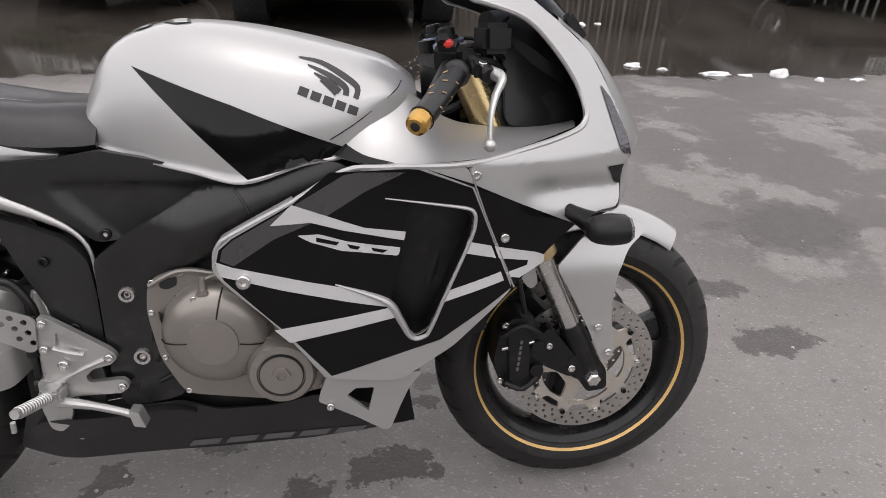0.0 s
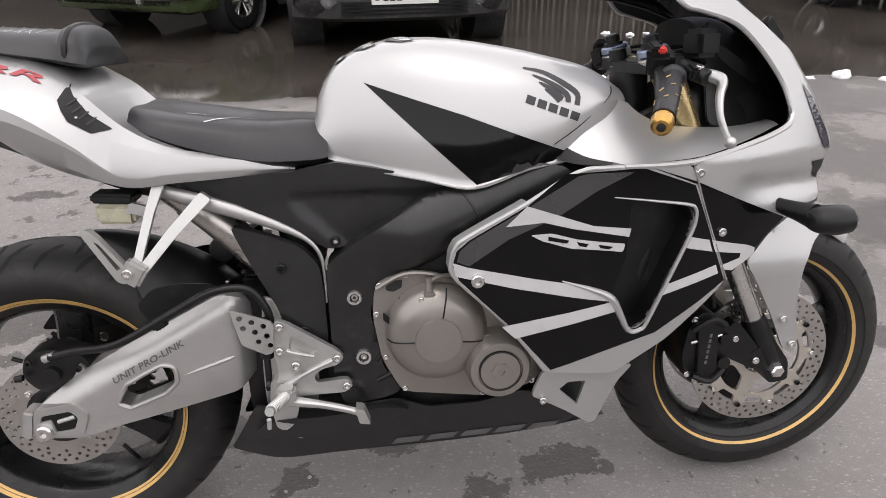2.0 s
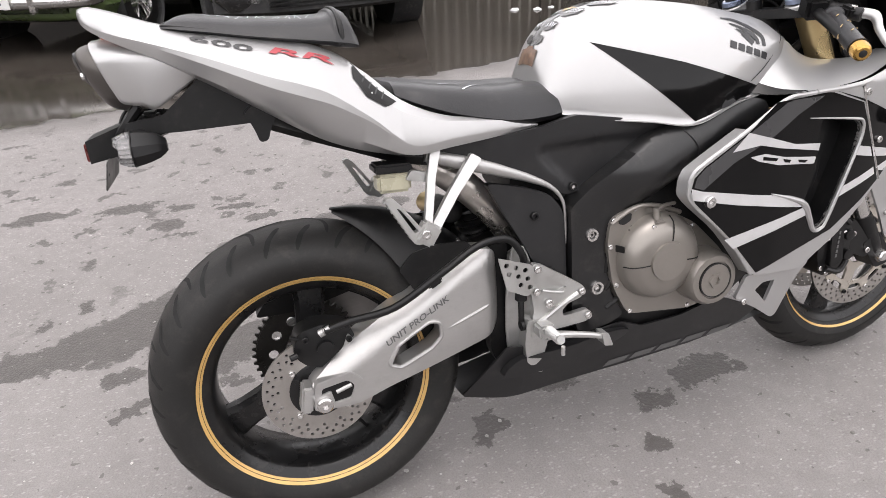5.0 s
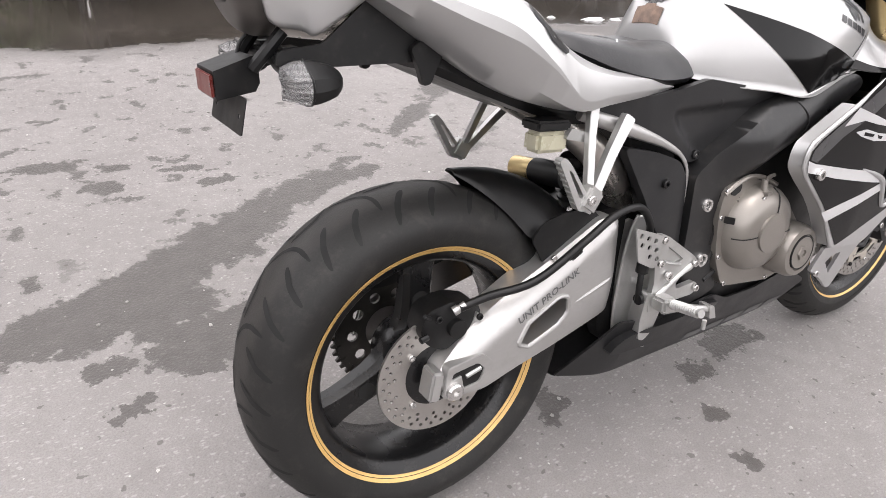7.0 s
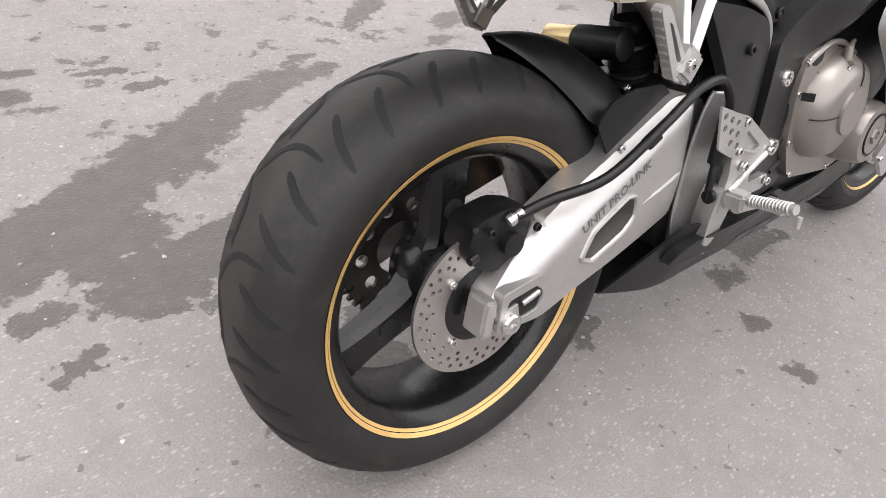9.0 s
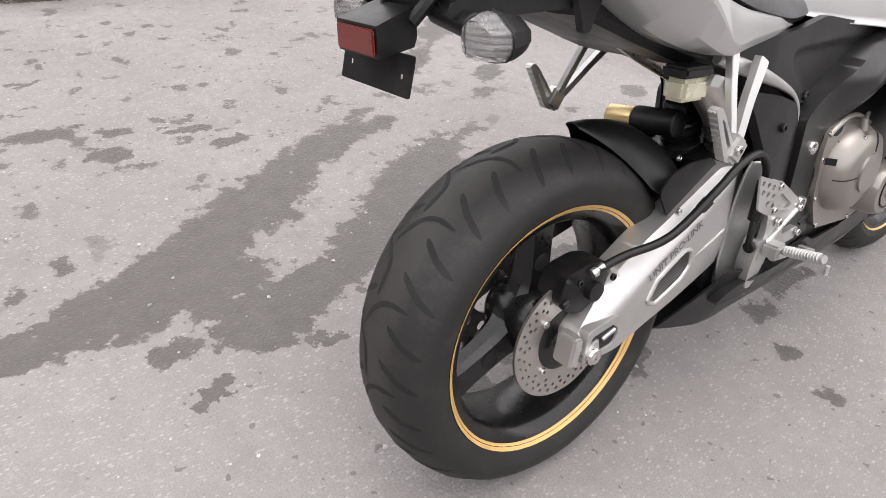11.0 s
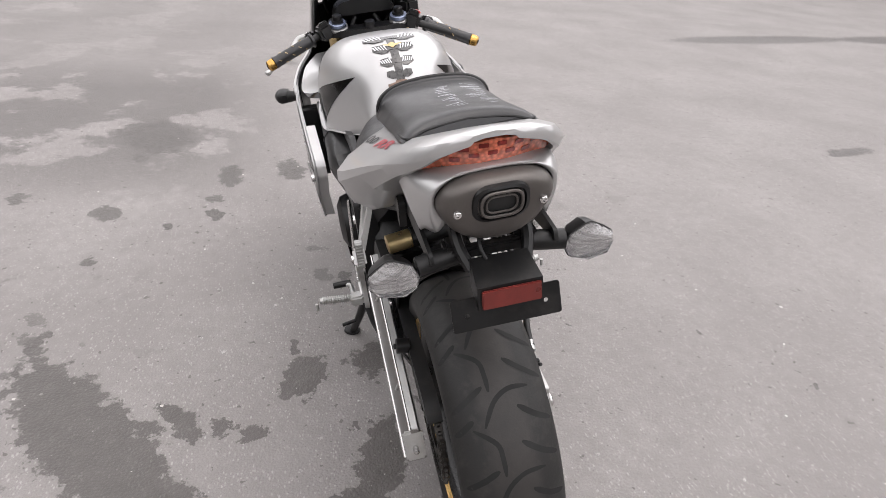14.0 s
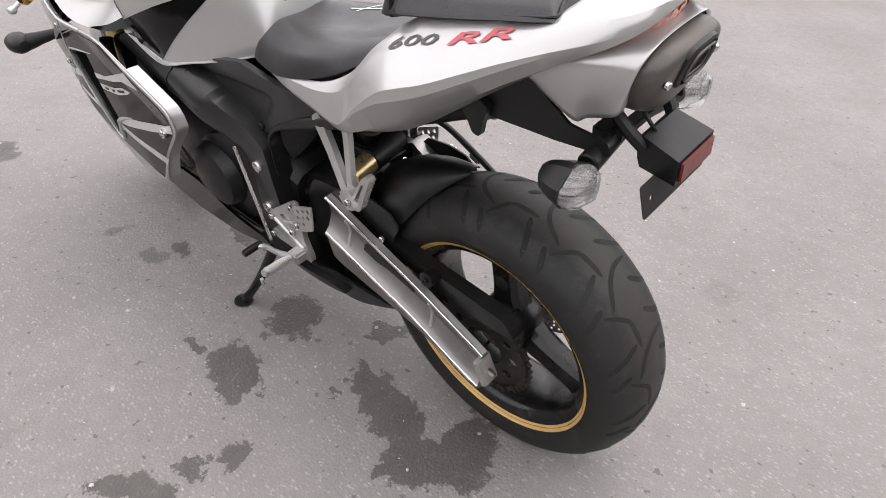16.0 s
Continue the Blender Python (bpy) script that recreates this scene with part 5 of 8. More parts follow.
# Rear plate holder, indicators, reflector.
holder = part("plate_holder", joined(block((0.018, 0.120, 0.018), (-0.214, 0, 0.838), (0, -4, 0), 0.004),
                                     *[tube([(-0.205, k * 0.052, 0.872), (-0.226, k * 0.050, 0.850), (-0.246, k * 0.040, 0.826)], 0.009, 8, 3) for k in (-1, 1)]), BLACK, bike, "black plate holder")
part("plate_lamp_lead", tube([(-0.222, 0.020, 0.872), (-0.240, 0.024, 0.856), (-0.250, 0.018, 0.838)], 0.0028, 8, 4), BLACK, holder)
part("reflector_housing", loft([[Vector((x, y * k, z)) for y, z in ((-0.046, z1), (0.046, z1), (0.046, z0), (-0.046, z0))] for x, k, z0, z1 in ((-0.298, 1.0, 0.790, 0.827), (-0.245, 0.92, 0.797, 0.843), (-0.237, 0.8, 0.807, 0.838))], smooth=False), BLACK, holder)
part("reflector", block((0.004, 0.084, 0.030), (-0.3005, -0.001, 0.808), (0, 0, 0), 0.0015), REFLECTOR, holder, "red rear reflector")
plate_holes = [circle(0.058, 0.030, 0.0035, 8), circle(-0.058, 0.030, 0.0035, 8)]
part("plate_bracket", sheet(rounded([(-0.080, 0.008), (0.080, 0.008), (0.080, 0.055), (-0.080, 0.055)], 0.004), lambda u, v: Vector((-0.283 + 0.25 * v, u, 0.740 + v)), lambda u, v: Vector((-0.2815 + 0.25 * v, u, 0.740 + v)), plate_holes, 0.03, 0), BLACK, holder, "bent black plate bracket")
for side in (-1, 1):
    stalk = part("rear_indicator", joined(rod((-0.205, side * 0.035, 0.834), (-0.210, side * 0.112, 0.824), 0.0155, 18), block((0.03, 0.04, 0.03), (-0.20, side * 0.05, 0.838), (0, 0, 0), 0.005)), BLACK, bike, "rear indicator with a clear ribbed lens")
    form = ((-1, -0.15), (-0.80, 0.45), (-0.10, 0.95), (0.25, 0.92), (0.95, 0.30), (1.0, -0.25), (0.72, -0.80), (-0.35, -0.95), (-0.85, -0.75))
    shell = [[Vector((x, side * (0.147 + w * c), 0.819 + h * q)) for c, q in form] for x, w, h in ((-0.168, 0.010, 0.010), (-0.180, 0.026, 0.020), (-0.204, 0.036, 0.027), (-0.216, 0.037, 0.028))]
    part("indicator_shell", loft(shell, along=2, round_n=1), BLACK, stalk, "", 0.4)
    lens = [[Vector((x - 0.010 * (1 - abs(c)) * f, side * (0.147 + w * c), 0.819 + h * q)) for c, q in form] for x, w, h, f in ((-0.216, 0.0372, 0.0282, 0), (-0.224, 0.0365, 0.0275, 0.2), (-0.234, 0.029, 0.021, 1.0), (-0.236, 0.012, 0.009, 1.0))]
    part("indicator_lens", loft(lens, along=1, round_n=1), CLEAR_LENS, stalk, "clear ribbed lens", 0.4)
    dish = [[Vector((x, side * (0.147 + w * c), 0.819 + h * q)) for c, q in form] for x, w, h in ((-0.2165, 0.034, 0.025), (-0.2135, 0.020, 0.015), (-0.2125, 0.008, 0.006))]
    part("reflector_dish", loft(dish, closed=True, along=2, round_n=2), CHROME, stalk, "bright reflector dish", 1.0)
    part("shell_seam", tube([p + Vector((0.0005, 0, 0)) for p in lens[0]] + [lens[0][0] + Vector((0.0005, 0, 0))], 0.0012, 6, 2), BLACK, stalk)

# ---- side covers, frame, engine ----
for side in (-1, 1):
    def cover_w(x, z):
        """The cover's skin, with a leaf-shaped hollow that opens ahead under a sharp brow."""
        w = 0.142 + 0.03 * max(0, x - 0.5) - 0.16 * max(0, 0.40 - x) - 0.10 * max(0, 0.66 - z) ** 1.0
        brow = 0.716 - 0.04 * max(0.0, x - 0.60)
        under = min(1.0, max(0.0, (brow - z) / 0.010))
        left_edge = 0.453 + (0.714 - z) * 1.02 + 8.0 * max(0.0, 0.05 - (0.714 - z)) ** 2 - 0.02
        ahead = min(1.0, max(0.0, (x - left_edge) / 0.030))
        return w - 0.012 * under * ahead * ahead * (3 - 2 * ahead) * max(0.25, 1.0 - max(0.0, x - 0.60) * 3.0)

    cover = part("side_cover", panel([(0.190, 0.746), (0.318, 0.744), (0.470, 0.751), (0.545, 0.764), (0.775, 0.720), (0.752, 0.682), (0.640, 0.645), (0.560, 0.615), (0.520, 0.612), (0.433, 0.668), (0.316, 0.722)],
                                     cover_w, 0.014, side, round_by=0.008, grid=0.0085), PLASTIC, bike, "dark grey plastic side cover", 0.9)
    bolt(cover, (0.535, side * 0.137, 0.626), (0, side, 0), 1.2, BOLT_DARK)
    bolt(cover, (0.535, side * 0.1385, 0.626), (0, side, 0), 0.6)
    spar = [(0.517, 0.591), (0.575, 0.632), (0.645, 0.676), (0.696, 0.708), (0.766, 0.727), (0.818, 0.743), (0.875, 0.757), (0.924, 0.750), (0.944, 0.728), (0.925, 0.704), (0.850, 0.664), (0.746, 0.618), (0.691, 0.585),
            (0.612, 0.556), (0.586, 0.502), (0.604, 0.387), (0.636, 0.336), (0.604, 0.322), (0.529, 0.313), (0.514, 0.374)]

    def spar_w(x, z):
        """A round tube that rises to the steering head out of the flat pivot plate."""
        fade = min(1.0, max(0.0, (x + 0.35 * (z - 0.60) - 0.56) / 0.14))
        d = (z - 0.622 - 0.385 * (x - 0.63)) * 0.93
        return 0.163 - 0.02 * max(0, 0.5 - z) + fade * fade * (3 - 2 * fade) * (0.039 - 10.0 * d * d)

    frame_side = part("frame_spar", panel(spar, spar_w, 0.055, side, round_by=0.014, grid=0.011, bevel=0.006), FRAME_BLACK, bike, "black twin-spar frame side", 0.9)
    part("weld_bead", tube([Vector((x, side * (spar_w(x, z) + 0.0004), z)) for x, z in ((0.752, 0.712), (0.768, 0.690), (0.778, 0.668), (0.782, 0.646))], 0.0022, 8, 4), FRAME_BLACK, frame_side)
    for (x, z, r) in ((0.561, 0.528, 0.0125), (0.570, 0.412, 0.0135)):
        part("pivot_cap", lathe([(r * 0.66, side * 0.168), (r, side * 0.168), (r * 1.1, side * 0.164), (r * 1.1, side * 0.156), (0, side * 0.156), (0, side * 0.161), (r * 0.62, side * 0.161)], (x, 0, z), 24), CHROME, frame_side)
        bolt(frame_side, (x, side * 0.160, z), (0, side, 0), 0.8)
    if side < 0:
        boot = part("pivot_cover", panel([(0.356, 0.662), (0.421, 0.648), (0.477, 0.625), (0.505, 0.587), (0.509, 0.523), (0.508, 0.400), (0.470, 0.390), (0.450, 0.464), (0.418, 0.532), (0.381, 0.607)], lambda x, z: 0.158 - 2.5 * (x - 0.46) ** 2, 0.02, side, round_by=0.016, bevel=0.004), PLASTIC, bike, "black plastic pivot cover")
        bolt(boot, (0.441, side * 0.158, 0.589), (0, side, 0), 1.1, BOLT_DARK)
        bolt(boot, (0.470, side * 0.158, 0.470), (0, side, 0), 1.1, BOLT_DARK)
    part("seat_rail", tube([(0.246, side * 0.132, 0.732), (0.320, side * 0.136, 0.707), (0.380, side * 0.139, 0.685), (0.440, side * 0.142, 0.660), (0.486, side * 0.145, 0.634), (0.508, side * 0.147, 0.603), (0.512, side * 0.147, 0.560), (0.511, side * 0.146, 0.515)], [0.011, 0.0135, 0.0120, 0.0080, 0.0045, 0.0035, 0.003, 0.0025], 14, 6, 0.75), ALU if side < 0 else BLACK, bike, "bare aluminium seat rail" if side < 0 else "black seat rail")

part("exhaust_pipe", tube([(0.52, -0.02, 0.42), (0.44, -0.05, 0.52), (0.38, -0.075, 0.60), (0.30, -0.07, 0.68), (0.20, -0.03, 0.745), (0.05, 0.0, 0.84)], 0.030, 20, 6), PIPE, bike, "stainless exhaust link pipe")

# Engine: a dark core with the bronze-grey clutch and pulse covers.
core = part("engine_block", joined(
    half_loft([(0.500, [(0, 0.50), (0.10, 0.49), (0.12, 0.45), (0.12, 0.34)]), (0.600, [(0, 0.60), (0.13, 0.58), (0.14, 0.50), (0.14, 0.29)]), (0.780, [(0, 0.66), (0.15, 0.63), (0.15, 0.50), (0.14, 0.28)]), (0.900, [(0, 0.70), (0.16, 0.68), (0.16, 0.52), (0.13, 0.29)]), (1.020, [(0, 0.70), (0.15, 0.68), (0.15, 0.52), (0.12, 0.36)])], 3, 2),
    half_loft([(0.56, [(0, 0.74), (0.10, 0.73), (0.12, 0.68), (0.12, 0.56)]), (0.75, [(0, 0.75), (0.13, 0.73), (0.14, 0.68), (0.14, 0.56)]), (1.00, [(0, 0.78), (0.12, 0.77), (0.13, 0.70), (0.13, 0.60)])], 3, 2)), BLACK, bike, "black engine block")
part("radiator", block((0.04, 0.34, 0.28), (1.105, 0, 0.56), (0, -20, 0), 0.006), BLACK, core)
for side in (-1, 1):
    out = [(0.599, 0.556), (0.648, 0.574), (0.731, 0.550), (0.796, 0.512), (0.866, 0.438), (0.902, 0.380), (0.884, 0.338), (0.788, 0.318), (0.636, 0.340), (0.602, 0.410), (0.590, 0.500)]
    if side < 0:
        case = part("clutch_case", panel(out, lambda x, z: 0.172, 0.05, side, round_by=0.02, bevel=0.008), ENGINE, core, "bronze-grey engine side case")
        dome = [(0.0, -0.222), (0.030, -0.222), (0.040, -0.2215), (0.0405, -0.2165), (0.060, -0.214), (0.078, -0.206), (0.088, -0.190), (0.093, -0.168), (0.093, -0.15), (0.0, -0.15)]
        part("clutch_cover", lathe(dome, (0.702, 0, 0.460), 56), ENGINE, case)
        cap = [(0.0, -0.226), (0.012, -0.226), (0.013, -0.229), (0.036, -0.229), (0.0365, -0.224), (0.040, -0.224), (0.0405, -0.228), (0.052, -0.226), (0.058, -0.215), (0.060, -0.17), (0.0, -0.17)]
        part("pulse_cover", lathe(cap, (0.808, 0, 0.398), 48), ENGINE, case)
        part("cover_bridge", panel([(0.735, 0.450), (0.800, 0.458), (0.868, 0.430), (0.886, 0.370), (0.850, 0.345), (0.770, 0.345)], 0.200, 0.04, side, round_by=0.02, bevel=0.006), ENGINE, case)
        part("pulse_plug", lathe([(0.0, -0.2285), (0.008, -0.2285), (0.0085, -0.233), (0.016, -0.233), (0.017, -0.228), (0.0, -0.226)], (0.808, 0, 0.398), 6), ENGINE, case)
        for a in (78, 182, 352):
            c, q = math.cos(radians(a)), math.sin(radians(a))
            part("cover_line", tube([(0.702 + r * c, y - 0.0006, 0.460 + r * q) for r, y in ((0.042, -0.2163), (0.060, -0.2142), (0.078, -0.2065), (0.088, -0.1905))], 0.0013, 6, 3), BLACK, case)
        # The recess is a black patch, its shade put into the colour.
        part("inspection_recess", panel([(0.618, 0.556), (0.646, 0.560), (0.644, 0.545), (0.628, 0.538), (0.616, 0.542)], 0.1735, 0.004, side, round_by=0.004, bevel=0), SOOT_HOLE_BLACK, case)
        part("case_rib", tube([(0.600, -0.171, 0.545), (0.648, -0.174, 0.570), (0.700, -0.174, 0.566), (0.760, -0.172, 0.540)], 0.005, 8, 5), ENGINE, case)
        for k in range(3):
            part("engine_hose", tube([(0.585 + 0.014 * k, -0.150, 0.60 - 0.05 * k), (0.60 + 0.02 * k, -0.160, 0.52 - 0.06 * k), (0.592, -0.158, 0.44 - 0.04 * k)], 0.006, 8, 5), BLACK, case)
        part("clutch_arm", joined(turned((0.690, -0.196, 0.506), (0.690, -0.190, 0.566), [(0, 0.013), (0.35, 0.013), (0.40, 0.0095), (0.62, 0.0095), (0.64, 0.007), (1, 0.006)], 16), block((0.020, 0.010, 0.008), (0.690, -0.202, 0.540), (0, 0, 0), 0.002),
                                  tube([(0.690, -0.192, 0.560), (0.712, -0.184, 0.566), (0.746, -0.172, 0.562)], 0.004, 8, 4)), ENGINE, case)
        bolt(case, (0.676, -0.203, 0.532), scale=0.7)
        # A black ring on the cap, coloured like the shade in a groove.
        part("cap_ring", lathe([(0.0352, -0.2296), (0.0372, -0.2296), (0.0372, -0.222), (0.0352, -0.222)], (0.808, 0, 0.398), 48), SOOT_HOLE_BLACK, case)
        for p in out[:4] + out[6:]:
            c = Vector((0.73, 0.44))
            q = Vector(p) + (c - Vector(p)).normalized() * 0.008
            bolt(case, (q.x, -0.1705, q.y), scale=0.72)
        for bar in bar_row(0.682, 0.459, 0.722, 0.4555, 0.006, 5, 0.3):
            decal("word_bar", bar, case.children[0], (0, 1, 0), CAST, case, 0.0008, 0)
        part("type_plate", block((0.024, 0.002, 0.014), (0.6130, -0.1790, 0.492), (0, 0, -66), 0.0005), BLACK, case)
    else:
        case = part("alternator_case", panel(out, lambda x, z: 0.165 - 1.2 * (x - 0.74) ** 2, 0.05, side, round_by=0.03, bevel=0.01), BLACK, core, "black alternator side case")
        part("alternator_cover", lathe([(0.0, 0.205), (0.05, 0.203), (0.075, 0.190), (0.085, 0.160), (0.0, 0.16)], (0.745, 0, 0.435), 40), BLACK, case)
for i in range(4):
    y = -0.105 + 0.07 * i
    part("header_pipe", tube([(1.00, y, 0.62), (1.06, y, 0.52), (1.03, y * 0.9, 0.38), (0.93, y * 0.6, 0.31), (0.80, y * 0.4, 0.285)], 0.019, 12, 5), PIPE, core)

# ---- swingarm, hugger, chain, rear brake ----
ARM = [(-0.028, 0.336), (0.045, 0.392), (0.144, 0.446), (0.325, 0.538), (0.358, 0.534), (0.380, 0.500), (0.388, 0.450), (0.380, 0.386), (0.340, 0.350), (0.126, 0.304), (0.057, 0.284), (-0.018, 0.290)]


def arm_width(x, z):
    """Half-width of the swingarm's outer face: a sloping upper shoulder, a soft belly and a folded-in front."""
    top = 0.356 + 0.55 * x
    w = 0.152 - 0.02 * max(0, x - 0.2) - 26.0 * max(0, x - 0.335) ** 2
    w -= 0.018 * max(0.0, 1.0 - (top - z) / 0.036) ** 2 + 1.2 * max(0.0, (top - z) - 0.10) ** 2
    return w


window = rounded([(0.126, 0.350), (0.150, 0.388), (0.214, 0.420), (0.236, 0.414), (0.236, 0.382), (0.212, 0.362), (0.148, 0.338)], 0.009)
axle_slot = rounded([(-0.012, 0.300), (0.046, 0.305), (0.056, 0.328), (0.044, 0.342), (-0.006, 0.336)], 0.006)
arm = part("swingarm", panel(ARM, arm_width, 0.045, -1, [window], 0.016, 0.009, 0.004), ALU, bike, "brushed aluminium swingarm")
part("window_lip", tube([Vector((x, -arm_width(x, z) - 0.0005, z)) for x, z in window[::2] + window[:1]], 0.0045, 8, 2), ALU, arm)
ridge = [(0.240, 0.392), (0.280, 0.404), (0.330, 0.420), (0.352, 0.428)]
part("arm_ridge", tube([Vector((x, -arm_width(x, z) + 0.003, z)) for x, z in ridge], [0.002, 0.005, 0.005, 0.003], 8, 4), ALU, arm)
part("axle_recess", panel([(-0.014, 0.298), (0.050, 0.303), (0.060, 0.330), (0.046, 0.345), (-0.008, 0.339)], 0.1528, 0.004, -1, (), 0.004, 0, 0), BLACK, arm)
part("axle_block", panel([(-0.026, 0.293), (0.060, 0.292), (0.076, 0.334), (0.052, 0.358), (-0.016, 0.350)], 0.1565, 0.02, -1, [axle_slot], 0.008, 0, 0.0018), ALU, arm, "machined chain adjuster end")
part("adjuster", joined(rod((0.020, -0.1535, 0.322), (0.050, -0.1535, 0.330), 0.0042, 10), block((0.026, 0.006, 0.028), (0.000, -0.154, 0.312), (0, -10, 0), 0.0015)), CAST, arm)
part("axle_nut", lathe([(0.006, -0.166), (0.0125, -0.166), (0.0155, -0.163), (0.0155, -0.154), (0.019, -0.153), (0.019, -0.148), (0.0, -0.148), (0.0, -0.160), (0.006, -0.160)], REAR, 24), CHROME, arm)
part("arm_end_cap", block((0.022, 0.040, 0.054), (-0.034, -0.132, 0.316), (0, 12, 0), 0.004), ALU, arm)
right_side = set(arm.children)
# The left arm: a hollow-faced beam between two ridges, with a slot under the upper one. Darker face, paler top and
# ridges: shade and sheen put into the metals.
left_line = [(0.350, 0.520, 0.440, 0.372), (0.325, 0.510, 0.430, 0.362), (0.265, 0.484, 0.406, 0.348), (0.190, 0.451, 0.376, 0.332), (0.114, 0.418, 0.345, 0.312), (0.040, 0.381, 0.305, 0.280), (-0.020, 0.351, 0.274, 0.256), (-0.046, 0.337, 0.264, 0.252)]
left_rings = []
for x, top, low, foot in left_line:
    left_rings.append([Vector((x, y, z)) for y, z in ((0.118, top - 0.010), (0.124, top - 0.002), (0.134, top), (0.138, top - 0.003), (0.135, top - 0.012), (0.131, top * 0.50 + low * 0.50), (0.145, low + 0.012), (0.155, low + 0.003),
                                                      (0.155, low - 0.003), (0.150, foot), (0.112, foot))])
part("left_arm", loft(left_rings, along=4, round_n=1), SHADED_ALU, arm, "dirty aluminium left arm, shade put into its hollow ribbed face's colour", 0.5)
part("arm_top", loft([[Vector((x, y, top + dz)) for y, dz in ((0.121, -0.004), (0.122, 0.0016), (0.138, 0.0016), (0.139, -0.002))] for x, top, low, foot in left_line], along=4, round_n=1), CAST, arm, "upper face with its sky sheen put into a paler metal", 0.5)
part("arm_ridge", tube([Vector((x, 0.1372, top - 0.001)) for x, top, low, foot in left_line], 0.0034, 10, 4), CHROME, arm)
part("arm_ridge", tube([Vector((x, 0.1550, low)) for x, top, low, foot in left_line], 0.0040, 10, 4), CHROME, arm)
# The slot is a black sheet on the face, in place of its shade.
part("arm_slot", sheet(rounded([(0.250, 0.452), (0.262, 0.420), (0.190, 0.416), (0.120, 0.394), (0.140, 0.412)], 0.005), lambda x, z: Vector((x, 0.1362, z)), lambda x, z: Vector((x, 0.127, z)), grid=0, bevel=0), SOOT_HOLE_BLACK, arm)
for x in (0.300, 0.085):
    k = (x - 0.04) / (0.114 - 0.04) if x < 0.12 else (x - 0.265) / 0.06
    top, low = (0.381 + 0.037 * k, 0.305 + 0.040 * k) if x < 0.12 else (0.484 + 0.026 * k, 0.406 + 0.024 * k)
    part("arm_rib", tube([Vector((x, 0.136, top - 0.014)), Vector((x - 0.004, 0.1325, 0.5 * (top + low))), Vector((x - 0.008, 0.146, low + 0.010))], 0.0032, 8, 4), ALU, arm)
part("adjuster_plate", block((0.014, 0.040, 0.062), (-0.050, 0.134, 0.300), (0, 20, 0), 0.004), CAST, arm)
part("adjuster_bolt", rod((-0.056, 0.133, 0.300), (-0.072, 0.133, 0.298), 0.006, 6), CHROME, arm)
for ob in arm.children:
    # The whole left arm stands a little further out and higher.
    if ob not in right_side:
        ob.data.transform(Matrix.Translation((0, 0.010, 0.013)))
part("cross_brace", half_loft([(0.350, [(0, 0.52), (0.08, 0.52), (0.095, 0.48), (0.095, 0.40)]), (0.420, [(0, 0.53), (0.08, 0.52), (0.096, 0.47), (0.096, 0.36)]), (0.560, [(0, 0.47), (0.08, 0.46), (0.092, 0.43), (0.092, 0.37)])], 3, 2), BLACK, arm)
for side in (-1, 1):
    part("pivot_plate", panel([(0.398, 0.505), (0.390, 0.420), (0.400, 0.310), (0.404, 0.262), (0.436, 0.245), (0.470, 0.262), (0.482, 0.350), (0.462, 0.440), (0.425, 0.512)], lambda x, z: 0.108 + 0.9 * (x - 0.43) ** 2, 0.008, side, round_by=0.014, grid=0.02), CAST if side < 0 else BLACK, bike, "satin cast pivot plate" if side < 0 else "black pivot plate")
word_on("arm_lettering", "UNIT PRO-LINK", 0.0165, (0.128, 0.388), 27.0, False, arm, (0, 1, 0), ARM_LETTER, arm, 0.25, 0.0014, 1.25, 0.0003)

hug = part("rear_hugger", mudguard_skin(REAR, 75, 10, 0.340, 0.268, 0.116, 0.003, 0.12, 1.0, 36, 0.06, 2.0, 0.10), BLACK, bike, "black plastic rear hugger", 0.9)
for side in (-1, 1):
    part("hugger_side", panel([(0.176, 0.520), (0.208, 0.462), (0.236, 0.470), (0.334, 0.530), (0.312, 0.552), (0.250, 0.556), (0.205, 0.548)], lambda x, z: 0.1145 + 0.04 * max(0, 0.54 - z), 0.004, side, round_by=0.010, grid=0.03, bevel=0.001), BLACK, hug)
    bolt(hug, (0.217, side * 0.126, 0.481), (0, side, 0), 0.9)
bolt(hug, (0.322, -0.045, 0.527), (-0.7, 0, 0.7), 0.8)

part("rear_brake_hose", tube([(0.020, -0.132, 0.440), (0.070, -0.140, 0.452), (0.150, -0.163, 0.470), (0.250, -0.168, 0.522), (0.320, -0.166, 0.556), (0.380, -0.162, 0.556), (0.408, -0.164, 0.520), (0.412, -0.160, 0.49)], 0.0072, 12), BLACK, bike, "rear brake hose")
part("hose_clip", block((0.030, 0.016, 0.018), (0.228, -0.166, 0.505), (0, -28, 0), 0.004), BLACK, arm)
rc = part("rear_caliper", panel([(-0.045, 0.396), (-0.030, 0.440), (0.020, 0.450), (0.070, 0.430), (0.078, 0.396), (0.040, 0.372), (0.010, 0.360), (-0.020, 0.366)], lambda x, z: 0.127 - 4.0 * ((x - 0.015) ** 2 + (z - 0.408) ** 2), 0.05, -1, round_by=0.016, bevel=0.006), BLACK, bike, "black rear brake caliper")
part("caliper_piston", rod((0.016, -0.12, 0.404), (0.016, -0.138, 0.404), 0.0165, 24), BLACK, rc)
part("caliper_bracket", panel([(0.030, 0.340), (0.060, 0.350), (0.078, 0.392), (0.062, 0.420), (0.050, 0.395), (0.022, 0.372)], 0.122, 0.012, -1, round_by=0.006), CAST, rc)
part("bleed_fitting", rod((-0.030, -0.125, 0.432), (-0.044, -0.13, 0.442), 0.0038, 10), BLACK, rc)
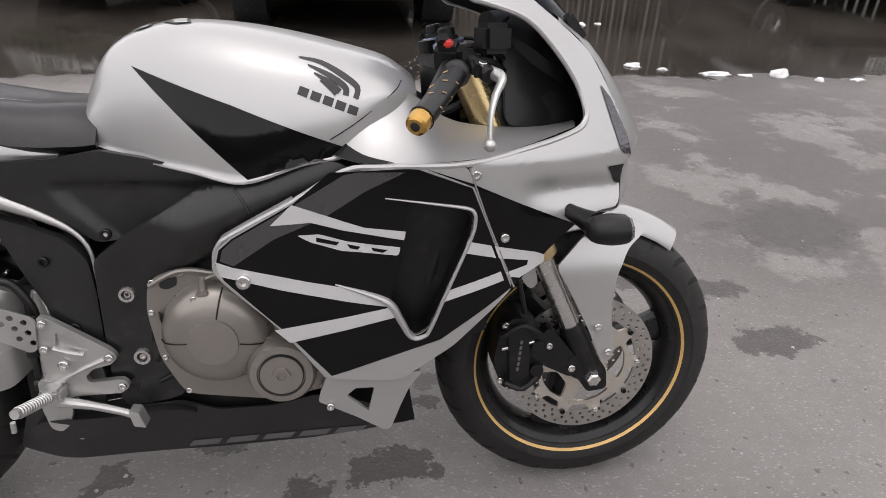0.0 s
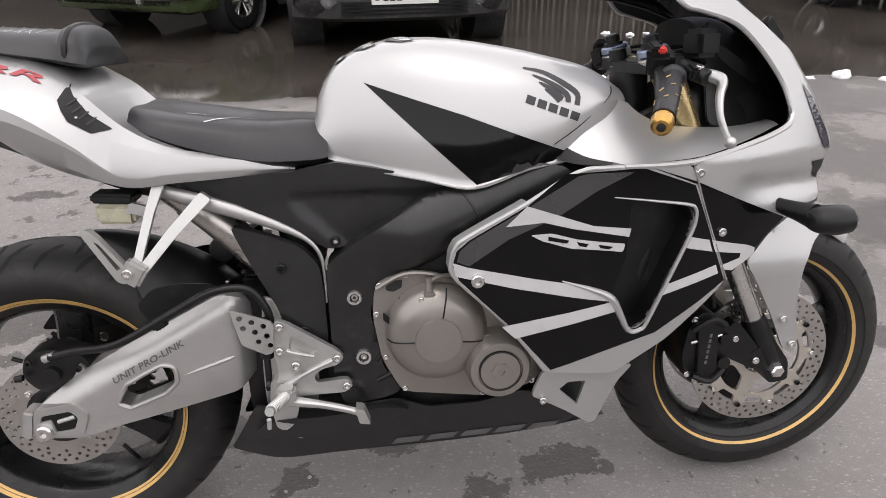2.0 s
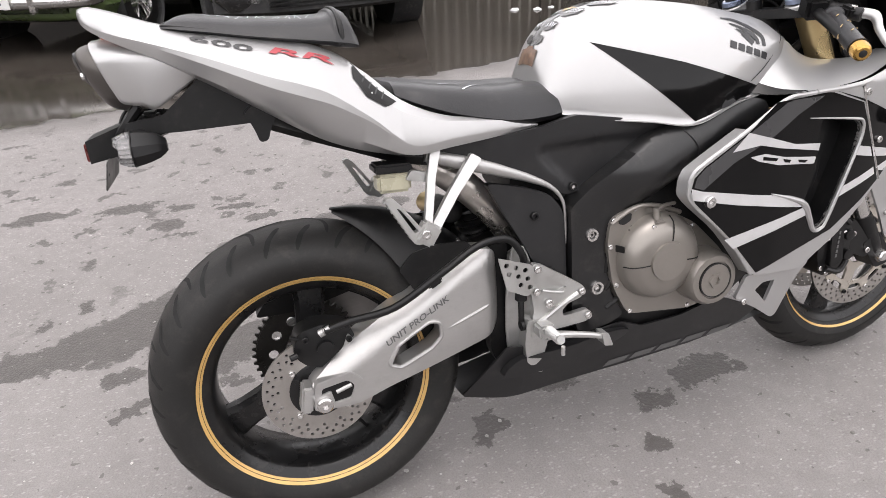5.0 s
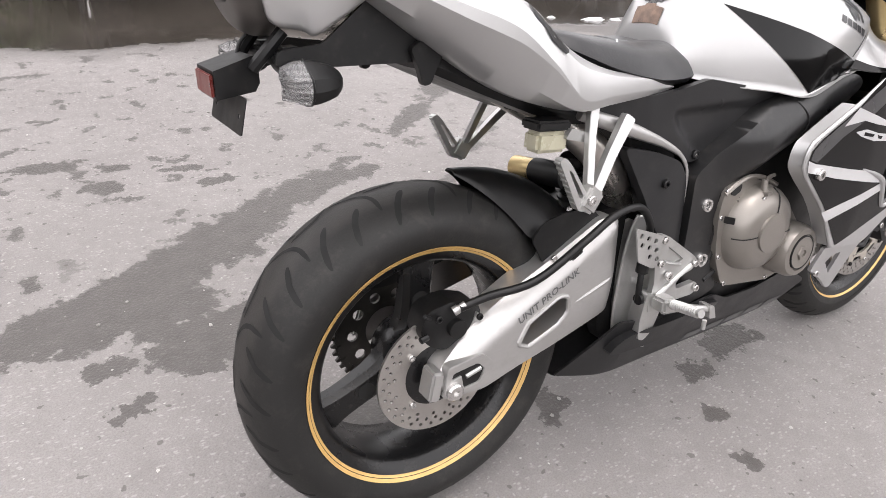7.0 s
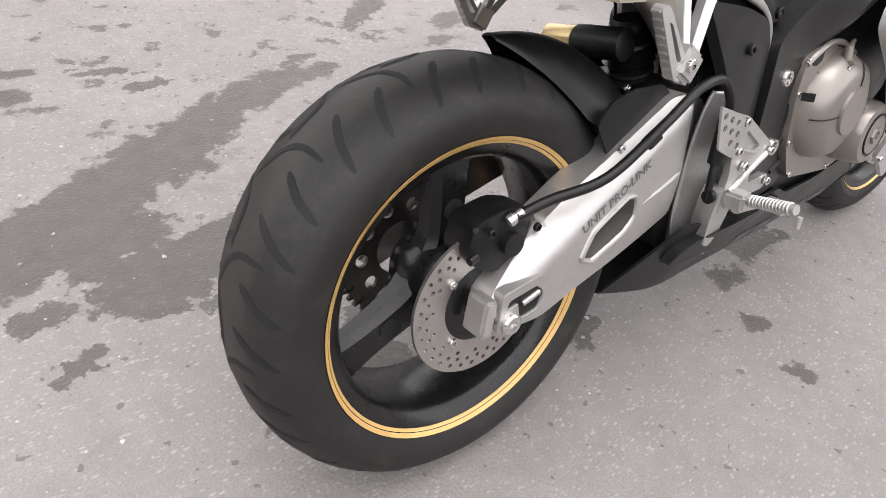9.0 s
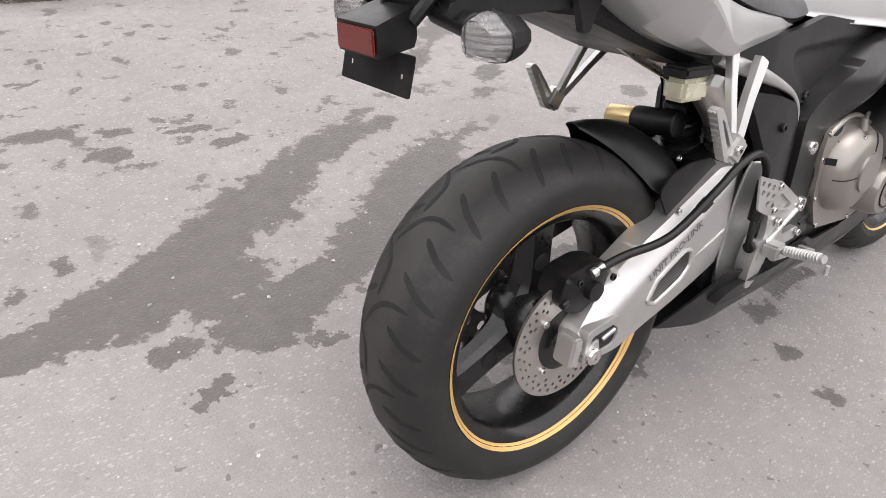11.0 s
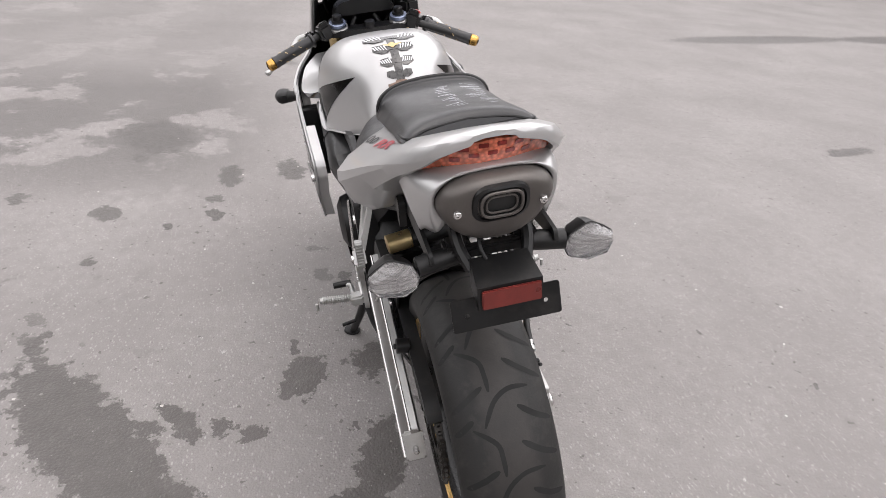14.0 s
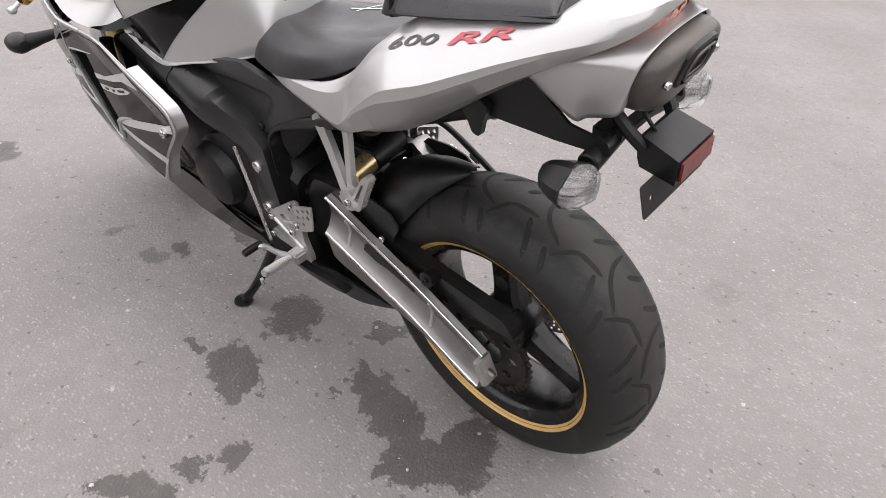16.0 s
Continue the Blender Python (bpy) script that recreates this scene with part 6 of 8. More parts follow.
part("hose_union", turned((0.010, -0.130, 0.436), (0.030, -0.134, 0.446), [(0, 0.008), (0.4, 0.008), (0.45, 0.006), (1, 0.006)], 12), CAST, rc)
part("slide_pin", rod((-0.036, -0.125, 0.400), (-0.050, -0.127, 0.398), 0.0060, 10), BLACK, rc)
bolt(rc, (-0.018, -0.130, 0.430), scale=0.8, mesh=BOLT_DARK)
bolt(rc, (0.062, -0.128, 0.412), scale=0.8, mesh=BOLT_DARK)

# Chain: two runs of links and the wraps, on the left side.
def chain_links():
    bms = []
    runs = []
    for a0, a1, z in (((-0.003, 0.416), (0.560, 0.455), 1), ((-0.003, 0.212), (0.560, 0.372), -1)):
        d = Vector((a1[0] - a0[0], 0, a1[1] - a0[1]))
        n = int(d.length / 0.0158)
        for i in range(n):
            p = Vector((a0[0], 0.095, a0[1])) + d * (i / n)
            runs.append((p, math.atan2(d.z, d.x)))
    for i in range(21):
        a = radians(95 + 172 * i / 20)
        runs.append((REAR + Vector((0.103 * math.cos(a), 0.095, 0.103 * math.sin(a))), a + math.pi / 2))
    for i, (p, a) in enumerate(runs):
        w = 0.016 if i % 2 else 0.011
        bms.append(block((0.0185, w, 0.0125), p, (0, -math.degrees(a), 0), 0.002))
    return joined(*bms)


chain = part("drive_chain", chain_links(), CHAIN_STEEL, bike, "dirty steel drive chain")
guard_part = part("chain_guard", panel([(-0.100, 0.400), (-0.070, 0.436), (0.150, 0.462), (0.330, 0.505), (0.330, 0.475), (0.150, 0.425), (0.000, 0.395)], lambda x, z: 0.116, 0.030, 1, round_by=0.012, bevel=0.003), BLACK, bike, "black chain guard")
part("guard_front", panel([(0.292, 0.556), (0.404, 0.546), (0.432, 0.500), (0.420, 0.452), (0.352, 0.446), (0.300, 0.496)], lambda x, z: 0.134 - 0.1 * max(0.0, z - 0.50), 0.050, 1, round_by=0.014, bevel=0.004), BLACK, guard_part)
part("guard_boss", rod((0.092, 0.112, 0.452), (0.092, 0.140, 0.456), 0.016, 20), BLACK, guard_part)
bolt(guard_part, (0.092, 0.1405, 0.456), (0, 1, 0.1), 0.8, BOLT_DARK)

# Shock and its gold reservoir.
part("shock", joined(rod((0.40, 0.0, 0.40), (0.36, 0.0, 0.62), 0.028, 20), turned((0.40, 0, 0.42), (0.365, 0, 0.60), [(i / 40, 0.036 + 0.006 * math.cos(i * 1.9)) for i in range(41)], 20)), BLACK, bike, "black rear shock spring")
res = part("shock_reservoir", rod((0.311, 0.053, 0.583), (0.318, -0.036, 0.590), 0.0245, 24), BLACK, bike, "shock reservoir with a gold end")
part("reservoir_cap", rod((0.306, 0.110, 0.578), (0.311, 0.052, 0.583), 0.0225, 28, 0.1), FORK_GOLD, res, "gold anodised reservoir end")
part("electrics_box", half_loft([(0.43, [(0, 0.71), (0.06, 0.70), (0.075, 0.67), (0.07, 0.62)]), (0.46, [(0, 0.72), (0.09, 0.70), (0.10, 0.66), (0.09, 0.58)]), (0.50, [(0, 0.74), (0.11, 0.72), (0.12, 0.64), (0.11, 0.54)])], 3, 2), BLACK, bike, "black under-seat box")
part("undertray", half_loft([(0.46, [(0, 0.75), (0.09, 0.745), (0.11, 0.74), (0.11, 0.70)]), (0.25, [(0, 0.76), (0.10, 0.755), (0.125, 0.745), (0.11, 0.71)]), (0.12, [(0, 0.80), (0.09, 0.79), (0.11, 0.78), (0.10, 0.755)]), (-0.02, [(0, 0.85), (0.08, 0.845), (0.098, 0.84), (0.09, 0.815)])], 3, 2), BLACK, bike, "black under-seat tray")

# ---- footrests and their plates ----
def rest_side(side):
    """Rider's footrest plate, heel guard, peg and pedal of one side."""
    plate_out = [(0.422, 0.503), (0.441, 0.496), (0.484, 0.466), (0.526, 0.436), (0.536, 0.422), (0.524, 0.409), (0.494, 0.402), (0.480, 0.389), (0.484, 0.376), (0.538, 0.380), (0.549, 0.366), (0.534, 0.353), (0.458, 0.352),
                 (0.440, 0.344), (0.413, 0.342), (0.410, 0.362), (0.420, 0.404), (0.415, 0.445)]
    hole = rounded([(0.446, 0.474), (0.494, 0.438), (0.470, 0.432), (0.442, 0.446)], 0.006)
    plate = part("footrest_plate", panel(plate_out, 0.181, 0.012, side, [hole], 0.007, 0.02, 0.003), CAST, bike, "cast aluminium footrest plate")
    part("plate_web", panel([(0.438, 0.478), (0.500, 0.436), (0.468, 0.426), (0.436, 0.440)], 0.175, 0.005, side, round_by=0.006, bevel=0), CAST, plate)
    part("plate_rib", tube([(0.430, side * 0.182, 0.376), (0.470, side * 0.1835, 0.400), (0.516, side * 0.182, 0.420)], [0.006, 0.0045, 0.005], 8, 4), CAST, plate)
    part("plate_rib", tube([(0.438, side * 0.182, 0.444), (0.462, side * 0.183, 0.436), (0.484, side * 0.182, 0.430)], 0.0035, 8, 4), CAST, plate)
    guard_holes = [circle(0.366 + 0.019 * i + 0.004 * j, 0.512 - 0.0085 * i - 0.0185 * j, 0.0050, 10) for j in range(3) for i in range(3) if not (i == 0 and j == 2)]
    part("heel_guard", panel([(0.350, 0.530), (0.416, 0.504), (0.422, 0.496), (0.416, 0.444), (0.404, 0.440), (0.364, 0.462)], 0.186, 0.004, side, guard_holes, 0.005, 0, 0.0012), CAST, plate, "drilled heel guard")
    for x, z in ((0.451, 0.414), (0.524, 0.423), (0.537, 0.367), (0.430, 0.490), (0.426, 0.444)):
        bolt(plate, (x, side * 0.183, z), (0, side, 0), 1.15 if x == 0.451 else 0.95)
    part("peg_clevis", block((0.034, 0.034, 0.028), (0.432, side * 0.198, 0.368), (0, 0, 0), 0.005), CAST, plate)
    ridges = [(0, 0.008)]
    for i in range(12):
        ridges += [(0.08 + 0.07 * i, 0.0085), (0.10 + 0.07 * i, 0.0102), (0.125 + 0.07 * i, 0.0102), (0.14 + 0.07 * i, 0.0085)]
    peg = part("rider_peg", turned((0.434, side * 0.212, 0.372), (0.418, side * 0.292, 0.392), ridges + [(1, 0.008)], 14), CAST, plate, "knurled aluminium footpeg")
    part("peg_feeler", rod((0.418, side * 0.300, 0.384), (0.417, side * 0.300, 0.366), 0.004, 10), CAST, plate)
    if side < 0:
        pedal = part("brake_pedal", tube([(0.436, -0.196, 0.352), (0.490, -0.200, 0.343), (0.540, -0.204, 0.330), (0.560, -0.206, 0.322)], [0.010, 0.007, 0.0065, 0.007], 10, 5), CAST, bike, "cast aluminium brake pedal")
        part("pedal_pad", panel([(0.550, 0.336), (0.566, 0.332), (0.576, 0.302), (0.556, 0.306)], 0.214, 0.026, -1, round_by=0.004), CAST, pedal)
        part("master_cylinder", joined(rod((0.400, -0.165, 0.425), (0.407, -0.165, 0.500), 0.012, 16), rod((0.398, -0.165, 0.365), (0.400, -0.165, 0.425), 0.006, 10), rod((0.394, -0.168, 0.372), (0.402, -0.168, 0.372), 0.011, 12)), BLACK, plate)
        part("lower_bracket", panel([(0.404, 0.388), (0.452, 0.374), (0.452, 0.340), (0.438, 0.292), (0.420, 0.276), (0.404, 0.284), (0.398, 0.330)], lambda x, z: 0.178 + 0.10 * (z - 0.34), 0.03, -1, round_by=0.010, bevel=0.006), CAST, plate, "cast footpeg bracket")
        rows = []
        for z, xa, ya, xb, yb in ((0.530, 0.405, 0.138, 0.420, 0.148), (0.500, 0.398, 0.132, 0.430, 0.152), (0.440, 0.390, 0.126, 0.440, 0.156), (0.360, 0.385, 0.122, 0.450, 0.158), (0.300, 0.386, 0.122, 0.456, 0.158), (0.264, 0.394, 0.128, 0.454, 0.156), (0.250, 0.406, 0.140, 0.444, 0.154)):
            rows.append([Vector((xa + (xb - xa) * k, -(ya + (yb - ya) * k ** 1.5), z)) for k in (0.0, 0.2, 0.45, 0.75, 1.0)])
        shield = part("heel_shield", loft(rows, closed=False, along=4, round_n=3), CAST, bike, "curved bare metal heel shield", 1.0)
        mod = shield.modifiers.new("thickness", "SOLIDIFY")
        mod.thickness = 0.003
        part("shield_rim", tube([r[0] for r in rows] + [rows[-1][2], rows[-1][4]], 0.0038, 8, 4), CAST, shield)
        # Added black sheet: stands in for the dark gap beside the swingarm.
        part("gap_boot", panel([(0.352, 0.530), (0.402, 0.530), (0.392, 0.440), (0.386, 0.340), (0.392, 0.266), (0.366, 0.262), (0.350, 0.300)], 0.112, 0.03, -1, round_by=0.012), BLACK, shield, "black sheet in place of the shaded gap")
    else:
        rod_part = part("shift_rod", rod((0.622, 0.170, 0.560), (0.560, 0.185, 0.335), 0.005, 10), CHROME, bike, "gear shift rod")
        part("shift_lever", tube([(0.440, 0.196, 0.352), (0.500, 0.205, 0.340), (0.560, 0.208, 0.330), (0.575, 0.225, 0.330)], [0.009, 0.007, 0.006, 0.007], 10, 5), CAST, rod_part)
        part("shift_tip", rod((0.575, 0.205, 0.330), (0.575, 0.255, 0.330), 0.009, 14), BLACK, rod_part)


for side in (-1, 1):
    rest_side(side)
    tuck = 0.022 if side > 0 else 0.0
    slant = lambda x, z: 0.152 - tuck + (0.748 - z) * 0.37
    hanger = part("pillion_hanger", joined(
        panel([(0.254, 0.754), (0.272, 0.750), (0.251, 0.700), (0.228, 0.624), (0.214, 0.624), (0.237, 0.704)], slant, 0.012, side, round_by=0.005, grid=0.03, bevel=0.0035),
        panel([(0.325, 0.729), (0.342, 0.717), (0.287, 0.666), (0.236, 0.610), (0.222, 0.618), (0.272, 0.675)], slant, 0.012, side, round_by=0.005, grid=0.03, bevel=0.0035),
        block((0.036, 0.026, 0.040), (0.216, side * (0.200 - tuck), 0.612), (0, 35, 0), 0.005)), CAST, bike, "V-shaped pillion footrest hanger")
    holes = [rounded([(0.165, 0.668), (0.172, 0.664), (0.200, 0.620), (0.192, 0.618)], 0.003)]
    part("pillion_peg", panel([(0.146, 0.684), (0.158, 0.688), (0.170, 0.676), (0.214, 0.612), (0.205, 0.594), (0.190, 0.598)], 0.207 - tuck, 0.015, side, holes, 0.006, 0, 0.003), CAST, hanger, "folded-up pillion peg")
    for i in range(8):
        part("peg_tooth", block((0.004, 0.013, 0.004), (0.1475 + 0.0052 * i, side * (0.199 - tuck), 0.680 - 0.0098 * i), (0, 60, 0), 0.001), CAST, hanger)
    bolt(hanger, (0.210, side * (0.212 - tuck), 0.614), (0, side, 0), 1.1)
fluid = part("brake_fluid_reservoir", block((0.062, 0.040, 0.034), (0.182, -0.128, 0.695), (0, 4, 0), 0.006), FLUID, bike, "yellowed brake fluid reservoir with a black lid")
part("reservoir_lid", block((0.068, 0.046, 0.016), (0.182, -0.128, 0.722), (0, 4, 0), 0.004), BLACK, fluid)
part("reservoir_arm", panel([(0.200, 0.700), (0.240, 0.690), (0.250, 0.704), (0.212, 0.716)], 0.156, 0.010, -1, round_by=0.004), CAST, fluid)

stand = part("side_stand", joined(tube([(0.600, 0.165, 0.275), (0.672, 0.196, 0.150), (0.745, 0.228, 0.042)], [0.014, 0.012, 0.011], 12, 5), rod((0.690, 0.208, 0.120), (0.680, 0.255, 0.118), 0.006, 10)), BLACK, bike, "black side stand")
part("stand_foot", lathe([(0.0, 0.0), (0.022, 0.0), (0.026, 0.004), (0.024, 0.010), (0.0, 0.012)], (0, 0, 0), 20, True, "Z"), BLACK, stand).matrix_basis = pose(0.750, 0.231, 0.0370, 10, 0, 0)

# ---- fairing ----
def fair_w(x, z):
    """Half-width of the fairing's side skin."""
    w = 0.259 - 1.05 * max(0.0, x - 1.11) ** 2 - 0.07 * max(0.0, 0.92 - x)
    w -= 0.42 * max(0.0, z - 0.76) + 0.09 * max(0.0, 0.52 - z)
    # A groove that opens towards the nose under the lip, over a swelling cheek.
    grow = min(1.0, max(0.0, (x - 1.185) / 0.12))
    d = z - (0.714 - 0.05 * (x - 1.215))
    groove = math.exp(-(d / 0.013) ** 2) if d > 0 else math.exp(-(d / 0.022) ** 2)
    return w - 0.015 * grow * groove + 0.010 * grow * math.exp(-((d + 0.050) / 0.030) ** 2)


SCOOP = [(1.014, 0.704), (1.110, 0.688), (1.122, 0.672), (1.116, 0.640), (1.052, 0.486), (1.031, 0.472), (1.014, 0.490), (0.988, 0.540), (1.010, 0.606)]
SIDE = [(0.722, 0.606), (0.730, 0.632), (0.752, 0.650), (0.848, 0.704), (0.925, 0.750), (1.012, 0.756), (1.110, 0.756), (1.138, 0.680), (1.190, 0.552), (1.092, 0.450), (1.004, 0.388), (0.884, 0.398), (0.815, 0.495), (0.733, 0.578)]
COWL = [(1.113, 0.757), (1.218, 0.778), (1.292, 0.797), (1.312, 0.812), (1.312, 0.830), (1.296, 0.872), (1.258, 0.924), (1.212, 0.966), (1.150, 0.986), (1.126, 0.993), (1.096, 1.024), (1.078, 1.056), (1.112, 1.052), (1.150, 1.030), (1.204, 1.008), (1.262, 0.966),
        (1.330, 0.918), (1.388, 0.846), (1.428, 0.780), (1.436, 0.752), (1.408, 0.735), (1.420, 0.700), (1.405, 0.668), (1.350, 0.668), (1.290, 0.655), (1.252, 0.614), (1.192, 0.555), (1.141, 0.680)]
COWL = [(x if x < 1.30 else 1.30 + 0.76 * (x - 1.30), z) for x, z in COWL]
BLACK_FIELD = [(0.905, 0.750), (1.020, 0.7535), (1.036, 0.752), (1.118, 0.722), (1.137, 0.676), (1.187, 0.553), (1.072, 0.465), (0.892, 0.403), (0.816, 0.497), (0.736, 0.580), (0.726, 0.606), (0.733, 0.630), (0.754, 0.648), (0.848, 0.702)]
STRIPES = [
    [(0.812, 0.668), (0.846, 0.701), (0.899, 0.683), (0.953, 0.664), (1.016, 0.656), (1.013, 0.642), (0.919, 0.661), (0.873, 0.673)],
    [(1.112, 0.637), (1.151, 0.628), (1.159, 0.607), (1.106, 0.618)],
    [(1.070, 0.533), (1.174, 0.567), (1.168, 0.583), (1.078, 0.553)],
    [(0.726, 0.611), (0.750, 0.602), (0.863, 0.577), (0.950, 0.561), (0.985, 0.545), (0.985, 0.531), (0.949, 0.537), (0.827, 0.562), (0.731, 0.587)],
    [(0.806, 0.493), (0.993, 0.530), (1.002, 0.512), (0.829, 0.469)],
]
for side in (-1, 1):
    way = (0, -side, 0)
    skin = lambda x, z: Vector((x, side * fair_w(x, z), z))
    fairing = part("side_fairing", panel(SIDE, fair_w, 0.010, side, [rounded(SCOOP, 0.012)], 0.012, 0.014, 0.003), SILVER, bike, "silver side fairing with black and grey graphics")
    cowl = part("upper_cowl", panel(COWL, fair_w, 0.010, side, (), 0.012, 0.008, 0.003), SILVER, bike, "silver upper cowl side", 1.1)
    part("cowl_lining", panel(COWL, lambda x, z: fair_w(x, z) - 0.0112, 0.002, side, (), 0.012, 0.014, 0), BLACK, cowl, "black inner lining")
    decal("black_field", BLACK_FIELD, fairing, way, BLACK_PAINT, fairing, 0.0007, 0.014, "gloss black paint field", [rounded(SCOOP, 0.012)], skin)
    decal("dark_band", [(0.733, 0.612), (0.753, 0.604), (0.817, 0.647), (0.894, 0.681), (0.955, 0.720), (1.016, 0.7485), (0.945, 0.7495), (0.925, 0.746), (0.850, 0.700), (0.756, 0.646), (0.738, 0.630)], fairing, way, DARK_STRIPE, fairing, 0.0010, 0.014, place=skin)
    for shape in STRIPES:
        decal("grey_stripe", shape, fairing, way, GREY_STRIPE, fairing, 0.0014, 0.014, place=skin)
    decal("black_field", [(1.042, 0.7545), (1.118, 0.729), (1.140, 0.680), (1.192, 0.556), (1.250, 0.613), (1.294, 0.652), (1.200, 0.692)], cowl, way, BLACK_PAINT, cowl, 0.0007, 0.014, place=skin)
    decal("grey_stripe", [(1.156, 0.627), (1.226, 0.611), (1.242, 0.604), (1.242, 0.592), (1.200, 0.569), (1.186, 0.572), (1.176, 0.580), (1.212, 0.590), (1.214, 0.598), (1.164, 0.606)], cowl, way, GREY_STRIPE, cowl, 0.0014, 0.012, place=skin)
    # A model mark of plain slanted strokes.
    decal("mark_plate", rounded([(0.851, 0.653), (0.885, 0.655), (0.927, 0.643), (0.969, 0.636), (1.008, 0.631), (1.004, 0.617), (0.952, 0.624), (0.917, 0.628), (0.871, 0.642)], 0.004), fairing, way, GREY_STRIPE, fairing, 0.0015, 0.012, place=skin)
    for bar in ([(0.880, 0.650), (0.914, 0.642), (0.910, 0.637), (0.880, 0.643)], [(0.926, 0.639), (0.946, 0.634), (0.942, 0.629), (0.930, 0.632)], [(0.962, 0.632), (0.988, 0.627), (0.980, 0.623), (0.966, 0.626)]):
        decal("mark_stroke", bar, fairing, way, BLACK_PAINT, fairing, 0.0020, 0.012, place=skin)
    # Scoop: a dark duct with a raised silver lip.
    duct = part("air_duct", sheet(rounded(SCOOP, 0.012), lambda x, z: Vector((x, side * (fair_w(x, z) - 0.050), z)), lambda x, z: Vector((x, side * (fair_w(x, z) - 0.056), z)), grid=0.03), BLACK, fairing, "black air duct")
    wall_loop = rounded(SCOOP, 0.012)
    part("duct_wall", loft([[Vector((x, side * (fair_w(x, z) - d), z)) for x, z in wall_loop] for d in (0.004, 0.028, 0.054)], caps=False, smooth=False), BLACK, fairing)
    part("duct_hose", tube([(1.05, side * 0.185, 0.50), (1.06, side * 0.195, 0.56), (1.085, side * 0.190, 0.64), (1.09, side * 0.18, 0.69)], 0.016, 12, 6), BLACK, fairing)
    lip = [(0.985, 0.709), (1.05, 0.700), (1.108, 0.691), (1.121, 0.684), (1.124, 0.670), (1.118, 0.642), (1.085, 0.562), (1.055, 0.486), (1.044, 0.473), (1.031, 0.470), (1.020, 0.478), (1.008, 0.502), (0.990, 0.535), (0.960, 0.552), (0.905, 0.572)]
    part("duct_lip", tube([Vector((x, side * (fair_w(x, z) + 0.001), z)) for x, z in lip], [0.001, 0.002, 0.003, 0.0032, 0.0032, 0.0032, 0.0032, 0.0034, 0.004, 0.0045, 0.005, 0.006, 0.007, 0.005, 0.001], 8, 4), SILVER, fairing)
    edge = [(1.112, 0.757), (0.985, 0.756), (0.925, 0.751), (0.848, 0.705), (0.752, 0.652), (0.732, 0.636), (0.724, 0.610), (0.733, 0.580), (0.815, 0.496), (0.884, 0.400)]
    part("fairing_edge", tube([Vector((x, side * (fair_w(x, z) - 0.004), z)) for x, z in edge], 0.0040, 8, 4), SILVER, fairing)
    flange_line = curve_points([(x, z, 0) for x, z in edge[3:]], 4)
    part("fairing_flange", loft([[Vector((p.x, side * (fair_w(p.x, p.y) - 0.002), p.y)) for p in flange_line], [Vector((p.x, side * (fair_w(p.x, p.y) - 0.018), p.y)) for p in flange_line],
                                 [Vector((p.x - 0.004, side * (fair_w(p.x, p.y) - 0.034), p.y)) for p in flange_line]], closed=False, smooth=False), SILVER, fairing)
    part("panel_gap", tube([Vector((x, side * (fair_w(x, z) + 0.0006), z)) for x, z in ((1.113, 0.754), (1.140, 0.678), (1.192, 0.553))], 0.0018, 6, 4), CHROME, cowl)
    part("opening_lip", tube([Vector((x, side * (fair_w(x, z) - 0.003), z)) for x, z in ((1.00, 0.757), (1.113, 0.759), (1.218, 0.780), (1.290, 0.798), (1.311, 0.815), (1.311, 0.832), (1.296, 0.872), (1.258, 0.924), (1.212, 0.966), (1.150, 0.987), (1.126, 0.994), (1.096, 1.025))], 0.005, 8, 4), SILVER, cowl)
    for x, z in ((0.766, 0.579), (1.172, 0.640), (1.123, 0.742)):
        bolt(fairing if x < 1.12 else cowl, (x, side * (fair_w(x, z) + 0.001), z), (0, side, 0), 1.5 if x < 0.8 else 0.95)
    # Upper shelf between tank and cowl, and the dark inner panel.
    shelf_rings = [[Vector((x, side * y, z)) for x, y, z in ring] for ring in (
        ((0.900, 0.176, 0.762), (0.955, 0.170, 0.806), (1.022, 0.138, 0.850)), ((0.945, 0.214, 0.754), (0.990, 0.178, 0.798), (1.045, 0.130, 0.842)),
        ((1.000, 0.232, 0.756), (1.030, 0.188, 0.786), (1.070, 0.128, 0.822)), ((1.060, 0.2385, 0.7575), (1.085, 0.190, 0.780), (1.110, 0.128, 0.803)),
        ((1.140, 0.232, 0.763), (1.155, 0.185, 0.782), (1.170, 0.127, 0.794)), ((1.220, 0.214, 0.781), (1.230, 0.170, 0.788), (1.250, 0.122, 0.792)),
        ((1.300, 0.172, 0.799), (1.310, 0.140, 0.800), (1.318, 0.105, 0.799)))]
    part("cowl_shelf", loft(shelf_rings, closed=False, along=6, round_n=5), SILVER, cowl, "", 1.0)
    flash = [[r[0].lerp(r[1], k * j) + Vector((0, side * 0.0016, 0.0016)) for j in (0.0, 0.5, 1.0)] for r, k in ((shelf_rings[0], 0.40), (shelf_rings[1], 0.22), (shelf_rings[2], 0.01))]
    part("shelf_flash", loft(flash, closed=False, along=6, round_n=3), BLACK_PAINT, cowl)
    inner = [(1.190, 0.795), (1.320, 0.785), (1.330, 0.84), (1.300, 0.900), (1.230, 0.965), (1.190, 0.970)]
    part("inner_panel", panel(inner, lambda x, z: 0.135 - 0.30 * max(0, z - 0.80) - 0.3 * max(0, x - 1.2), 0.006, side, round_by=0.02), BLACK, cowl, "black inner cowl panel")
